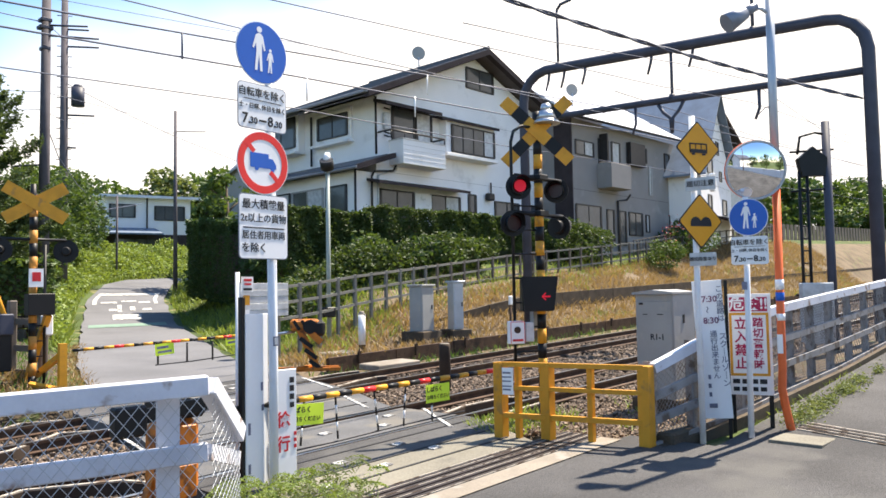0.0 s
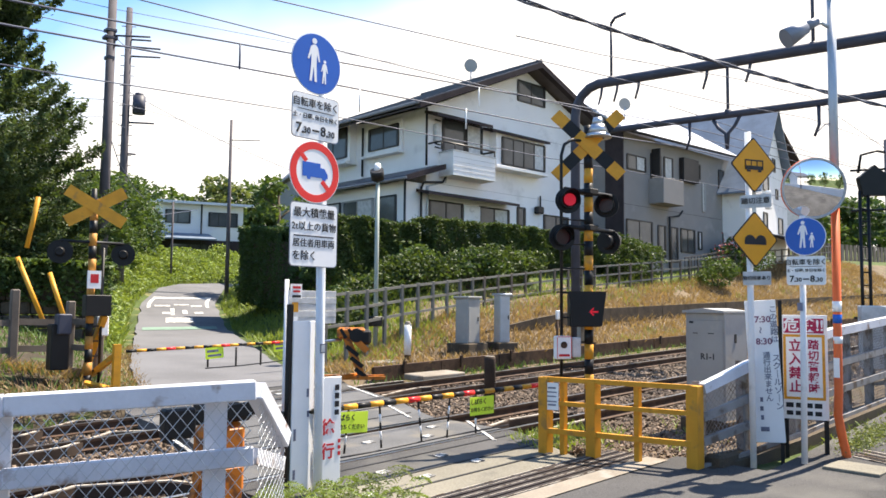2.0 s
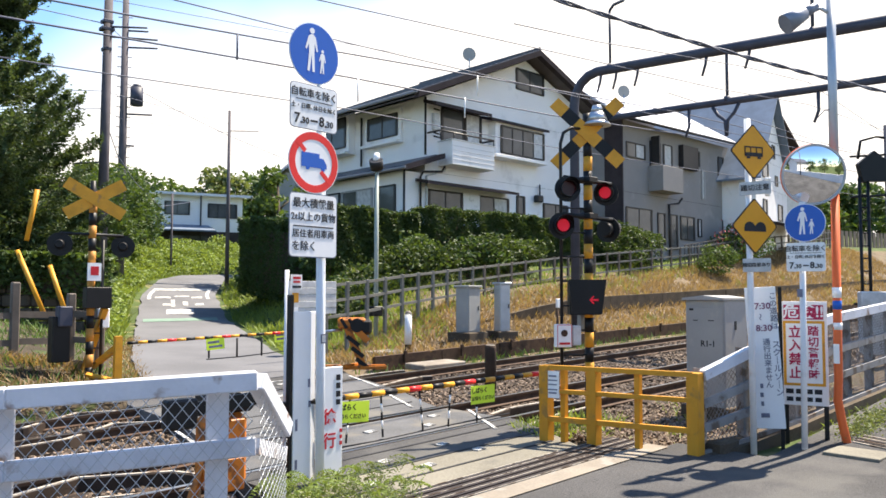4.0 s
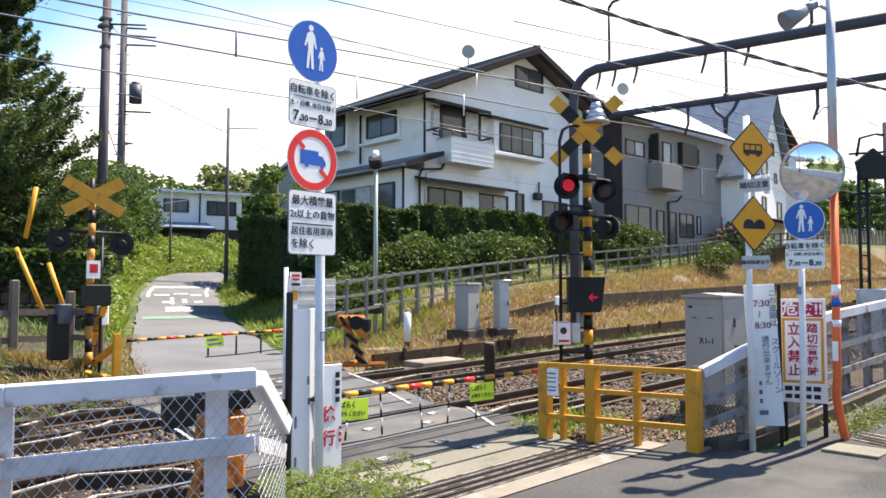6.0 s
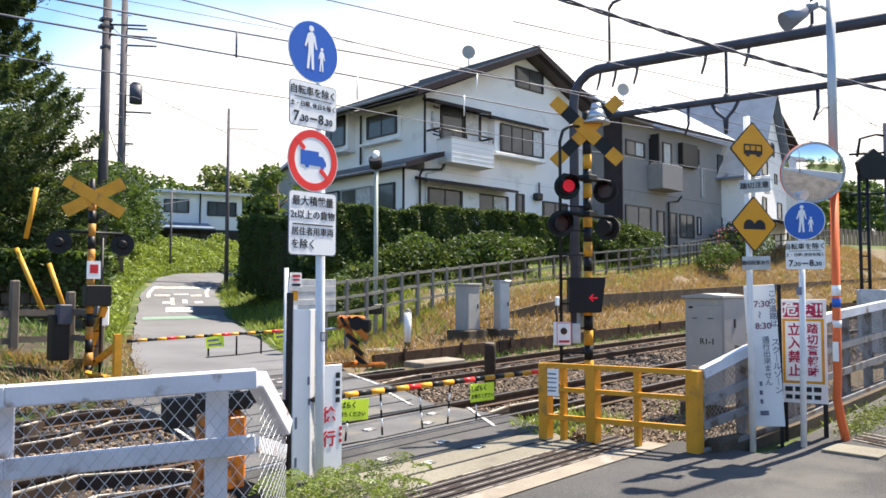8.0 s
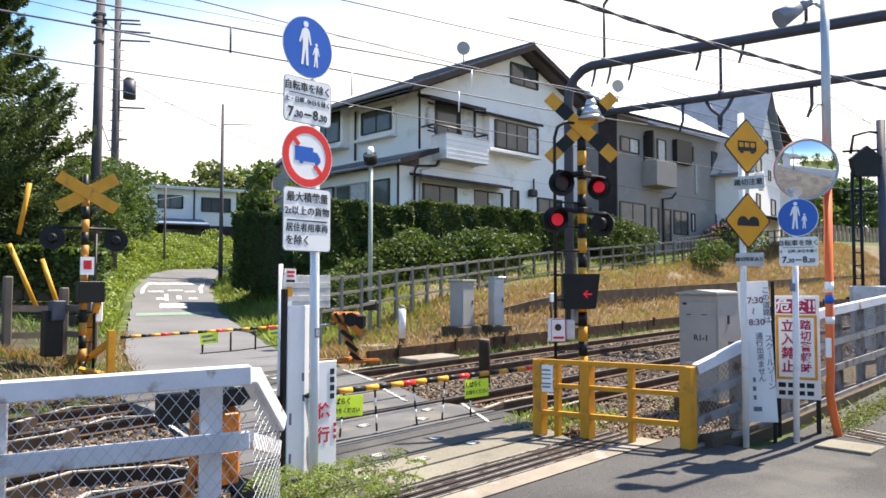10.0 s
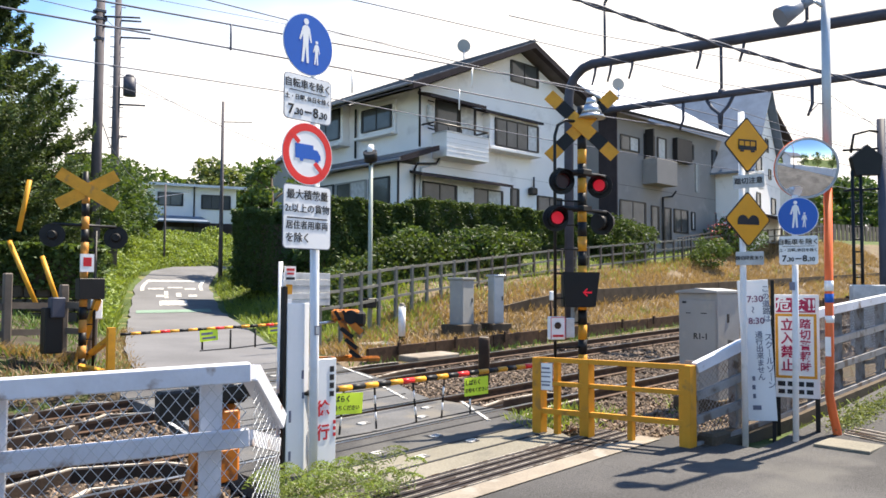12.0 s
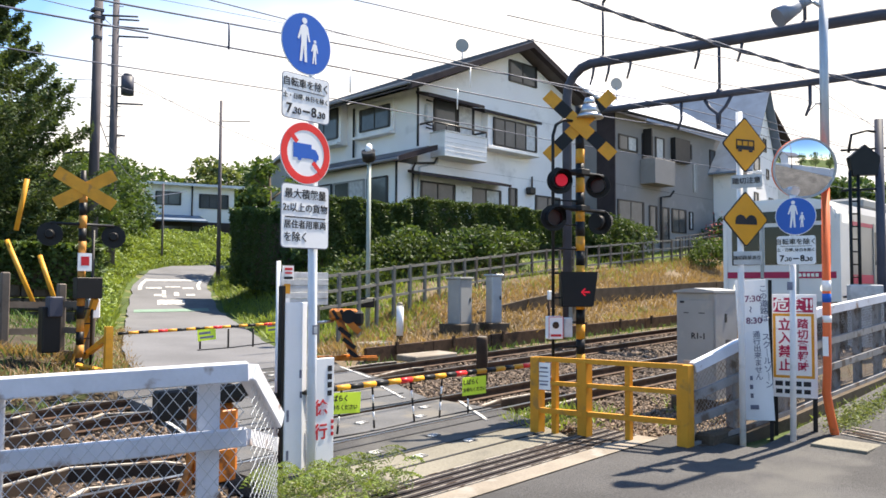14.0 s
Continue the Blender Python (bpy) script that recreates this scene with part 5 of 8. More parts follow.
def make_main_house():
    top = thing("house", pose(0, 0, 0), "two-storey pale stucco house with dark slate gable roof", "house")
    rx, rz = 28.76, 13.76
    bm = B()
    prism(bm, [(22.1, 3.0), (36.5, 3.0), (36.5, 10.15), (rx, 13.38), (22.1, 10.45)], 7.0, Matrix.Translation((0, 24.4, 0)))
    part("wall", bm, STUCCO, top)
    bm = B()
    box(bm, (21.5, 27.8, 5.0), (1.2, 6.8, 4.2))
    part("side_wing", bm, STUCCO, top)
    # roof: two pitches with thick dark verge
    for e, slope in ((20.9, 0.432), (37.3, 0.41)):
        ze = rz - abs(e - rx) * slope
        bm = B()
        slab(bm, (rx, 23.5, rz), (e, 23.5, ze), (e, 32.2, ze), (rx, 32.2, rz), 0.10)
        r = part("roof", bm, ROOF, top)
        bm = B()
        slab(bm, (rx, 23.45, rz - 0.05), (e, 23.45, ze - 0.05), (e, 23.75, ze - 0.05), (rx, 23.75, rz - 0.05), 0.27)
        part("verge_board", bm, ROOF_BROWN, r)
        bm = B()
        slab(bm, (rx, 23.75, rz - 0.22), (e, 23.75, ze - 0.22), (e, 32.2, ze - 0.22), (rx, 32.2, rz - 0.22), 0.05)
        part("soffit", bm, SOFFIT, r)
        for k in range(1, 20):
            u = k / 20
            x, z = rx + (e - rx) * u, rz + (ze - rz) * u
            bm = B()
            box(bm, (x, 27.85, z + 0.008), (0.05, 8.6, 0.025))
            part("tile_course", bm, ROOF, r)
    bm = B()
    tube(bm, [(rx, 23.5, rz + 0.03), (rx, 32.2, rz + 0.03)], 0.09, 0.09, 8)
    part("ridge_cap", bm, ROOF, top)
    bm = B()
    box(bm, (20.84, 27.85, 10.28), (0.14, 8.7, 0.14), bevel=0.03)
    part("gutter", bm, GUTTER, top)
    # lean-to roof of the side wing
    bm = B()
    slab(bm, (22.15, 23.75, 7.85), (20.4, 23.75, 7.22), (20.4, 31.6, 7.22), (22.15, 31.6, 7.85), 0.14)
    lean = part("lean_to_roof", bm, ROOF, top)
    bm = B()
    slab(bm, (22.55, 23.62, 7.93), (20.36, 23.62, 7.20), (20.36, 23.75, 7.20), (22.55, 23.75, 7.93), 0.22)
    part("lean_to_verge", bm, ROOF_BROWN, lean)
    bm = B()
    slab(bm, (22.55, 23.75, 7.93), (22.1, 23.75, 7.79), (22.1, 24.4, 7.79), (22.55, 24.4, 7.93), 0.1)
    part("lean_to_return", bm, ROOF_BROWN, lean)
    bm = B()
    tube(bm, [(20.36, 23.62, 7.1), (20.36, 31.6, 7.1)], 0.07, 0.07, 8)
    part("lean_to_gutter", bm, GUTTER, lean)
    g = Matrix.Translation((0, 24.4, 0))
    window(top, g @ Matrix.Translation((29.05, 0, 12.38)), 2.0, 1.0)
    # balcony
    bm = B()
    box(bm, (24.18, 23.95, 8.02), (2.66, 0.9, 1.06), bevel=0.02)
    b = part("balcony", bm, STUCCO, top)
    for z in (7.7, 7.9, 8.1, 8.3):
        bm = B()
        box(bm, (24.18, 23.497, z), (2.64, 0.008, 0.010))
        part("board_joint", bm, CABINET_GREY, b)
    bm = B()
    box(bm, (24.18, 23.95, 8.57), (2.72, 0.96, 0.05))
    part("coping", bm, CURTAIN, b)
    bm = B()
    tube(bm, [(22.2, 24.35, 8.86), (22.2, 23.55, 8.86), (25.5, 23.55, 8.86), (25.5, 24.35, 8.86)], 0.045, 0.045, 6)
    for x in (22.2, 23.0, 23.8, 24.65, 25.5):
        tube(bm, [(x, 23.55, 8.5), (x, 23.55, 8.86)], 0.03, 0.03, 6)
    part("handrail", bm, FRAME_DARK, b)
    bm = B()
    slab(bm, (22.0, 24.42, 10.3), (22.0, 23.6, 10.08), (25.45, 23.6, 10.08), (25.45, 24.42, 10.3), 0.14)
    part("awning", bm, ROOF_BROWN, top)
    window(top, g @ Matrix.Translation((23.75, 0, 9.25)), 1.35, 1.7, 1)
    window(top, g @ Matrix.Translation((25.0, 0, 9.25)), 1.0, 1.7, 1, curtain=True)
    # bay window
    bm = B()
    box(bm, (27.8, 24.2, 9.1), (3.5, 0.5, 1.7), bevel=0.02)
    b = part("bay", bm, STUCCO, top)
    bm = B()
    box(bm, (27.72, 24.1, 8.3), (3.7, 0.75, 0.15), bevel=0.02)
    part("bay_sill", bm, STUCCO, b)
    bm = B()
    slab(bm, (25.6, 24.42, 10.15), (25.6, 23.75, 9.98), (29.75, 23.75, 9.98), (29.75, 24.42, 10.15), 0.12)
    part("bay_roof", bm, ROOF_BROWN, b)
    window(top, Matrix.Translation((27.95, 23.93, 9.12)), 3.04, 1.25, 4, curtain=True)
    # ground floor
    bm = B()
    slab(bm, (21.55, 24.42, 6.85), (21.55, 23.6, 6.66), (27.3, 23.6, 6.66), (27.3, 24.42, 6.85), 0.12)
    part("awning", bm, ROOF_BROWN, top)
    window(top, g @ Matrix.Translation((23.3, 0, 5.45)), 2.0, 1.95, 2)
    bm = B()
    box(bm, (24.88, 24.36, 5.5), (1.05, 0.08, 1.85), bevel=0.01)
    part("shutter_box", bm, WHITE_PAINT, top)
    window(top, g @ Matrix.Translation((26.4, 0, 5.45)), 1.95, 1.95, 2, curtain=True)
    window(top, g @ Matrix.Translation((28.3, 0, 6.22)), 0.5, 0.85, 1)
    window(top, g @ Matrix.Translation((31.0, 0, 5.9)), 1.9, 1.1, 2)
    window(top, g @ Matrix.Translation((33.6, 0, 5.9)), 1.6, 1.1, 2)
    bm = B()
    box(bm, (29.5, 24.25, 6.62), (0.5, 0.3, 0.36), bevel=0.06)
    hood = part("vent_hood", bm, FRAME_DARK, top)
    bm = B()
    tube(bm, [(29.65, 24.3, 6.7), (29.65, 24.3, 7.35)], 0.04, 0.04, 8)
    part("flue", bm, FRAME_DARK, hood)
    # side windows, each in a shallow box bay
    for y, z, w, h, deep in ((27.17, 9.5, 2.05, 0.98, 0.12), (30.7, 9.6, 2.2, 1.4, 0.4)):
        bm = B()
        box(bm, (22.1 - deep / 2, y, z), (deep, w + 0.5, h + 0.5), bevel=0.02)
        sb = part("side_bay", bm, STUCCO, top)
        bm = B()
        box(bm, (22.0 - deep / 2, y, z - h / 2 - 0.3), (deep + 0.3, w + 0.6, 0.13), bevel=0.02)
        part("window_sill", bm, STUCCO, sb)
        window(top, pose(22.1 - deep, y, z, 0, 0, -90), w, h, 2)
    s = pose(20.9, 0, 0, 0, 0, -90)
    window(top, s @ Matrix.Translation((-25.6, 0, 5.6)), 1.3, 1.9, 1)
    window(top, s @ Matrix.Translation((-27.6, 0, 5.6)), 2.2, 1.9, 2, frame=CABINET_GREY, curtain=True)
    window(top, s @ Matrix.Translation((-29.9, 0, 5.6)), 2.0, 1.9, 2, curtain=True)
    for x, y, z0, z1 in ((22.04, 24.32, 7.9, 10.4), (22.0, 28.75, 7.9, 10.2), (20.85, 24.32, 3.6, 7.1)):
        bm = B()
        tube(bm, [(x, y, z0), (x, y, z1)], 0.05, 0.05, 8)
        part("downpipe", bm, FRAME_DARK, top)
    bm = B()
    tube(bm, [(23.0, 24.1, 7.5), (22.9, 24.2, 7.25), (21.9, 24.3, 7.15), (21.75, 24.3, 6.9), (21.75, 24.3, 3.6)], 0.05, 0.05, 8)
    part("downpipe", bm, FRAME_DARK, top)
    bm = B()
    tube(bm, [(23.2, 24.25, 7.6), (23.15, 24.3, 7.3), (22.15, 24.33, 7.0), (22.1, 24.33, 3.6)], 0.05, 0.05, 8)
    part("downpipe", bm, CURTAIN, top)
    bm = B()
    box(bm, (22.62, 24.3, 9.4), (0.33, 0.2, 0.75), bevel=0.04)
    mb = part("meter_box", bm, CURTAIN, top)
    for z in (9.95, 8.9, 8.75):
        bm = B()
        tube(bm, [(22.45, 24.25, z), (22.62, 24.15, z - 0.05), (22.8, 24.25, z - 0.02)], 0.035, 0.035, 6)
        part("cable_clamp", bm, FRAME_DARK, mb)
    courses(top, [(22.1, 36.4, 7.2), (22.1, 36.4, 10.2)], g, CABINET_GREY)
    # roof aerial dish
    top = thing("satellite_dish", pose(rx, 28.3, rz), "small grey satellite dish on the roof ridge", "satellite dish")
    bm = B()
    tube(bm, [(0, 0, -0.1), (0, 0, 0.6)], 0.04, 0.04, 6)
    part("mast", bm, GALV, top)
    bm = B()
    disc(bm, 0.36, 0, 0.05, c=(0, 0.85), seg=20)
    bm.transform(pose(0, 0, 0, 0, 0, -30))
    part("dish", bm, CABINET_GREY, top)


def make_grey_house():
    top = thing("house", pose(0, 0, 0), "two-storey grey stucco house with pale metal roof", "house")
    bm = B()
    prism(bm, [(34.0, 3.0), (46.4, 3.0), (46.4, 11.0), (34.0, 11.0)], 7.5, Matrix.Translation((0, 22.4, 0)))
    part("wall", bm, STUCCO_GREY, top)
    bm = B()
    slab(bm, (33.2, 21.7, 10.95), (45.4, 21.7, 11.2), (45.4, 26.2, 14.1), (33.2, 26.2, 14.0), 0.12)
    part("roof", bm, ROOF_PALE, top, "pale metal roof")
    bm = B()
    slab(bm, (33.2, 26.2, 14.0), (45.4, 26.2, 14.1), (45.4, 30.5, 10.9), (33.2, 30.5, 10.9), 0.12)
    part("roof", bm, ROOF_PALE, top)
    bm = B()
    tube(bm, [(33.2, 21.65, 10.85), (45.4, 21.65, 11.1)], 0.08, 0.08, 8)
    part("gutter", bm, FRAME_DARK, top)
    bm = B()
    box(bm, (33.97, 22.9, 7.0), (0.08, 1.1, 8.0))
    part("side_cladding", bm, ROOF_BROWN, top)
    for k in range(19):
        bm = B()
        box(bm, (33.8 + 0.6 * k, 22.0, 11.13 + 0.011 * k), (0.06, 0.08, 0.08))
        part("snow_guard", bm, FRAME_DARK, top)
    g = Matrix.Translation((0, 22.4, 0))
    window(top, g @ Matrix.Translation((35.25, 0, 9.5)), 1.7, 0.75, 2, curtain=True)
    bm = B()
    box(bm, (37.5, 21.95, 8.12), (2.1, 0.9, 1.35), bevel=0.02)
    part("balcony", bm, STUCCO_GREY, top)
    window(top, g @ Matrix.Translation((37.15, 0, 9.45)), 0.95, 1.5, 1)
    window(top, g @ Matrix.Translation((38.45, 0, 9.55)), 0.85, 1.3, 1, curtain=True)
    bm = B()
    box(bm, (36.75, 22.1, 9.7), (0.1, 0.5, 1.5))
    part("screen", bm, FRAME_DARK, top)
    bm = B()
    box(bm, (40.5, 22.25, 9.72), (1.7, 0.32, 1.35), bevel=0.02)
    part("box_bay", bm, FRAME_DARK, top)
    for x, pale in ((40.05, False), (40.95, True)):
        window(top, g @ Matrix.Translation((x, -0.17, 9.75)), 0.7, 1.05, 1, curtain=pale)
    window(top, g @ Matrix.Translation((41.75, 0, 9.85)), 0.45, 0.85, 1)
    window(top, g @ Matrix.Translation((42.4, 0, 8.4)), 0.3, 1.7, 1, frame=CABINET_GREY, curtain=True)
    window(top, g @ Matrix.Translation((44.6, 0, 9.62)), 0.6, 1.3, 1)
    window(top, g @ Matrix.Translation((35.5, 0, 5.8)), 2.4, 1.3, 2)
    window(top, g @ Matrix.Translation((37.7, 0, 5.5)), 0.7, 1.7, 1)
    window(top, g @ Matrix.Translation((39.0, 0, 5.4)), 0.7, 1.9, 1)
    window(top, g @ Matrix.Translation((40.5, 0, 5.7)), 1.5, 1.3, 2)
    window(top, g @ Matrix.Translation((41.9, 0, 5.8)), 0.35, 1.0, 1, curtain=True)
    window(top, g @ Matrix.Translation((45.0, 0, 5.8)), 0.5, 1.2, 1)
    bm = B()
    tube(bm, [(39.3, 22.0, 7.3), (39.2, 22.2, 7.0), (38.4, 22.3, 6.9), (38.4, 22.3, 3.8)], 0.06, 0.06, 8)
    part("downpipe", bm, FRAME_DARK, top)
    bm = B()
    tube(bm, [(46.3, 22.3, 3.5), (46.3, 22.3, 10.9)], 0.06, 0.06, 8)
    part("downpipe", bm, FRAME_DARK, top)
    courses(top, [(34.0, 46.4, 7.25)], g, ROOF_BROWN)
    dish = thing("satellite_dish", pose(35.6, 23.3, 11.6), "grey satellite dish on a pole above the eaves", "satellite dish")
    bm = B()
    tube(bm, [(0, 0, -0.4), (0, 0, 1.1)], 0.04, 0.04, 6)
    part("mast", bm, GALV, dish)
    bm = B()
    disc(bm, 0.34, 0, 0.05, c=(0, 1.3), seg=20)
    bm.transform(pose(0, 0, 0, 0, 0, -30))
    part("dish", bm, CABINET_GREY, dish)
    rail = thing("garden_railing", pose(0, 0, 0), "dark metal railing before the grey house", "railing")
    for k in range(24):
        x = 38.2 + 0.35 * k
        bm = B()
        beam(bm, (x, 21.3, land(x, 21.3)), (x, 21.3, land(x, 21.3) + 1.1), 0.04, 0.04, up=(1, 0, 0))
        part("baluster", bm, BROWN_FENCE, rail)
    bm = B()
    beam(bm, (38.2, 21.3, land(38.2, 21.3) + 1.1), (46.3, 21.3, land(46.3, 21.3) + 1.1), 0.05, 0.05)
    part("top_bar", bm, BROWN_FENCE, rail)


def make_gable_house():
    m = pose(48.6, 21.0, 5.2, 0, 0, 9)
    top = thing("house", m, "white gabled house with blue-grey roof", "house")
    bm = B()
    prism(bm, [(-3.6, -2), (3.6, -2), (3.6, 4.2), (0, 9.0), (-3.6, 4.2)], 12.0)
    part("wall", bm, STUCCO, top)
    for s in (-1, 1):
        bm = B()
        slab(bm, (0, -0.5, 9.4), (s * 4.3, -0.5, 3.65), (s * 4.3, 12.5, 3.65), (0, 12.5, 9.4), 0.12)
        part("roof", bm, ROOF_BLUE, top)
    for x, z, w, h in ((0.4, 5.8, 0.6, 0.8), (-1.7, 1.9, 0.8, 1.3), (1.0, 4.0, 0.5, 0.6), (1.8, 2.0, 1.0, 1.0), (-1.5, 4.4, 1.2, 0.9)):
        window(top, Matrix.Translation((x, 0, z)), w, h, 1)
    courses(top, [(-3.5, 3.5, 3.3), (-3.0, 3.0, 5.0), (-2, 2, 6.4)], Matrix(), STUCCO_GREY)
    bm = B()
    slab(bm, (-2.8, 0, 1.3), (-2.8, -1.6, 0.9), (3.4, -1.6, 0.9), (3.4, 0, 1.3), 0.1)
    part("porch_roof", bm, ROOF_BROWN, top)
    bm = B()
    prism(bm, [(3.6, -2), (13.4, -2), (13.4, 6.6), (3.6, 9.4)], 6.0, Matrix.Translation((0, 1.2, 0)))
    part("wing_wall", bm, CURTAIN, top)
    bm = B()
    slab(bm, (3.4, 0.5, 9.6), (14.8, 0.5, 6.0), (14.8, 7.5, 6.0), (3.4, 7.5, 9.6), 0.16)
    part("wing_roof", bm, ROOF_BROWN, top)
    for x, z, w, h in ((10.9, 4.6, 0.8, 1.5), (10.9, 1.0, 0.9, 1.6), (7.0, 4.6, 1.2, 1.2)):
        window(top, Matrix.Translation((x, 1.2, z)), w, h, 1)
    courses(top, [(3.7, 12.5, 2.8)], Matrix.Translation((0, 1.2, 0)), STUCCO_GREY)


def make_far_house():
    m = pose(28.7, 58.5, 5.0, 0, 0, -18)
    top = thing("house", m, "distant white house with pale flat-pitched roof", "house")
    bm = B()
    box(bm, (0, 2.5, 2.3), (6.4, 5.5, 5.2))
    part("wall", bm, STUCCO, top)
    bm = B()
    slab(bm, (-3.9, -0.9, 4.9), (3.9, -0.9, 4.9), (3.9, 6.2, 5.7), (-3.9, 6.2, 5.7), 0.2)
    part("roof", bm, ROOF_PALE, top)
    bm = B()
    slab(bm, (-3.6, -0.25, 2.4), (-3.6, -1.8, 1.9), (0.9, -1.8, 1.9), (0.5, -0.25, 2.4), 0.12)
    part("porch_roof", bm, ROOF_BLUE, top)
    window(top, Matrix.Translation((-1.9, -0.26, 3.7)), 1.8, 1.0, 2)
    window(top, Matrix.Translation((1.6, -0.26, 3.6)), 2.2, 1.1, 3)
    # dark box in place of the shade in the recessed lower storey
    bm = B()
    box(bm, (0, -0.2, 0.75), (6.46, 0.2, 2.3))
    part("lower_wall", bm, ROOF_BROWN, top, "dark front standing in for the shaded recess of the lower storey")
    window(top, Matrix.Translation((-1.0, -0.32, 0.8)), 3.0, 1.5, 2)
    bm = B()
    tube(bm, [(-0.1, -0.3, 0), (-0.1, -0.3, 4.8)], 0.06, 0.06, 6)
    part("downpipe", bm, FRAME_DARK, top)
    m = pose(28.5, 43.0, 8.5, 0, 0, -20)
    top = thing("house", m, "distant pale house with grey hipped roof", "house")
    bm = B()
    box(bm, (4.0, 4, -1.8), (9, 6, 8.4))
    part("wall", bm, STUCCO_GREY, top)
    bm = B()
    slab(bm, (-0.8, 0.6, 2.2), (8.8, 0.6, 2.2), (7, 4, 4.0), (1.0, 4, 4.0), 0.15)
    slab(bm, (-0.8, 7.4, 2.2), (-0.8, 0.6, 2.2), (1.0, 4, 4.0), (1.0, 4.01, 4.0), 0.15)
    part("roof", bm, ROOF, top)


# ---- lineside things ----
def make_walls():
    # low sleeper-and-concrete retaining edges
    for n, (pts, h, name) in enumerate((([(11.6, 14.6, 0.34), (16.0, 14.6, 0.48), (40.0, 14.7, 1.2), (90.0, 14.8, 2.7)], 0.14, "retaining_edge"), ([(18.0, 17.1, 0.85), (20.5, 17.0, 1.25), (23.0, 17.0, 1.55), (40.0, 17.2, 2.1), (90.0, 17.5, 3.7)], 0.28, "retaining_edge"))):
        top = thing(name, pose(0, 0, 0), "dark weathered timber retaining edge along the bank", "retaining wall", kind="structure")
        for p, q in zip(pts, pts[1:]):
            a, b = Vector(p), Vector(q)
            k = max(1, round((b - a).length / 2.0)) if p[0] < 40 else 6
            for i in range(k):
                u, v = a + (b - a) * (i / k), a + (b - a) * ((i + 0.985) / k)
                bm = B()
                beam(bm, u + Vector((0, 0.01 * (i % 3), h / 2 - 0.12)), v + Vector((0, 0.012 * (i % 2), h / 2 - 0.12)), 0.12, h + 0.24)
                part("plank", bm, STEEL_RUST if n == 0 else CONCRETE_DARK, top)
    bm = B()
    for x in frange(12.5, 40, 14):
        beam(bm, (x, 14.5, plane(x) - 0.1), (x, 14.5, plane(x) + 0.2), 0.07, 0.07, up=(1, 0, 0))
    solid("wall_pegs", bm, STEEL_RUST, "rusty steel pegs along the retaining edge", "pegs", kind="structure")


def make_bank_fence():
    line = [(11.6, 16.6, 1.16), (13.2, 17.04, 1.28), (15.1, 17.6, 1.48), (17.7, 18.34, 1.7), (20.9, 19.27, 1.98), (22.7, 19.75, 2.13), (26.0, 20.1, 2.47), (39.3, 21.0, 3.55), (46.0, 20.8, 4.3), (60.0, 21.0, 5.5)]
    top = thing("bank_fence", pose(0, 0, 0), "weathered grey concrete post-and-rail fence on the bank", "fence")
    x = 11.6
    prev = None
    while x < 60:
        y, z = lerp_table(line, x)
        bm = B()
        box(bm, (x, y, z + 0.1), (0.10, 0.09, 1.96), bevel=0.01)
        part("post", bm, GREY_FENCE if x < 20 else BROWN_FENCE, top)
        if prev:
            for h in (0.2, 0.61, 1.02):
                bm = B()
                beam(bm, (prev[0], prev[1], prev[2] + h), (x, y, z + h), 0.05, 0.075)
                part("rail", bm, GREY_FENCE, top)
        prev = (x, y, z)
        x += 0.85 if x < 20 else 1.05
    # a white panel leaning on its first bay
    bm = B()
    for k in range(5):
        box(bm, (0, 0, 0.09 + 0.165 * k), (1.4, 0.03 + 0.012 * (k % 2), 0.16), bevel=0.006)
    bm.transform(pose(11.0, 16.3, 1.46))
    part("white_panel", bm, CURTAIN, top)
    low = thing("far_bank_fence", pose(0, 0, 0), "dark timber fence along the far bank", "fence")
    x = 44.0
    while x < 95:
        bm = B()
        z = land(x, 21.9)
        beam(bm, (x, 21.9, z - 0.3), (x, 21.9, z + 1.2), 0.6, 0.06, up=(0, 1, 0))
        part("board", bm, BROWN_FENCE, low)
        x += 0.9


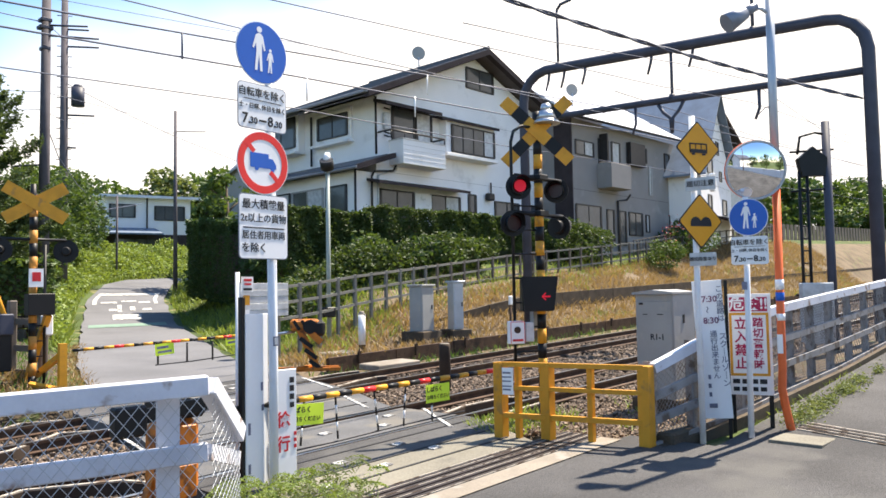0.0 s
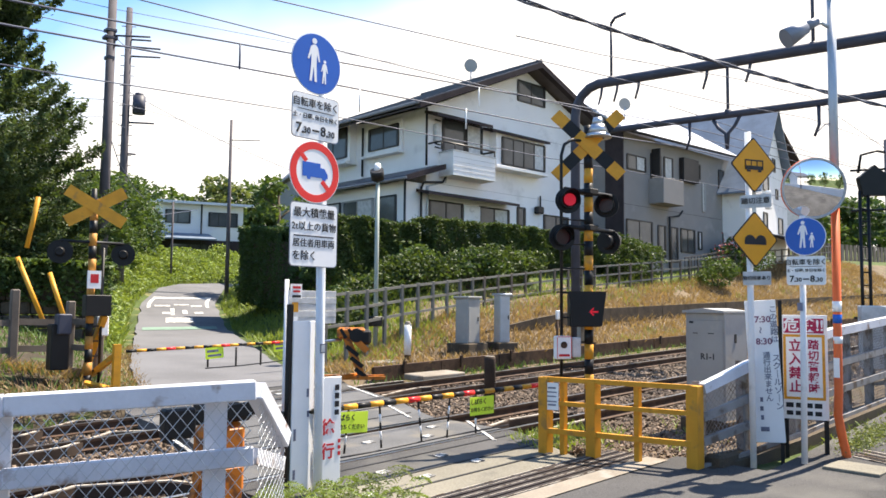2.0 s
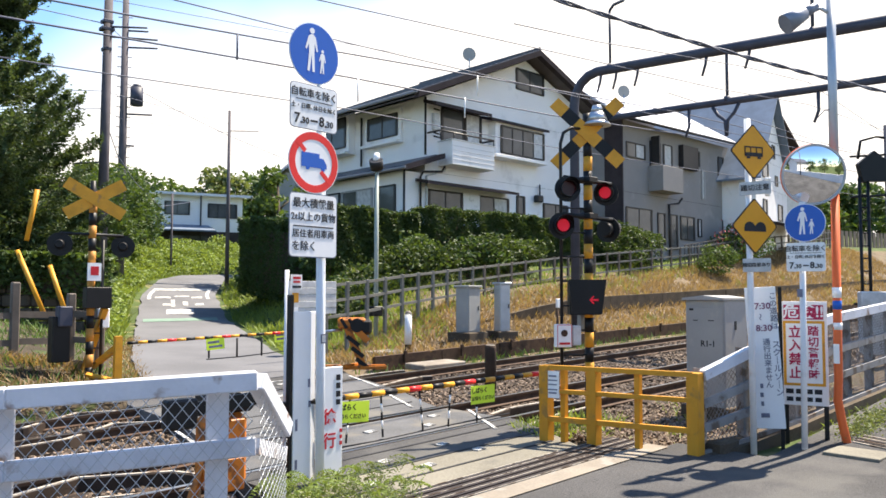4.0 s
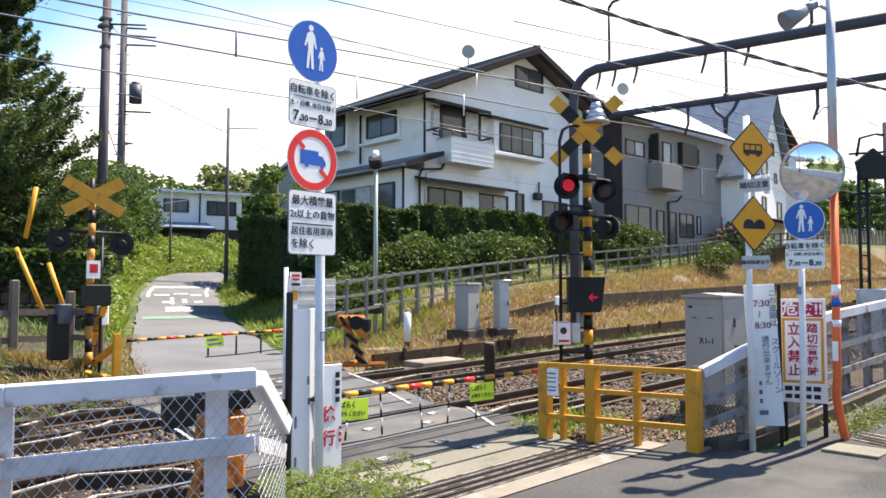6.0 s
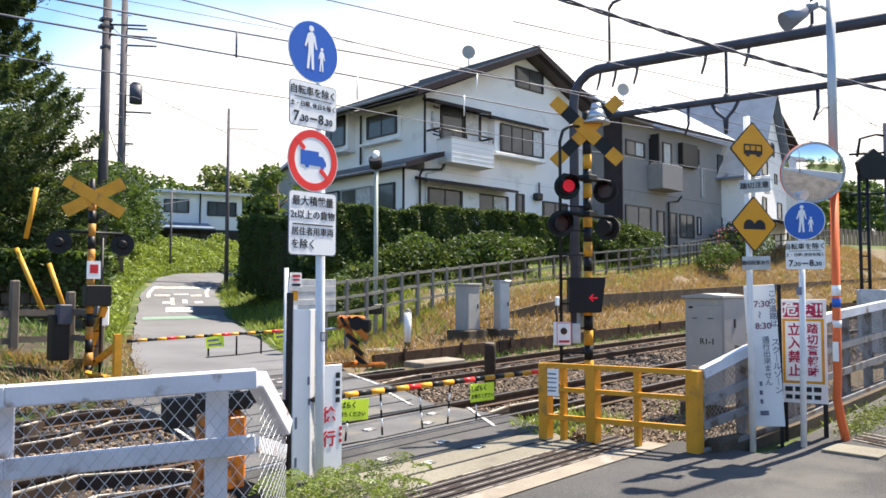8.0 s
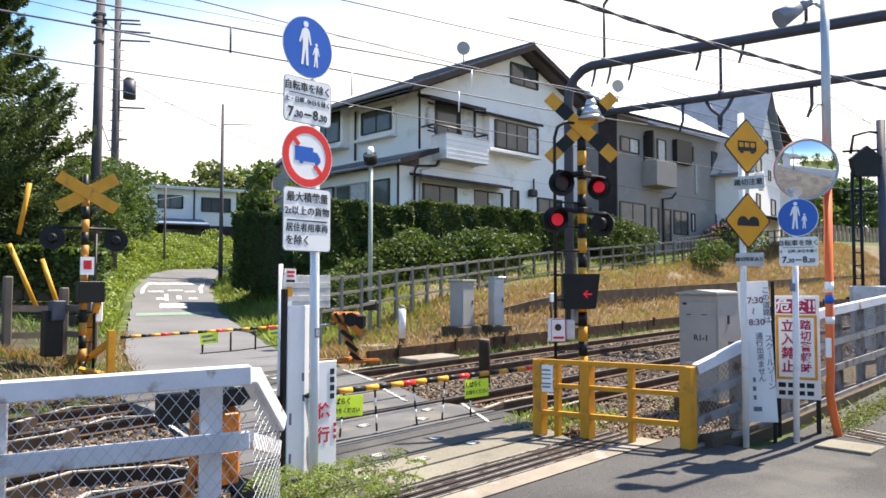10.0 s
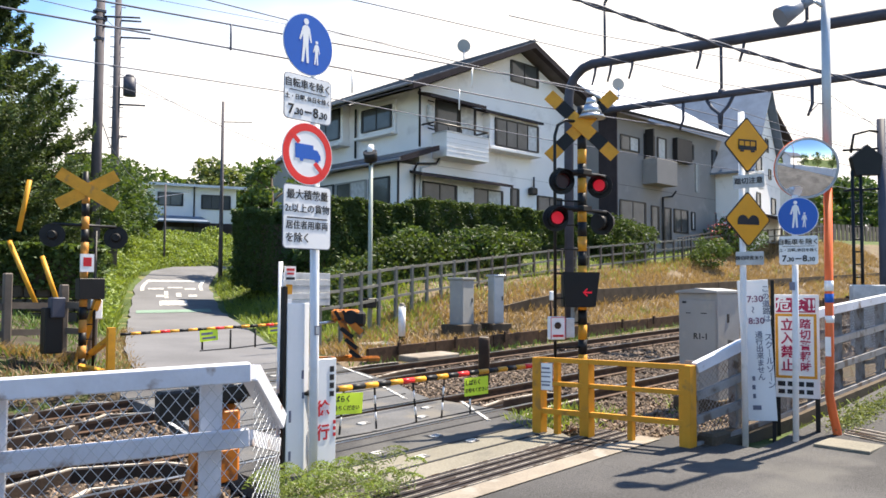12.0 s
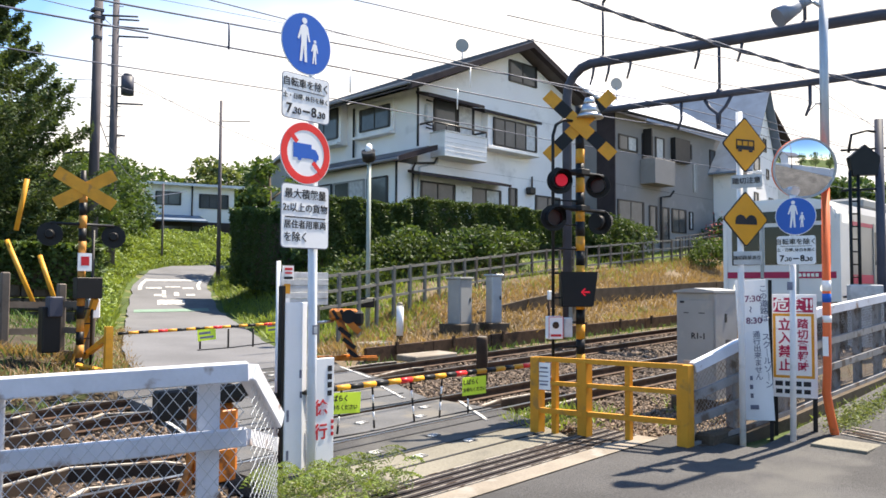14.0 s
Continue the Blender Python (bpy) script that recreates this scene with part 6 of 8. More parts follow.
def make_trackside_boxes():
    for x, y, w, d, h, m, label in ((16.1, 15.9, 0.6, 0.45, 1.3, CABINET_GREY, "grey trackside relay cabinet on a concrete plinth"), (17.35, 15.7, 0.36, 0.34, 1.4, GALV, "slim pale trackside cabinet on a concrete plinth")):
        g = 0.66
        top = thing("relay_cabinet", pose(x, y, g, 0, 0, 8 if w > 0.5 else -12), label, "cabinet", group="relay cabinets")
        bm = B()
        box(bm, (0, 0, 0.2 + h / 2), (w, d, h), bevel=0.02)
        part("body", bm, m, top)
        bm = B()
        box(bm, (0, -d / 2 - 0.008, 0.2 + h / 2), (w * 0.9, 0.012, h * 0.92), bevel=0.004)
        dd = part("door", bm, m, top)
        bm = B()
        box(bm, (w * 0.3, -d / 2 - 0.02, 0.25 + h / 2), (0.04, 0.02, 0.12))
        part("handle", bm, FRAME_DARK, dd)
        bm = B()
        box(bm, (0, 0, h + 0.23), (w + 0.08, d + 0.1, 0.06), bevel=0.01)
        part("lid", bm, m, top)
        bm = B()
        box(bm, (0.0, 0, 0.0), (w + 0.35, d + 0.35, 0.42), bevel=0.02)
        part("plinth", bm, CONCRETE_DARK, top)
    top = thing("marker_post", pose(13.8, 15.9, 0.62), "short white marker post on the bank", "marker post")
    bm = B()
    tube(bm, [(0, 0, 0), (0, 0, 0.82)], 0.1, 0.1, 10)
    part("post", bm, SIGN_WHITE, top)
    bm = B()
    tube(bm, [(0, 0, 0.8), (0, 0, 0.9)], 0.11, 0.05, 10)
    part("cap", bm, CONCRETE, top)
    bm = B()
    tube(bm, [(0, 0, -0.2), (0, 0, 0.22)], 0.09, 0.09, 10)
    part("foot", bm, STEEL_RUST, top)
    bm = B()
    tube(bm, [(0, 0, -0.3), (0, 0, 0.62), (0, 0, 0.68)], 0.11, 0.1, 12)
    solid("timber_stub", bm, SLEEPER, "short weathered timber stub between the tracks", "post", m=pose(10.78, 10.05, plane(10.78)))
    bm = B()
    tube(bm, [(0, 0, 0.665), (0, 0, 0.69)], 0.1, 0.085, 12)
    solid("stub_cap", bm, CONCRETE, "pale cap on the timber stub", "cap", m=pose(10.78, 10.05, plane(10.78)))
    for x, y, w, d in ((12.4, 13.3, 1.5, 0.6), (13.0, 16.0, 1.0, 0.4), (18.6, 15.4, 0.8, 0.4)):
        bm = B()
        box(bm, (0, 0, 0.06), (w, d, 0.14), bevel=0.02)
        solid("concrete_slab", bm, CONCRETE, "pale concrete slab lying on the ballast", "slab", m=pose(x, y, land(x, y) - 0.05 if y > 14.6 else plane(x) - 0.12, 2, 0, 6))
    # red and white marker on a stake
    top = thing("marker_stake", pose(19.0, 14.9, plane(19.0)), "small white marker on a dark stake", "marker post")
    bm = B()
    tube(bm, [(0, 0, -0.1), (0, 0, 1.0)], 0.04, 0.04, 8)
    part("stake", bm, STEEL_RUST, top)
    bm = B()
    box(bm, (0, -0.03, 1.1), (0.2, 0.08, 0.28), bevel=0.02)
    part("plate", bm, SIGN_WHITE, top)


def make_guard_timbers():
    rows = [((2.4, 10.75), (3.5, 10.85), (4.35, 11.5), (4.75, 11.2), 0.05), ((2.1, 12.05), (3.3, 12.15), (4.3, 12.9), (4.8, 12.6), 0.05), ((2.0, 6.95), (2.75, 7.65), (3.5, 7.3), (3.55, 7.2), 0.05), ((2.2, 8.35), (2.9, 8.6), (3.7, 8.1), (3.9, 7.6), 0.05),
            ((8.2, 7.75), (8.9, 7.95), (9.9, 7.9), (10.0, 7.7), 0.06), ((8.1, 6.85), (8.9, 7.05), (9.8, 7.1), (9.9, 7.0), 0.06), ((9.3, 11.45), (10.0, 11.7), (10.6, 11.8), (10.8, 11.7), 0.06), ((9.6, 12.9), (10.3, 13.0), (11.0, 12.95), (11.1, 12.9), 0.06)]
    for r in rows:
        top = thing("guard_timber", pose(0, 0, 0), "angled timber guard with worn white top edge", "guard timber", group="guard timbers")
        z = r[4]
        for p, q in zip(r[:4], r[1:4]):
            bm = B()
            beam(bm, (*p, plane(p[0]) - 0.1), (*q, plane(q[0]) - 0.1), 0.1, 0.14)
            t = part("timber", bm, SLEEPER, top)
            bm = B()
            beam(bm, (*p, plane(p[0]) - 0.026), (*q, plane(q[0]) - 0.026), 0.05, 0.016)
            part("white_edge", bm, WORN_EDGE, t)


def make_poles():
    def utility(x, y, z0, z1, r0, r1, label, lean=0.0):
        top = thing("utility_pole", pose(x, y, z0), label, "utility pole", group="utility poles")
        bm = B()
        tube(bm, [(0, 0, -0.5), (lean, 0, z1 - z0)], r0, r1, 14)
        part("pole", bm, POLE_CONCRETE, top)
        return top
    p = utility(11.1, 31.05, 1.8, 14.6, 0.22, 0.16, "tall grey concrete utility pole with fittings", 0.05)
    for z, w in ((10.6, 0.5), (10.9, 0.4), (9.8, 0.3)):
        bm = B()
        box(bm, (0.0, 0, z), (w, 0.4, 0.14), bevel=0.02)
        part("band", bm, PORTAL, p)
    bm = B()
    tube(bm, [(0.05, -0.1, 10.3), (1.5, -1.3, 10.2)], 0.04, 0.04, 6)
    tube(bm, [(0.05, -0.1, 10.7), (1.2, -1.0, 10.7)], 0.04, 0.04, 6)
    part("crossarm", bm, PORTAL, p)
    bm = B()
    tube(bm, [(-0.05, 0, 5.3), (-0.7, 0.5, 5.25), (-0.9, 0.7, 5.2)], 0.03, 0.05, 6)
    part("lamp_arm", bm, PORTAL, p)
    p = utility(15.5, 40.7, 1.5, 17.5, 0.24, 0.16, "tall concrete utility pole with transformer drum")
    bm = B()
    tube(bm, [(0.5, -0.46, 10.3), (0.5, -0.46, 11.25)], 0.32, 0.32, 16)
    tube(bm, [(0.5, -0.46, 11.25), (0.5, -0.46, 11.4)], 0.27, 0.2, 16)
    part("transformer", bm, PORTAL, p)
    for z, l in ((9.85, 1.5), (14.3, 1.2), (13.4, 1.7), (8.2, 0.6)):
        bm = B()
        tube(bm, [(0, 0, z), (l * 0.74, -l * 0.67, z - 0.05)], 0.05, 0.05, 6)
        part("crossarm", bm, PORTAL, p)
    for z in frange(6.5, 15.0, 16):
        bm = B()
        tube(bm, [(-0.3, 0.2, z), (0.3, -0.2, z)], 0.025, 0.025, 5)
        part("step_bolt", bm, PORTAL, p)
    p = utility(21.95, 41.4, 2.2, 12.7, 0.13, 0.08, "slim dark utility pole beside the lane")
    bm = B()
    tube(bm, [(0, 0, 9.3), (1.3, -1.1, 9.3)], 0.03, 0.03, 6)
    part("crossarm", bm, PORTAL, p)
    p = utility(20.9, 46.6, 3.0, 8.2, 0.07, 0.06, "thin pale pole beside the lane")
    top = thing("lamp_post", pose(13.9, 17.42, 0.72), "slim grey-green lamp post with dark lamp head", "lamp post")
    bm = B()
    tube(bm, [(0, 0, -0.4), (0, 0, 5.0)], 0.068, 0.058, 12)
    part("pole", bm, POLE_GREEN, top)
    bm = B()
    tube(bm, [(0, 0, 4.85), (-0.12, -0.1, 5.08)], 0.19, 0.2, 14)
    part("lamp_head", bm, BLACK, top)
    bm = B()
    tube(bm, [(-0.05, -0.02, 5.05), (0.0, 0.0, 5.3)], 0.12, 0.08, 12)
    part("sensor", bm, SIGN_WHITE, top)
    bm = B()
    box(bm, (-0.1, -0.1, 0.76), (0.42, 0.18, 0.28), bevel=0.02)
    part("control_box", bm, BLACK, top)


def make_line_signal():
    top = thing("line_signal_post", pose(18.66, 5.72, plane(18.5)), "dark lattice signal post seen from behind", "signal post")
    for d in (-0.09, 0.09):
        bm = B()
        tube(bm, [(d * 0.69 - 0.22, -d * 0.72 + 0.22, 0), (d * 0.69 - 0.22, -d * 0.72 + 0.22, 4.0)], 0.035, 0.035, 6)
        part("ladder_rail", bm, BLACK, top)
    for k in range(12):
        bm = B()
        z = 0.8 + 0.28 * k
        tube(bm, [(-0.282, 0.285, z), (-0.158, 0.155, z)], 0.018, 0.018, 5)
        part("rung", bm, BLACK, top)
    bm = B()
    tube(bm, [(0.18, -0.18, -0.2), (0.18, -0.18, 5.15)], 0.10, 0.09, 12)
    part("pole", bm, PORTAL, top)
    bm = B()
    prism(bm, [(-0.33, 4.3), (0.0, 4.58), (0.33, 4.3), (0.25, 3.9), (-0.25, 3.9)], 0.2, pose(-0.1, 0.02, 0.0, 0, 0, -50))
    part("signal_head", bm, BLACK, top)
    bm = B()
    tube(bm, [(-0.3, 0.3, 4.4), (-0.25, 0.25, 4.8), (0.0, 0.0, 4.9), (0.18, -0.18, 4.85)], 0.03, 0.03, 6)
    part("hoop", bm, BLACK, top)
    for z in (4.45, 3.55, 1.2):
        bm = B()
        tube(bm, [(-0.42, 0.42, z), (0.3, -0.3, z + 0.06)], 0.025, 0.025, 6)
        part("bracket", bm, BLACK, top)
    bm = B()
    box(bm, (0, 0, 0.85), (0.62, 0.5, 1.3), pose(0, 0, 0, 0, 0, -64), bevel=0.02)
    solid("relay_box", bm, CURTAIN, "pale lineside box behind the fence", "cabinet", m=pose(17.75, 5.55, plane(17.6)))
    bm = B()
    box(bm, (0, 0, 0.85), (0.75, 0.5, 0.06), pose(0, 0, 0, 0, 0, -50), bevel=0.01)
    box(bm, (0, 0, 0.4), (0.6, 0.4, 0.85), pose(0, 0, 0, 0, 0, -50))
    solid("white_topped_box", bm, SIGN_WHITE, "low box with white lid behind the fence", "cabinet", m=pose(12.4, 5.1, plane(12.4) + 0.25))
    bm = B()
    tube(bm, [(0, 0, -0.3), (0, 0, 6.4)], 0.13, 0.1, 12)
    solid("lineside_pole", bm, PORTAL, "dark lineside pole beside the portal", "pole", m=pose(24.5, 5.3, plane(24.5)))


def make_brown_fence():
    top = thing("timber_fence", pose(0, 0, 0), "weathered brown timber post-and-rail fence", "fence")
    pts = [(3.3, 17.3), (4.58, 17.5), (5.7, 17.6), (6.1, 17.0)]
    for x, y in pts:
        g = land(x, y) - 0.1
        bm = B()
        box(bm, (x, y, g + 0.75), (0.16, 0.16, 1.7), bevel=0.02)
        part("post", bm, BROWN_FENCE, top)
    for a, b in zip(pts, pts[1:]):
        for h in (0.35, 0.85, 1.4):
            bm = B()
            beam(bm, (*a, 0.15 + h), (*b, 0.12 + h), 0.05, 0.13)
            part("rail", bm, BROWN_FENCE, top)
    for a, b in (((6.08, 23.2, 3.14), (6.64, 22.6, 1.4)), ((6.72, 22.55, 2.73), (7.07, 22.2, 1.4)), ((6.44, 22.84, 4.8), (6.25, 23.0, 3.4))):
        bm = B()
        tube(bm, [a, b], 0.065, 0.065, 8)
        ob = solid("guy_wire_cover", bm, STRIPE_YELLOW, "yellow guy wire cover leaning from the bank", "guy wire cover", group="guy wire covers")
    # rough stone retaining wall under the ivy
    top = thing("stone_wall", pose(0, 0, 0), "dark rough stone retaining wall under ivy", "wall", kind="structure")
    a, b = Vector((4.6, 28.8, 0.7)), Vector((9.0, 25.0, 0.7))
    rnd = random.Random(5)
    n = (b - a).normalized().cross(Vector((0, 0, 1)))
    for row in range(6):
        u = -0.1 * (row % 2)
        while u < 5.8:
            w = rnd.uniform(0.35, 0.6)
            p = a + (b - a).normalized() * (u + w / 2) + Vector((0, 0, 0.2 + 0.42 * row))
            bm = B()
            box(bm, (0, 0, 0), (w - 0.03, 0.4 + rnd.uniform(0, 0.1), 0.39), Matrix.Translation(p) @ pose(0, 0, 0, 0, rnd.uniform(-3, 3), -41), bevel=0.05)
            part("stone", bm, CONCRETE_DARK, top)
            u += w


def make_wires():
    def wire(name, pts, r, label):
        bm = B()
        tube(bm, pts, r, r, 5)
        solid(name, bm, WIRE, label, "wire")
    far = 11.75
    wire("messenger_wire", [(-60, far, 2.9), (3.26, far, 5.8), (8.6, far, 6.08), (14.7, far, 6.33), (21, far, 6.75), (60, far, 8.0), (300, far, 14.0)], 0.016, "dark overhead messenger wire above the far track")
    wire("feeder_wire", [(-60, far, 2.5), (4.42, far, 6.23), (8.6, far, 6.53), (12.4, far, 6.81), (21, far, 7.4), (60, far, 9.0)], 0.016, "dark overhead feeder wire above the far track")
    wire("contact_wire", [(-60, far, 3.4), (3.65, far, 5.24), (8.6, far, 5.47), (14.7, far, 5.55), (21, far, 5.75), (60, far, 7.0), (300, far, 14.0)], 0.010, "thin contact wire above the far track")
    near = 8.05
    wire("messenger_wire", [(-40, near, 2.2), (6.18, near, 5.75), (10.7, near, 6.1), (16, near, 6.5), (21, near, 7.0), (60, near, 8.3)], 0.009, "thin messenger wire above the near track")
    wire("contact_wire", [(-40, near, 4.2), (6.0, near, 5.25), (21, near, 5.75), (60, near, 7.0), (300, near, 14.5)], 0.008, "thin contact wire above the near track")
    wire("feeder_wire", [(9.2, near, 6.3), (11.5, near, 6.53), (17.2, near, 7.25), (21, near, 7.6), (28, near, 7.0), (60, near, 7.5)], 0.009, "thin feeder wire running to the portal")
    wire("overhead_wire", [(21, 12.2, 8.1), (30, 11.0, 7.6), (60, 10.5, 8.2)], 0.012, "overhead wire leaving the portal")
    wire("overhead_wire", [(-20, 30, 12.0), (11.1, 31.0, 12.6), (15.5, 40.6, 15.2)], 0.02, "overhead wire between utility poles")
    wire("overhead_wire", [(-20, 33, 13.2), (11.1, 31.0, 13.6), (40, 29.5, 15.2)], 0.014, "overhead wire above the lane")
    wire("overhead_wire", [(0, 33, 8.6), (11.0, 31.0, 9.9), (21.95, 41.4, 11.9)], 0.014, "overhead wire to the slim pole")
    wire("overhead_wire", [(0, 33, 7.6), (11.0, 31.0, 9.2), (15.5, 40.6, 11.0), (21.95, 41.4, 11.4)], 0.014, "overhead wire between poles")
    wire("service_cable", [(15.5, 40.6, 13.0), (18.5, 41.0, 12.1), (21.95, 41.4, 11.2), (27, 42, 10.2)], 0.02, "service cable to a house")
    wire("service_cable", [(11.1, 31.0, 8.8), (12.0, 32.0, 7.6), (13.5, 34, 6.9), (19, 44, 7.0), (27, 56, 9.0)], 0.02, "sagging service cable along the lane")
    # twisted cable
    a, b, c = Vector((7.5, 8.8, 7.25)), Vector((15.2, 7.5, 7.05)), Vector((21.0, 5.3, 6.6))
    core = []
    for k in range(61):
        u = k / 60
        core.append((1 - u) ** 2 * a + 2 * u * (1 - u) * (2 * b - (a + c) / 2) + u * u * c)
    for ph in (0, math.pi):
        bm = B()
        tube(bm, [p + Vector((0, math.cos(k * 0.9 + ph), math.sin(k * 0.9 + ph))) * 0.025 for k, p in enumerate(core)], 0.023, 0.023, 6)
        solid("twisted_cable", bm, WIRE, "thick twisted feeder cable sagging to the portal", "cable")
    for x, z in ((6.35, 6.38), (12.2, 6.8), (8.9, 6.1), (11.8, 6.25)):
        bm = B()
        tube(bm, [(x, far, z), (x, far, z - 0.45)], 0.018, 0.018, 6)
        solid("wire_dropper", bm, SIGN_WHITE if x > 8 else WIRE, "short dropper hanging between overhead wires", "dropper")


# ---- train ----
def make_train():
    car = thing("train", pose(20, 8.05, 0), "white and stainless commuter train with crimson band", "train")
    half, roof = 1.40, 3.55
    prof = [(-half, 1.0), (half, 1.0), (half, 2.9), (half - 0.08, 3.2), (half - 0.35, 3.45), (0.6, roof), (-0.6, roof), (-half + 0.35, 3.45), (-half + 0.08, 3.2), (-half, 2.9)]

    def hull(x0, x1):
        bm = B()
        a = [bm.verts.new((x0, y, z)) for y, z in prof]
        b = [bm.verts.new((x1, y, z)) for y, z in prof]
        bm.faces.new(a)
        bm.faces.new(b[::-1])
        for i in range(len(prof)):
            j = (i + 1) % len(prof)
            bm.faces.new((a[j], a[i], b[i], b[j]))
        return bm
    part("cab_shell", hull(0.06, 0.9), TRAIN_WHITE, car, "white moulded cab end")
    for n, x0 in enumerate((0.9, 20.6)):
        b = part("car_body", hull(x0, x0 + (19.2 if n == 0 else 19.5)), TRAIN_STEEL, car)
        for s in (-1, 1):
            for z, h, m, nm in ((1.55, 0.22, TRAIN_RED, "crimson_band"), (2.92, 0.1, TRAIN_RED, "thin_band")):
                bm = B()
                box(bm, (x0 + 9.6, s * (half + 0.006), z), (19.1, 0.008, h))
                part(nm, bm, m, b)
            for k in range(4):
                xd = x0 + 2.2 + 4.8 * k
                bm = B()
                box(bm, (xd, s * (half + 0.012), 2.05), (1.3, 0.02, 1.9), bevel=0.02)
                d = part("door", bm, TRAIN_STEEL, b)
                for q in (-0.32, 0.32):
                    bm = B()
                    box(bm, (xd + q, s * (half + 0.024), 2.35), (0.46, 0.01, 0.85), bevel=0.01)
                    part("door_window", bm, TRAIN_GLASS, d)
                bm = B()
                box(bm, (xd + 2.4, s * (half + 0.012), 2.35), (2.4, 0.014, 0.9), bevel=0.01)
                part("side_window", bm, TRAIN_GLASS, b)
        for k in range(3):
            bm = B()
            box(bm, (x0 + 4 + 5.5 * k, 0, roof + 0.12), (2.8, 1.7, 0.28), bevel=0.06)
            part("roof_unit", bm, CABINET_GREY, b)
        bm = B()
        box(bm, (x0 + 9.6, 0, 0.65), (18.5, 2.2, 0.7))
        part("underframe", bm, BLACK, b)
        for xb in (x0 + 2.5, x0 + 16.5):
            for dx in (-1.05, 1.05):
                bm = B()
                tube(bm, [(xb + dx, -0.75, 0.43), (xb + dx, 0.75, 0.43)], 0.43, 0.43, 20)
                part("wheel", bm, STEEL_RUST, b)
    # front end
    f = Matrix.Translation((0.06, 0, 0)) @ pose(0, 0, 0, 0, 0, -90)

    def front(name, pts, m, d0, d1, parent=car, label=""):
        bm = B()
        prism(bm, pts, d1 - d0, f @ Matrix.Translation((0, d0, 0)))
        return part(name, bm, m, parent, label)
    front("front_panel", [(-1.36, 1.0), (1.36, 1.0), (1.36, 2.95), (1.25, 3.3), (0.6, 3.46), (-0.6, 3.46), (-1.25, 3.3), (-1.36, 2.95)], TRAIN_WHITE, -0.05, 0.0)
    front("number_glass", [(-1.22, 2.95), (1.22, 2.95), (1.12, 3.24), (-1.12, 3.24)], TRAIN_GLASS, -0.062, -0.05)
    for x0, x1 in ((-1.22, -0.5), (-0.36, 0.36), (0.5, 1.22)):
        front("windscreen", [(x0, 1.9), (x1, 1.9), (x1, 2.85), (x0, 2.85)], TRAIN_GLASS, -0.066, -0.05)
    for x in (-0.43, 0.43):
        front("door_pillar", [(x - 0.04, 1.05), (x + 0.04, 1.05), (x + 0.04, 2.9), (x - 0.04, 2.9)], TRAIN_STEEL, -0.07, -0.05)
    front("crimson_band", [(-1.36, 1.56), (1.36, 1.56), (1.36, 1.72), (-1.36, 1.72)], TRAIN_RED, -0.06, -0.05)
    bars(car, [(0.5 + 0.1 * k, 1.64, 0.07, 0.08) for k in range(5)], SILVER, f @ Matrix.Translation((0, -0.062, 0)), "number_bar")
    for x in (-1.08, 1.08):
        bm = B()
        disc(bm, 0.11, -0.07, -0.05, c=(x, 1.32), seg=18)
        bm.transform(f)
        part("headlight", bm, glow("headlight_glow", (0.9, 0.84, 0.68), 0.5), car)
    for x in (-1.4, 1.4):
        bm = B()
        beam(bm, (0.05, x, 1.0), (0.05, x, 3.1), 0.14, 0.1, up=(0, 1, 0))
        part("corner_post", bm, TRAIN_WHITE, car)
    bm = B()
    box(bm, (0.25, 0, 0.75), (0.5, 2.3, 0.55), bevel=0.05)
    part("skirt", bm, CABINET_GREY, car)
    bm = B()
    box(bm, (-0.12, 0, 0.85), (0.35, 0.3, 0.3), bevel=0.04)
    part("coupler", bm, BLACK, car)
    return car


# ---- plants ----
def leaf_mesh(name, centres, sizes, material, seed=0, thin=0.55):
    """Many small four-cornered leaves, folded along the middle, at the given points."""
    rng = np.random.default_rng(seed)
    c = np.asarray(centres, float)
    n = len(c)
    s = np.asarray(sizes, float).reshape(-1, 1) * rng.uniform(0.65, 1.35, (n, 1))
    d = rng.normal(size=(n, 3))
    d[:, 2] *= 0.6
    d /= np.linalg.norm(d, axis=1, keepdims=True)
    u = rng.normal(size=(n, 3))
    u -= d * (u * d).sum(1, keepdims=True)
    u /= np.linalg.norm(u, axis=1, keepdims=True)
    w = np.cross(d, u)
    v = np.stack([c - d * s, c + u * s * thin + w * s * 0.15, c + d * s, c - u * s * thin + w * s * 0.15], 1).reshape(-1, 3)
    i = np.arange(n) * 4
    faces = np.stack([np.stack([i, i + 1, i + 2], 1), np.stack([i, i + 2, i + 3], 1)], 1).reshape(-1, 3)
    me = bpy.data.meshes.new(name)
    me.from_pydata(v.tolist(), [], faces.tolist())
    me.materials.append(material)
    return me


def blob_points(blobs, per, seed, shell=0.55):
    """Points in lumpy ellipsoids, denser near the skin; blobs are (x, y, z, rx, ry, rz)."""
    rng = np.random.default_rng(seed)
    out = []
    for b in blobs:
        c, r = np.array(b[:3]), np.array(b[3:6])
        n = int(per * (r[0] * r[1] + r[1] * r[2] + r[0] * r[2]))
        p = rng.normal(size=(n, 3))
        p /= np.linalg.norm(p, axis=1, keepdims=True)
        lump = 1 + 0.16 * np.sin(p[:, 0] * 7 + c[0] * 3) * np.cos(p[:, 1] * 6 + c[1]) + 0.10 * np.sin(p[:, 2] * 9 + c[2])
        rad = (shell + (1 - shell) * rng.random(n) ** 0.6) * lump
        out.append(c + p * r * rad[:, None])
    return np.concatenate(out)


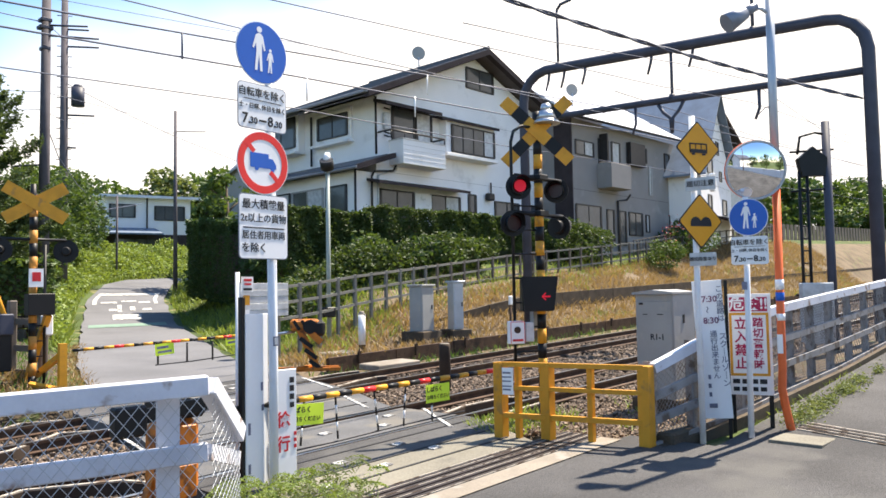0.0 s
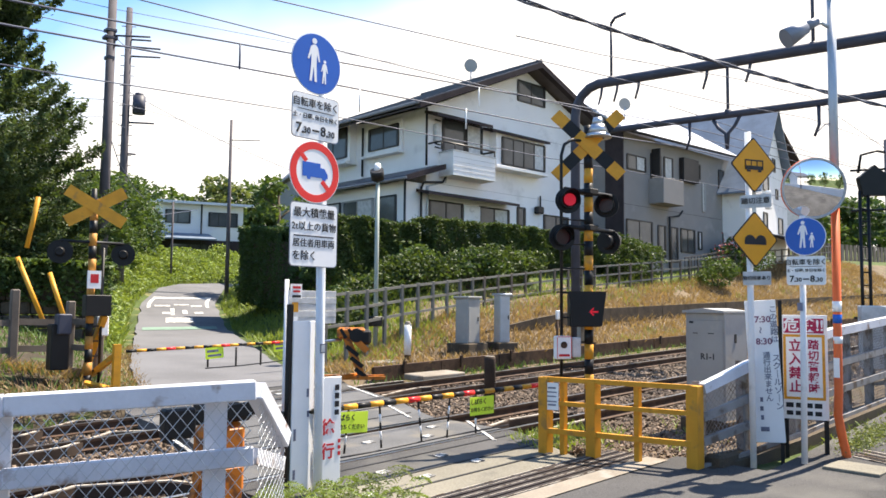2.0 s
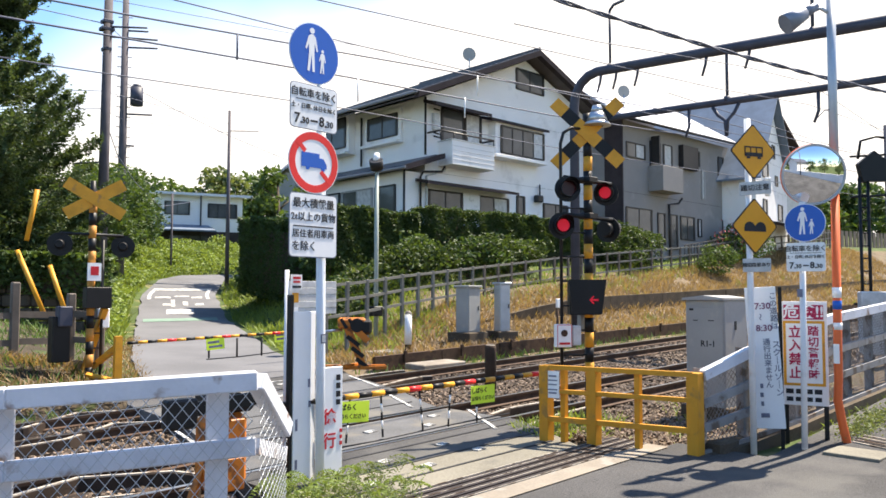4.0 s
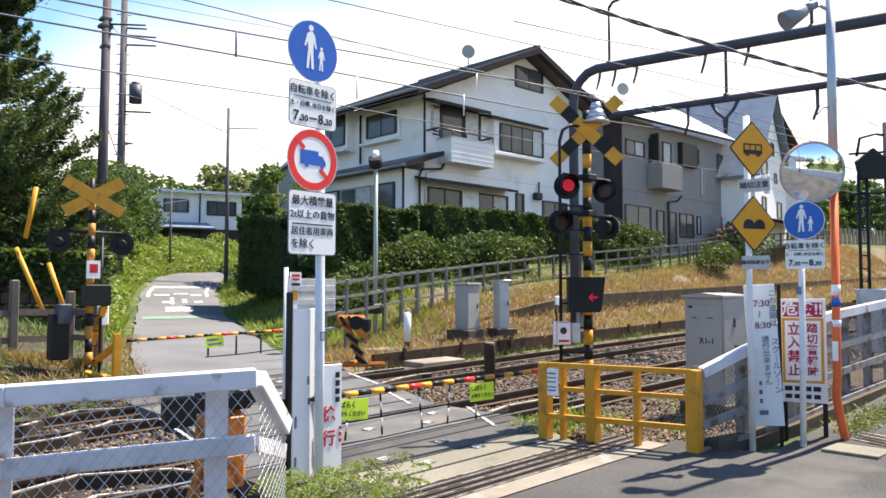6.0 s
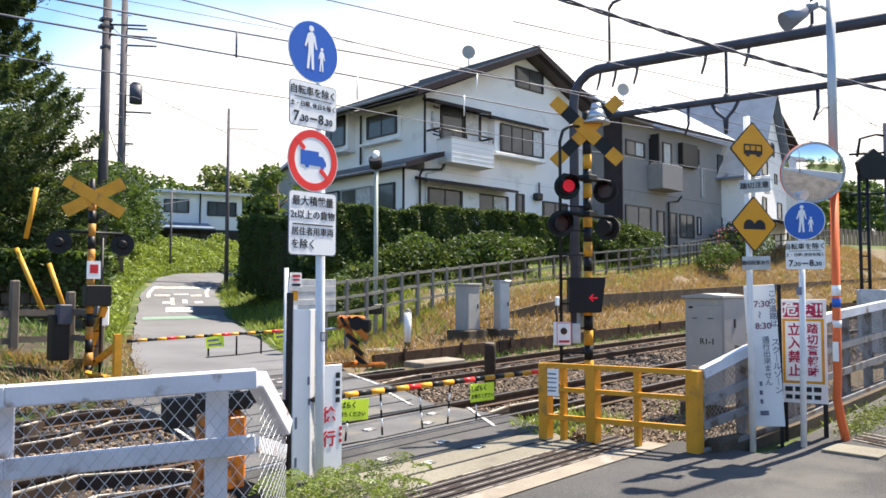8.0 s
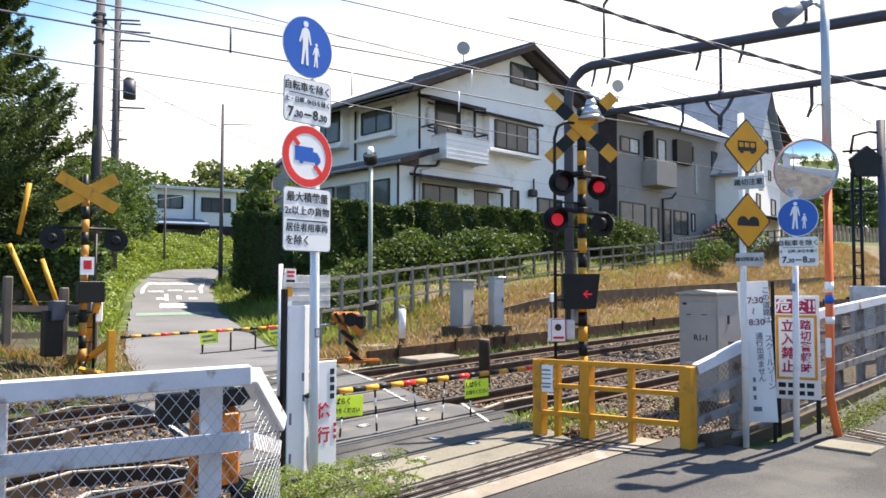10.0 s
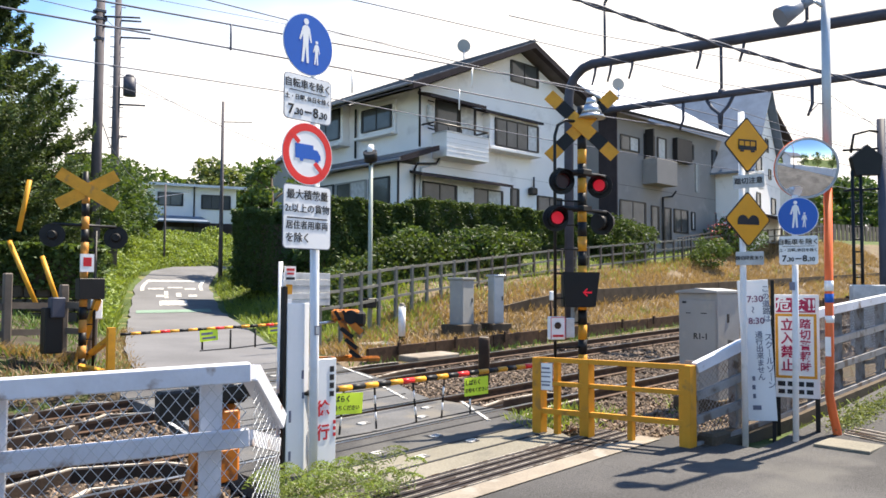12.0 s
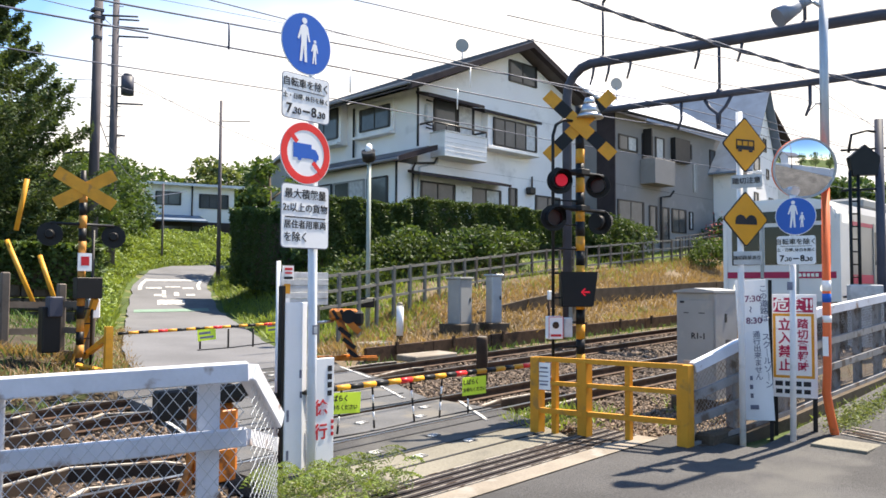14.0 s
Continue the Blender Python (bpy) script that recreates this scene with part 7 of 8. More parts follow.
def clumps(c, r, k, size, seed, low=-0.8):
    """Blobs scattered over the skin of a large crown, to give an uneven outline with gaps."""
    rng = random.Random(seed)
    out = []
    for _ in range(k):
        while True:
            p = Vector((rng.uniform(-1, 1), rng.uniform(-1, 1), rng.uniform(low, 1)))
            if 0.45 < p.length < 1.0:
                break
        s = size * rng.uniform(0.6, 1.3)
        out.append((c[0] + p.x * r[0], c[1] + p.y * r[1], c[2] + p.z * r[2], s, s, s * 0.75))
    return out


def make_tree(x, y, z, height, radius, seed, material, label, leaf=0.16, per=70, low=0.25, k=34, trunk=0.2):
    top = thing("tree", pose(x, y, z), label, "tree", group="trees")
    rng = random.Random(seed)
    bm = B()
    tube(bm, [(0, 0, -0.4), (0.1, 0.05, height * 0.4), (0.0, 0.1, height * 0.85)], trunk, trunk * 0.3, 8)
    for i in range(6):
        a, h = i * 2.2 + rng.random(), height * rng.uniform(low + 0.1, 0.75)
        tube(bm, [(0.05, 0.05, h), (math.cos(a) * radius * 0.4, math.sin(a) * radius * 0.4, h + 0.5), (math.cos(a) * radius * 0.8, math.sin(a) * radius * 0.8, h + 0.9)], trunk * 0.4, trunk * 0.12, 5)
    part("trunk", bm, BARK, top)
    h0 = height * low
    blobs = clumps((0, 0, (height + h0) / 2), (radius, radius, (height - h0) / 2), k, radius * 0.36, seed)
    pts = blob_points(blobs, per, seed)
    crown = new("crown", leaf_mesh("crown", pts, np.full(len(pts), leaf), material, seed))
    crown.parent = top
    return top


def make_layered_tree(x, y, z, tiers, seed, material, label, count=230):
    """An evergreen of upswept sprays; tiers are (height, reach)."""
    top = thing("tree", pose(x, y, z), label, "tree", group="trees")
    rng = np.random.default_rng(seed)
    h = tiers[-1][0]
    bm = B()
    tube(bm, [(0, 0, -0.4), (0.06, 0.05, h * 0.5), (0, 0, h * 0.98)], 0.3, 0.04, 8)
    pts, size = [], []
    for i in range(count):
        zb = tiers[0][0] * 0.5 + (h - tiers[0][0] * 0.5) * (i + rng.random()) / count
        reach = lerp_table(tiers, zb)[0] * rng.uniform(0.72, 1.08)
        a = i * 2.4 + rng.uniform(-0.4, 0.4)
        c, s = math.cos(a), math.sin(a)
        sag, lift = -0.10 * reach, 0.30 * reach * rng.uniform(0.6, 1.2)

        def along(u):
            return Vector((c * reach * u, s * reach * u, zb - 0.25 * reach + sag * math.sin(u * 3.1) + lift * u * u))
        if i % 4 == 0:
            tube(bm, [along(0.0), along(0.5), along(0.95)], 0.04, 0.012, 4)
        n = int(140 + 230 * reach)
        u = 0.18 + 0.82 * rng.random(n) ** 0.75
        lobe = 0.55 + 0.45 * np.sin(u * 19 + i)
        wide = 0.27 * reach * (1.12 - u) ** 0.6 * lobe + 0.04
        side = rng.normal(0, 0.6, n) * wide
        for k in range(n):
            p = along(u[k])
            pts.append((p.x - s * side[k], p.y + c * side[k], p.z + rng.normal(0, 0.11) + 0.2 * abs(side[k]) - 0.05))
    part("trunk", bm, BARK, top)
    crown = new("crown", leaf_mesh("crown", pts, np.full(len(pts), 0.085), material, seed, 0.4))
    crown.parent = top


def make_trees():
    # large trees at the left of the lane
    tiers = [(1.6, 4.2), (3.0, 4.6), (4.4, 4.4), (5.8, 3.9), (7.0, 4.0), (7.8, 3.2), (8.8, 2.4), (9.3, 2.0), (9.9, 1.2), (10.4, 1.4), (11.2, 2.3), (12.2, 2.4), (13.6, 2.1), (15.4, 1.2), (16.8, 0.3)]
    make_layered_tree(6.77, 30.25, 1.6, tiers, 1, LEAF_FIR, "tall dark evergreen with layered upswept branches")
    make_layered_tree(3.2, 29.2, 1.6, [(2.0, 3.4), (6.0, 3.6), (10.0, 3.2), (14.0, 2.4), (17.5, 0.4)], 3, LEAF_FIR, "tall dark evergreen at the edge of the wood", 110)
    make_tree(9.2, 32.6, 2.2, 4.6, 2.1, 2, LEAF, "leafy green tree under the tall evergreen", 0.09, 150, 0.02, 40)
    make_tree(12.4, 38.0, 2.4, 5.8, 2.7, 4, LEAF, "green tree beside the lane", 0.12, 110, 0.1, 40)
    make_tree(16.0, 46.0, 2.8, 6.6, 3.0, 5, LEAF_DARK, "dark green tree behind the utility poles", 0.14, 80, 0.1, 36)
    make_tree(19.6, 52.0, 3.2, 7.0, 2.8, 6, LEAF, "rounded green tree beside the lane", 0.14, 80, 0.1, 34)
    make_tree(10.0, 44.0, 2.5, 8.0, 3.2, 7, LEAF_DARK, "dark green tree in the wood", 0.2, 45, 0.1, 34)
    # distant wood; every other crown has haze put into a paler leaf colour
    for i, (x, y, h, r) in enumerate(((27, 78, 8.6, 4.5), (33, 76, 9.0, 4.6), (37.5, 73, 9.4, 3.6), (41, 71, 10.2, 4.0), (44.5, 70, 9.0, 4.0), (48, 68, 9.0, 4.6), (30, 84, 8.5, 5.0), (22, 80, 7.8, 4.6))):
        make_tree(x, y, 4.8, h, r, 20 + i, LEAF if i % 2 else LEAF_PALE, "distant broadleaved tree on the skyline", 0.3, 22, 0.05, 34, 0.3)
    make_tree(14.0, 54.0, 3.0, 7.2, 3.4, 8, LEAF, "green tree at the edge of the wood", 0.16, 60, 0.05, 40)
    make_tree(20.0, 60.0, 3.4, 7.5, 3.4, 9, LEAF, "leafy green tree beside the distant house", 0.16, 60, 0.02, 40)
    # between lane and house
    make_tree(24.7, 40.4, 3.4, 6.3, 1.7, 13, LEAF, "green tree behind the lane bend", 0.18, 50, 0.05, 30)
    for i, (x, y, h, r) in enumerate(((70, 30, 7, 4.0), (78, 28, 6.5, 4.2), (88, 27, 7, 4.5), (100, 26, 7.5, 5.0), (66, 26, 5.0, 3.0), (118, 26, 8.0, 5.5), (140, 28, 9.0, 6.0))):
        make_tree(x, y, plane(x) + 3.4, h, r, 50 + i, LEAF_DARK if i % 2 else LEAF, "distant tree beyond the railway bank", 0.32, 20, 0.02, 26, 0.25)


def make_hedges():
    def hedge(name, a, b, depth, z0, z1, n, seed, material, label, leaf=0.075, inner=None):
        rng = np.random.default_rng(seed)
        a, b = np.array(a, float), np.array(b, float)
        d = (b - a) / np.linalg.norm(b - a)
        nrm = np.array([-d[1], d[0]])
        u = rng.random(n)
        face = rng.random(n)
        side = np.where(face < 0.5, -1.0, np.where(face < 0.8, 2.0, 1.0))
        v = rng.uniform(-1, 1, n)
        h = rng.random(n)
        capped = rng.random(n) < 0.10
        u = np.where(capped, np.where(u < 0.5, 0.03 * u, 1 - 0.03 * (1 - u)), u)
        side = np.where(capped, 3.0, side)
        v = np.where(side >= 2.0, v, side * (1 - 0.12 * rng.random(n)))
        h = np.where(side == 2.0, 1 - 0.06 * rng.random(n), h)
        q = u * np.linalg.norm(b - a)
        bumpy = 0.05 * np.sin(q * 1.3 + seed) + 0.04 * np.sin(q * 2.9 + h * 3) + 0.05 * np.sin(q * 5.3 + h * 7 + 1) + rng.normal(0, 0.05, n)
        x = a[0] + (b - a)[0] * u + nrm[0] * v * depth / 2 * (1 + bumpy)
        y = a[1] + (b - a)[1] * u + nrm[1] * v * depth / 2 * (1 + bumpy)
        lo = z0[0] + (z0[1] - z0[0]) * u
        hi = z1[0] + (z1[1] - z1[0]) * u + bumpy * 0.5
        pts = np.stack([x, y, lo + (hi - lo) * h + rng.normal(0, 0.03, n)], 1)
        top = thing(name, pose(0, 0, 0), label, "hedge")
        ob = new("foliage", leaf_mesh("foliage", pts, np.full(n, leaf), material, seed))
        ob.parent = top
        bm = B()
        m = np.linalg.norm(b - a)
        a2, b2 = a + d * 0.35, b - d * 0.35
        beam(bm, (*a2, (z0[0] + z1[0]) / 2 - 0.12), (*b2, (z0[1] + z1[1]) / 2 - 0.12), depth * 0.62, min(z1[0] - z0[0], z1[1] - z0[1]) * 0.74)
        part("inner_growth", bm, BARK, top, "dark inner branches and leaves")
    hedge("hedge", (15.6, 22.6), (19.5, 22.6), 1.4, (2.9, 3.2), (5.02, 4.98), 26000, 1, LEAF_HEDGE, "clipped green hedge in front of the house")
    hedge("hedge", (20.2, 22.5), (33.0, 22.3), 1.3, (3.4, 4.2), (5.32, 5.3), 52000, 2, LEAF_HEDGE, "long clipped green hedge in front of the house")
    # dark leaf colour stands for the big trees' shade on this hedge
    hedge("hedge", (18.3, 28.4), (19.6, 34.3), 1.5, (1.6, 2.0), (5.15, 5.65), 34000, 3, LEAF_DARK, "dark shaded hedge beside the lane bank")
    hedge("hedge", (18.6, 47.4), (27.0, 54.5), 1.2, (2.9, 3.4), (4.3, 4.7), 12000, 4, LEAF_LIGHT, "low bright hedge at the lane bend", 0.12)


def make_shrub(x, y, r, h, seed, material, label, leaf=0.085, per=230, name="shrub", base=None):
    z = land(x, y) if base is None else base
    top = thing(name, pose(x, y, z), label, "shrub", group="shrubs")
    blobs = [(0, 0, h * 0.45, r * 0.85, r * 0.85, h * 0.5)] + clumps((0, 0, h * 0.5), (r, r, h * 0.5), 9, r * 0.38, seed, -0.5)
    pts = blob_points(blobs, per, seed, 0.75)
    ob = new("foliage", leaf_mesh("foliage", pts, np.full(len(pts), leaf), material, seed))
    ob.parent = top
    bm = B()
    for a in range(5):
        tube(bm, [(0, 0, -0.2), (math.cos(a * 1.3) * r * 0.5, math.sin(a * 1.3) * r * 0.5, h * 0.7)], 0.03, 0.01, 5)
    part("stems", bm, BARK, top)


def make_shrubs():
    rng = random.Random(9)
    for i, (x, y, r, h, m) in enumerate(((15.2, 20.2, 1.0, 1.2, LEAF_HEDGE), (16.4, 20.6, 1.0, 1.2, LEAF_HEDGE), (17.5, 20.7, 1.0, 1.25, LEAF_HEDGE), (18.6, 20.9, 1.1, 1.3, LEAF_HEDGE), (19.7, 21.0, 1.0, 1.2, LEAF_HEDGE), (18.9, 21.4, 0.9, 1.5, LEAF), (21.2, 20.9, 1.15, 1.55, LEAF_DARK), (22.5, 21.0, 1.1, 1.5, LEAF_HEDGE), (23.7, 21.1, 0.9, 1.4, LEAF), (24.7, 21.3, 0.9, 1.2, LEAF_HEDGE))):
        make_shrub(x, y, r, h, 100 + i, m, "leafy green shrub on the bank below the hedge")
    for i, (x, r, h) in enumerate(((32.2, 1.1, 1.7), (33.6, 1.25, 2.0), (34.8, 1.1, 1.8))):
        make_shrub(x, 21.6, r, h, 160 + i, LEAF_HEDGE, "rounded green bush before the grey house", 0.075, 330)
    make_shrub(38.75, 19.8, 1.05, 1.55, 130, LEAF, "round bright green bush on the bank", 0.08, 300)
    make_shrub(43.5, 20.6, 1.6, 2.2, 131, LEAF, "loose green bush before the white house", 0.1, 120)
    pts = blob_points([(42.6, 20.8, 5.1, 1.6, 0.8, 1.1), (45.0, 20.6, 5.3, 1.4, 0.8, 1.0)], 40, 7, 0.5)
    top = thing("flowering_shrub", pose(0, 0, 0), "flowering shrub with small pink-red blossoms", "shrub")
    ob = new("blossom", leaf_mesh("blossom", pts, np.full(len(pts), 0.07), mat("pink_blossom", (0.55, 0.13, 0.12), 0.7, 0.2, 5, 20, 0.0, rand=0.4), 7))
    ob.parent = top
    pts = blob_points([(42.6, 20.9, 4.6, 1.5, 0.8, 1.0), (45.0, 20.7, 4.8, 1.4, 0.8, 1.0)], 60, 8, 0.5)
    ob = new("foliage", leaf_mesh("foliage", pts, np.full(len(pts), 0.09), LEAF, 8))
    ob.parent = top
    # lane-side growth on the shaded bank
    for i, (x, y, r, h) in enumerate(((18.0, 25.4, 1.1, 1.3), (18.4, 27.0, 1.1, 1.3), (19.6, 33.0, 1.2, 1.6), (21.6, 37.2, 1.2, 1.5))):
        make_shrub(x, y, r, h, 140 + i, LEAF_DARK if i % 2 else LEAF, "rough green bush on the lane bank", 0.1, 130)
    # fern-like plant at the sign post
    top = thing("fern", pose(4.25, 5.72, plane(4.3) - 0.05), "bright green fern-like weed at the sign post", "weed")
    for f in range(46):
        a = rng.uniform(0, 2 * math.pi)
        l, up = rng.uniform(0.3, 0.62), rng.uniform(0.2, 0.42)
        ox, oy = rng.uniform(-0.6, 0.5), rng.uniform(-0.45, 0.3)
        pts, sz = [], []
        for k in range(20):
            u = (k + 1) / 20
            r, z = l * u, up * math.sin(u * 2.3) * 0.8
            w = 0.10 * math.sin(math.pi * (0.15 + 0.85 * u))
            for s in (-1, -0.6, -0.25, 0.25, 0.6, 1):
                pts.append((ox + math.cos(a) * r - math.sin(a) * s * w, oy + math.sin(a) * r + math.cos(a) * s * w, z + 0.03 - 0.25 * abs(s) * w))
                sz.append(0.02)
        ob = new("frond", leaf_mesh("frond", pts, sz, LEAF_LIGHT if f % 3 else LEAF_PALE, f, 0.35))
        ob.parent = top


def blade_mesh(name, pts, heights, material, seed, width=0.012, lean=0.4):
    rng = np.random.default_rng(seed)
    c = np.asarray(pts, float)
    n = len(c)
    h = np.asarray(heights, float).reshape(-1, 1) * rng.uniform(0.5, 1.3, (n, 1))
    a = rng.uniform(0, 2 * np.pi, n)
    side = np.stack([np.cos(a), np.sin(a), np.zeros(n)], 1) * (width * rng.uniform(0.7, 1.4, (n, 1)))
    tip = c + np.stack([rng.normal(0, lean, n), rng.normal(0, lean, n), np.ones(n)], 1) * h
    mid = c + (tip - c) * 0.55 + np.array([0, 0, 0.06]) * h
    v = np.stack([c - side, c + side, mid + side * 0.7, mid - side * 0.7, tip], 1).reshape(-1, 3)
    i = np.arange(n) * 5
    f4 = np.stack([i, i + 1, i + 2, i + 3], 1).tolist()
    f3 = np.stack([i + 3, i + 2, i + 4], 1).tolist()
    me = bpy.data.meshes.new(name)
    me.from_pydata(v.tolist(), [], f4 + f3)
    me.materials.append(material)
    return me


def scatter(n, x0, x1, y0, y1, seed, keep):
    rng = np.random.default_rng(seed)
    out = []
    for x, y in zip(rng.uniform(x0, x1, n), rng.uniform(y0, y1, n)):
        if keep(x, y):
            out.append((x, y, land(x, y) - 0.06))
    return out


def make_grass():
    def lane_gap(x, y):
        cx, cz, hw = lerp_table(LANE, y)
        return x - cx - hw, cx - hw - x

    def patch(name, pts, h, material, seed, label, width=0.012, lean=0.4):
        ob = new(name, blade_mesh(name, pts, np.full(len(pts), h), material, seed, width, lean))
        tagged(ob, label, "grass", kind="stuff")
    dry = scatter(52000, 11, 62, 14.7, 21.2, 1, lambda x, y: lane_gap(x, y)[0] > 0.3 and y < 17.8 + 0.13 * (x - 12) and noise.noise(Vector((x * 0.5, y * 0.7, 0))) > -0.45)
    patch("dry_grass", dry, 0.24, GRASS_DRY, 1, "dry straw-coloured grass on the railway bank", 0.016, 0.7)
    green = scatter(15000, 10.5, 60, 14.8, 22.0, 2, lambda x, y: lane_gap(x, y)[0] > 0.2 and (y > 17.0 + 0.12 * (x - 12) or noise.noise(Vector((x * 0.4, y * 0.6, 4))) > 0.33))
    patch("bank_grass", green, 0.28, GRASS, 2, "green grass tufts along the bank fence", 0.014, 0.5)
    verge = scatter(42000, 10.0, 26, 16.5, 46, 3, lambda x, y: 0.3 < lane_gap(x, y)[0] < 5.5)
    patch("verge_grass", verge, 0.26, GRASS, 3, "long green grass on the lane verge", 0.018, 0.5)
    left = scatter(60000, 2.0, 24, 17.8, 50, 4, lambda x, y: 0.35 < lane_gap(x, y)[1] < 9 and (x > 8.6 or y > 28.8 - 0.864 * (x - 4.6)))
    patch("verge_grass", left, 0.34, GRASS, 4, "tall green weeds beside the lane", 0.02, 0.5)
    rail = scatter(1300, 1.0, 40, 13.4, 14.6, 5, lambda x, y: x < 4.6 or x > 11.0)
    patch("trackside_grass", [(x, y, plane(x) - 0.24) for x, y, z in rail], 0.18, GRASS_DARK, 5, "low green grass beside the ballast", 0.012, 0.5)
    near = scatter(3000, 7.5, 14, 3.2, 6.6, 6, lambda x, y: (y > 4.4 and 8.0 < x and noise.noise(Vector((x * 1.5, y * 1.5, 2))) > 0.2) or (3.45 < y < 3.85 and x > 9.6 and noise.noise(Vector((x * 2, 0, 0))) > -0.1))
    patch("roadside_weeds", near, 0.10, GRASS, 6, "weeds growing along the fence foot", 0.008, 0.8)
    rng = np.random.default_rng(31)
    pts = []
    for k in range(15):
        cx, spread = 9.75 + 4.2 * rng.random() ** 1.5, rng.uniform(0.06, 0.22)
        cy = 3.42 - 0.16 * rng.random()
        for q in rng.normal(0, 1, (170, 3)):
            x, y = cx + q[0] * spread, cy + q[1] * spread * 0.5
            pts.append((x, y, land(x, y) + 0.01 + abs(q[2]) * 0.05))
    ob = new("kerb_weeds", leaf_mesh("kerb_weeds", pts, np.full(len(pts), 0.022), LEAF_PALE, 31, 0.5))
    tagged(ob, "low leafy weeds and moss along the fence kerb", "weeds", kind="stuff")
    edge = scatter(700, 7.3, 9.2, 6.0, 7.0, 8, lambda x, y: x > 7.4 + 0.4 * (y - 6))
    patch("crossing_weeds", edge, 0.14, GRASS, 8, "small weeds at the crossing edge", 0.01, 0.6)
    lip = scatter(16000, 4.5, 12.0, 14.3, 25.0, 12, lambda x, y: -0.18 < lane_gap(x, y)[1] < 0.55)
    patch("lane_edge_grass", [(x, y, max(z, plane(x)) - 0.02) for x, y, z in lip], 0.13, GRASS_DRY, 12, "short dry grass creeping over the lane edge", 0.014, 0.8)
    dryl = scatter(2600, 0.5, 5.8, 14.0, 17.4, 9, lambda x, y: True)
    patch("dry_grass", dryl, 0.2, GRASS_DRY, 9, "dry grass below the timber fence", 0.014, 0.8)
    # weeds whose darker green carries the shade of the trees
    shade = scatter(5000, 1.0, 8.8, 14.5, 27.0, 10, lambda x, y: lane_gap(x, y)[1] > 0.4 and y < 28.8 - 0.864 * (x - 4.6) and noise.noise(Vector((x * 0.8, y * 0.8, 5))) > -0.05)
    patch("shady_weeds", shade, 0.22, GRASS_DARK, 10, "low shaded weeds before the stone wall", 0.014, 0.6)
    # ivy and leafy weeds over the left bank
    rng = np.random.default_rng(11)
    pts = []
    for x, y in zip(rng.uniform(1, 34, 230000), rng.uniform(19, 58, 230000)):
        r, l = lane_gap(x, y)
        if 0.5 < l < 12 and (x > 9.2 or y > 28.8 - 0.864 * (x - 4.6) + 0.2):
            hgt = 0.35 + 0.75 * max(0.0, noise.noise(Vector((x * 0.7, y * 0.5, 8))) + 0.35) * min(1.0, l / 1.5)
            pts.append((x, y, land(x, y) + hgt * rng.random() ** 0.5))
    ob = new("ivy_bank", leaf_mesh("ivy_bank", pts, np.full(len(pts), 0.10), LEAF_LIGHT, 11, 0.6))
    tagged(ob, "leafy green climbers covering the bank", "undergrowth", kind="stuff")
    a, b = Vector((4.2, 29.0, 0)), Vector((9.2, 24.9, 0))
    pts = []
    for k in range(9000):
        u = rng.random()
        p = a + (b - a) * u
        z = 3.35 - 0.2 * u - rng.random() ** 2.2 * (0.9 + 0.9 * max(0, u - 0.4) * 1.6)
        pts.append((p.x + rng.normal(0, 0.15) - 0.1, p.y + rng.normal(0, 0.2) - 0.2, z))
    ob = new("ivy_curtain", leaf_mesh("ivy_curtain", pts, np.full(len(pts), 0.09), LEAF, 12, 0.6))
    tagged(ob, "ivy hanging over the stone wall", "undergrowth", kind="stuff")


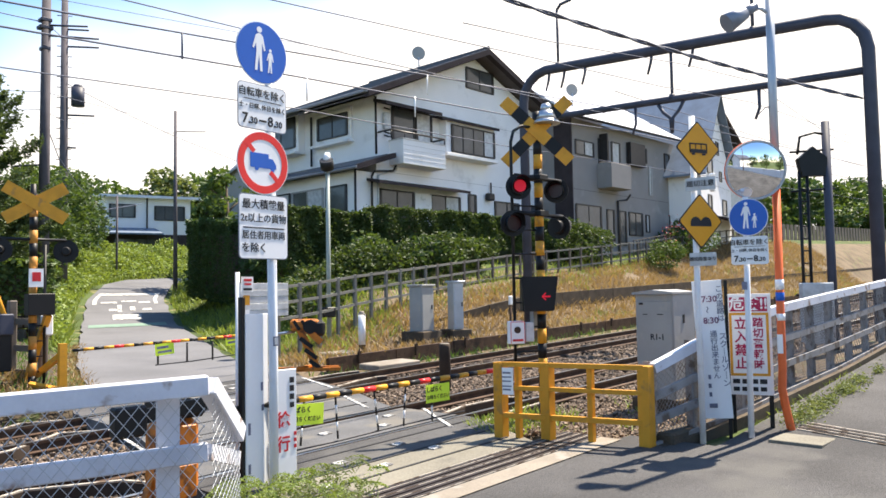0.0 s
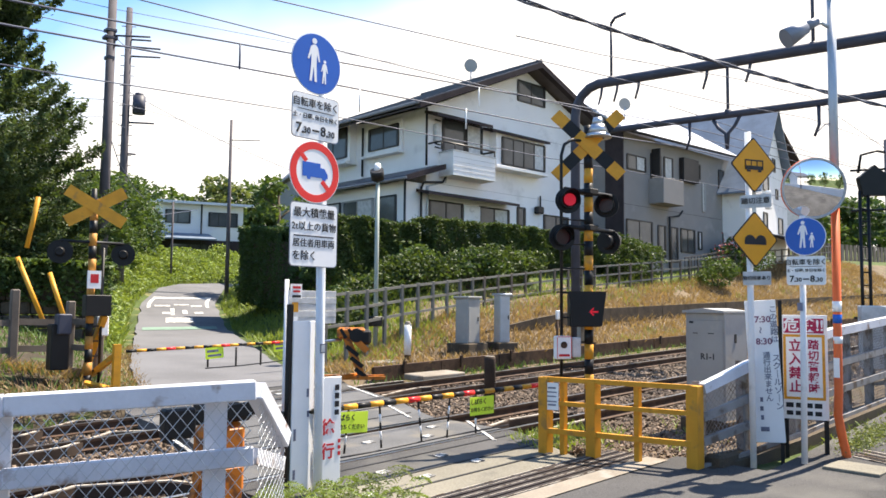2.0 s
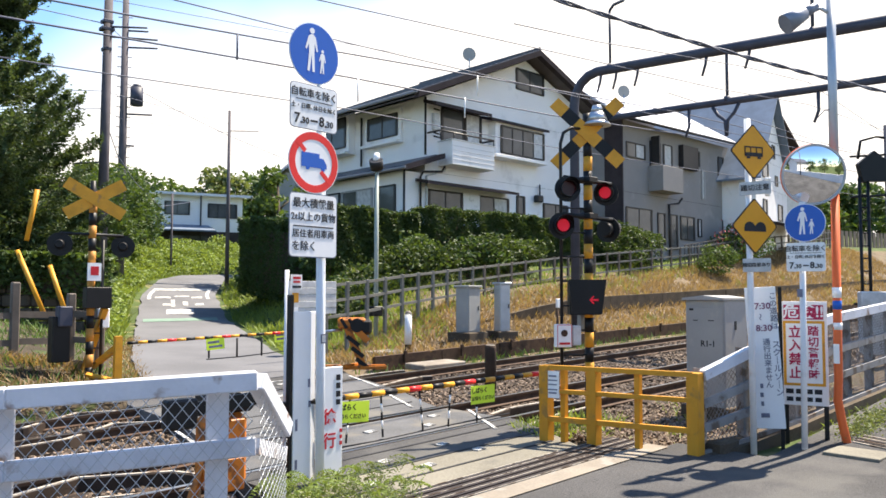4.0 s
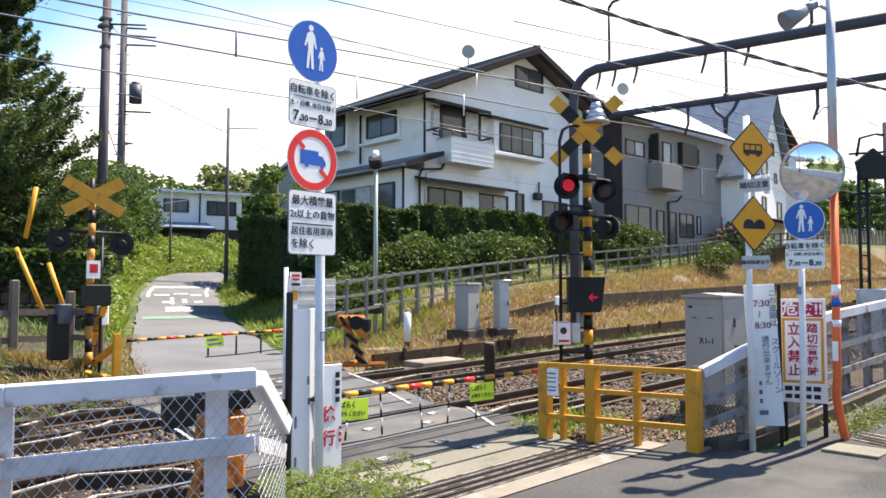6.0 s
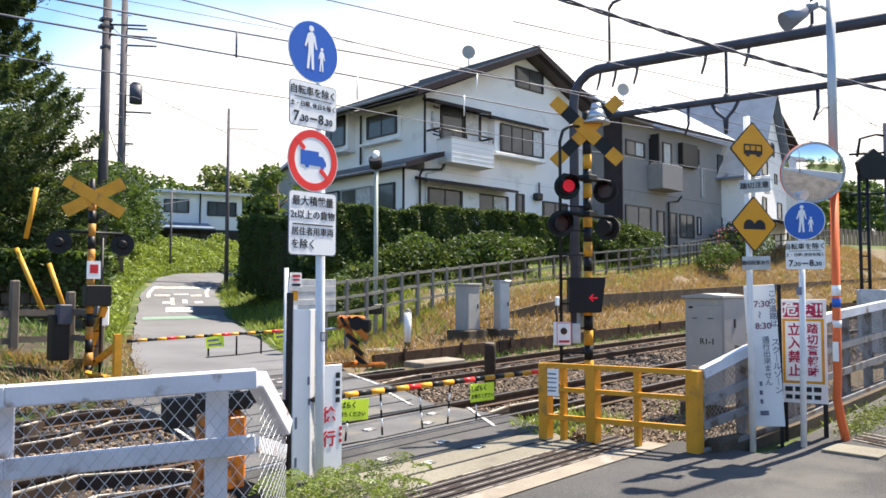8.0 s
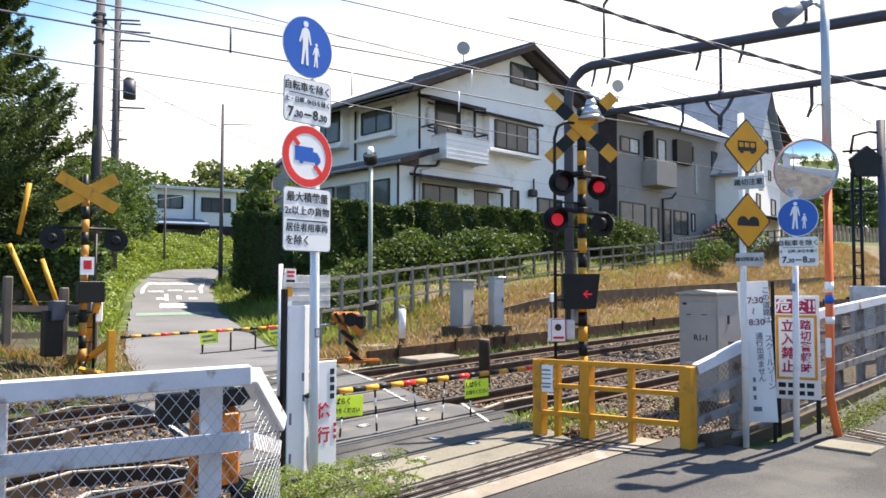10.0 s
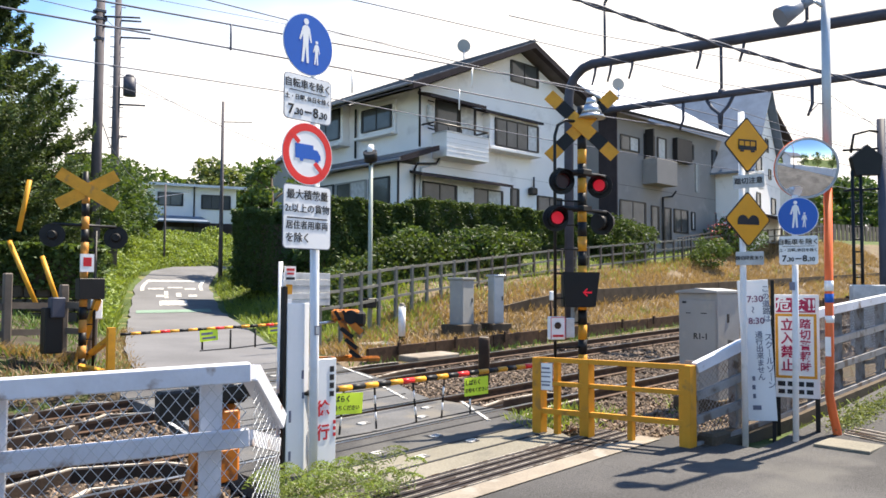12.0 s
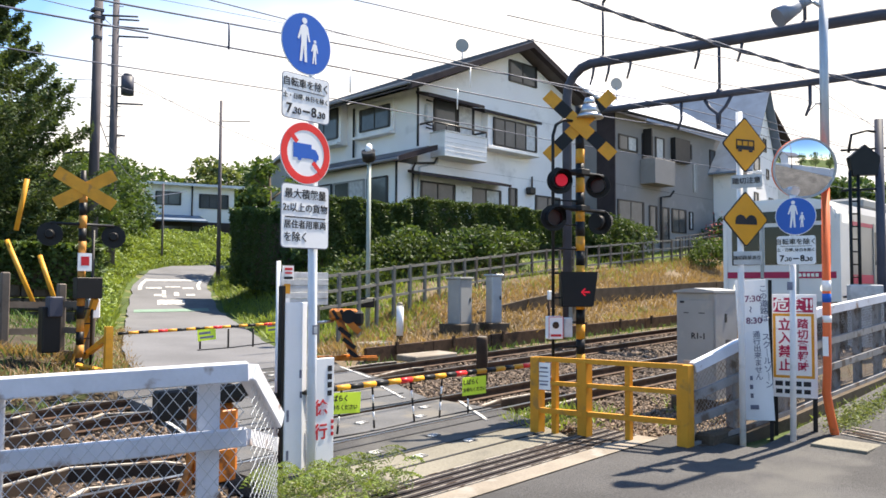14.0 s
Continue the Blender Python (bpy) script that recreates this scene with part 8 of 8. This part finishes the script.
def make_ballast():
    """Loose stones: one shared rough shape, scattered and joined."""
    rng = np.random.default_rng(21)
    base = np.array([(1, 0, -0.1), (0.3, 0.9, 0.1), (-0.8, 0.6, -0.2), (-0.9, -0.5, 0.1), (0.2, -1, -0.1), (0.1, 0.1, 0.75), (0, 0, -0.7)])
    tri = np.array([(0, 1, 5), (1, 2, 5), (2, 3, 5), (3, 4, 5), (4, 0, 5), (1, 0, 6), (2, 1, 6), (3, 2, 6), (4, 3, 6), (0, 4, 6)])

    def heap(name, n, x0, x1, y0, y1, size, keep, label, lift=None):
        xs = rng.uniform(x0, x1, n)
        ys = rng.uniform(y0, y1, n)
        ok = np.array([keep(x, y) for x, y in zip(xs, ys)])
        xs, ys = xs[ok], ys[ok]
        k = len(xs)
        s = size * rng.uniform(0.6, 1.4, (k, 1, 1))
        ang = rng.uniform(0, 2 * np.pi, (k, 3))
        ca, sa = np.cos(ang), np.sin(ang)
        v = base[None] * (1 + rng.uniform(-0.25, 0.25, (k, 7, 3)))
        x, y, z = v[..., 0], v[..., 1], v[..., 2]
        x, y = x * ca[:, :1] - y * sa[:, :1], x * sa[:, :1] + y * ca[:, :1]
        y, z = y * ca[:, 1:2] - z * sa[:, 1:2], y * sa[:, 1:2] + z * ca[:, 1:2]
        edge = np.clip(np.abs(ys - 9.9) - 3.2, 0, 1)
        zz = np.array([plane(q) for q in xs]) - (0.19 + 0.5 * edge if lift is None else lift) + rng.uniform(-0.02, 0.03, k)
        v = np.stack([x, y, z], -1) * s + np.stack([xs, ys, zz], 1)[:, None]
        f = tri[None] + (np.arange(k) * 7)[:, None, None]
        me = bpy.data.meshes.new(name)
        me.from_pydata(v.reshape(-1, 3).tolist(), [], f.reshape(-1, 3).tolist())
        me.materials.append(STONE)
        ob = new(name, me)
        tagged(ob, label, "ballast", kind="stuff")

    def bed(x, y):
        l, r = lerp_table(DECK, y)
        return not (l - 0.05 < x < r + 0.05)
    heap("ballast_stones", 30000, 0.5, 16, 5.9, 13.7, 0.034, bed, "loose brown grey ballast stones round the rails")
    heap("gravel", 7000, 7.8, 14, 4.35, 6.6, 0.032, lambda x, y: x > 7.9 + 0.3 * (6 - y) * (y < 6), "grey brown gravel behind the crossing fence", 0.05)
    heap("ballast_stones", 22000, 16, 44, 6.2, 13.6, 0.05, bed, "loose ballast stones along the tracks")


def make_behind():
    """What the road mirror shows: the far side of the road."""
    top = thing("roadside_wall", pose(0, 0, 0), "white concrete wall along the opposite roadside", "wall", kind="structure")
    for k in range(14):
        x = -22 + 3.0 * k
        bm = B()
        box(bm, (x, -5.2, land(x, -5.2) + 0.7), (2.97, 0.2, 1.6), bevel=0.01)
        part("panel", bm, STUCCO, top)
    top = thing("house", pose(-14.0, -15.0, 0), "pale house on the opposite roadside", "house")
    bm = B()
    prism(bm, [(-5, 0), (5, 0), (5, 5.5), (0, 8), (-5, 5.5)], 8)
    part("wall", bm, STUCCO, top)
    bm = B()
    slab(bm, (0, -0.5, 8.2), (-5.6, -0.5, 5.3), (-5.6, 8.5, 5.3), (0, 8.5, 8.2), 0.15)
    slab(bm, (0, -0.5, 8.2), (5.6, -0.5, 5.3), (5.6, 8.5, 5.3), (0, 8.5, 8.2), 0.15)
    part("roof", bm, ROOF, top)
    for i, (x, y, h, r) in enumerate(((-4, -11, 6, 2.6), (3, -12, 6.5, 2.8), (-24, -9, 7, 3.0), (9, -13, 6, 2.6))):
        make_tree(x, y, 0.0, h, r, 80 + i, LEAF if i % 2 else LEAF_DARK, "green tree on the opposite roadside", 0.2, 30, 0.1, 24)
    bm = B()
    tube(bm, [(0, 0, -0.3), (0, 0, 9.0)], 0.16, 0.12, 10)
    solid("utility_pole", bm, POLE_CONCRETE, "concrete utility pole on the opposite roadside", "utility pole", m=pose(-3.0, -4.7, 0))
    # grate at the kerb of the sloping road
    top = thing("drain_grate", pose(0, 0, 0), "grey steel drain grate along the road edge", "drain grate", kind="structure")
    for k in range(7):
        bm = B()
        x0 = 9.42 + 0.06 * k
        x1 = x0 - 0.75
        beam(bm, (x0, 3.22, land(x0, 3.22) + 0.004), (x1, 0.6, land(x1, 0.6) + 0.004), 0.026, 0.02)
        part("slat", bm, GRATE if k % 2 else WORN_EDGE, top)


make_ground()
make_roads()
make_lane_marks()
make_crossing()
make_drain()
make_tracks()
make_portal()
make_main_house()
make_grey_house()
make_gable_house()
make_far_house()
make_walls()
make_left_signs()
make_left_boards()
make_left_fence()
make_right_fence()
make_yellow_fence()
make_warning_signs()
make_footpath_sign()
make_boards_right()
make_mirror_pole()
make_control_cabinet()
make_near_signal()
make_far_signal()
make_near_gate()
make_far_gate()
train = make_train()
make_bank_fence()
make_trackside_boxes()
make_guard_timbers()
make_poles()
make_line_signal()
make_brown_fence()
make_wires()
make_trees()
make_hedges()
make_shrubs()
make_grass()
make_ballast()
make_behind()


def motions():
    walk(train, [(t, pose(19.5 + 20.4 * (14.0 - t), 8.05, plane(20.0) + 0.02)) for t in (0.0, 7.0, 13.0, 14.0)])
    # the two lamp pairs take turns: each light disc draws back when its lamp goes out
    half, start = 0.592, 0.15
    for lamps, phase in ((FLASH_A, 0), (FLASH_B, 1)):
        for ob, m in lamps:
            dark = m @ Matrix.Translation((0, 0.17, 0))
            rows, n = [], 0
            on = phase == 0
            rows.append((0.0, m if on else dark))
            while start + n * half < 13.9:
                t = start + n * half
                rows.append((t - 0.034, m if on else dark))
                on = not on
                rows.append((t, m if on else dark))
                n += 1
            rows.append((14.0, m if on else dark))
            walk(ob, rows)


motions()
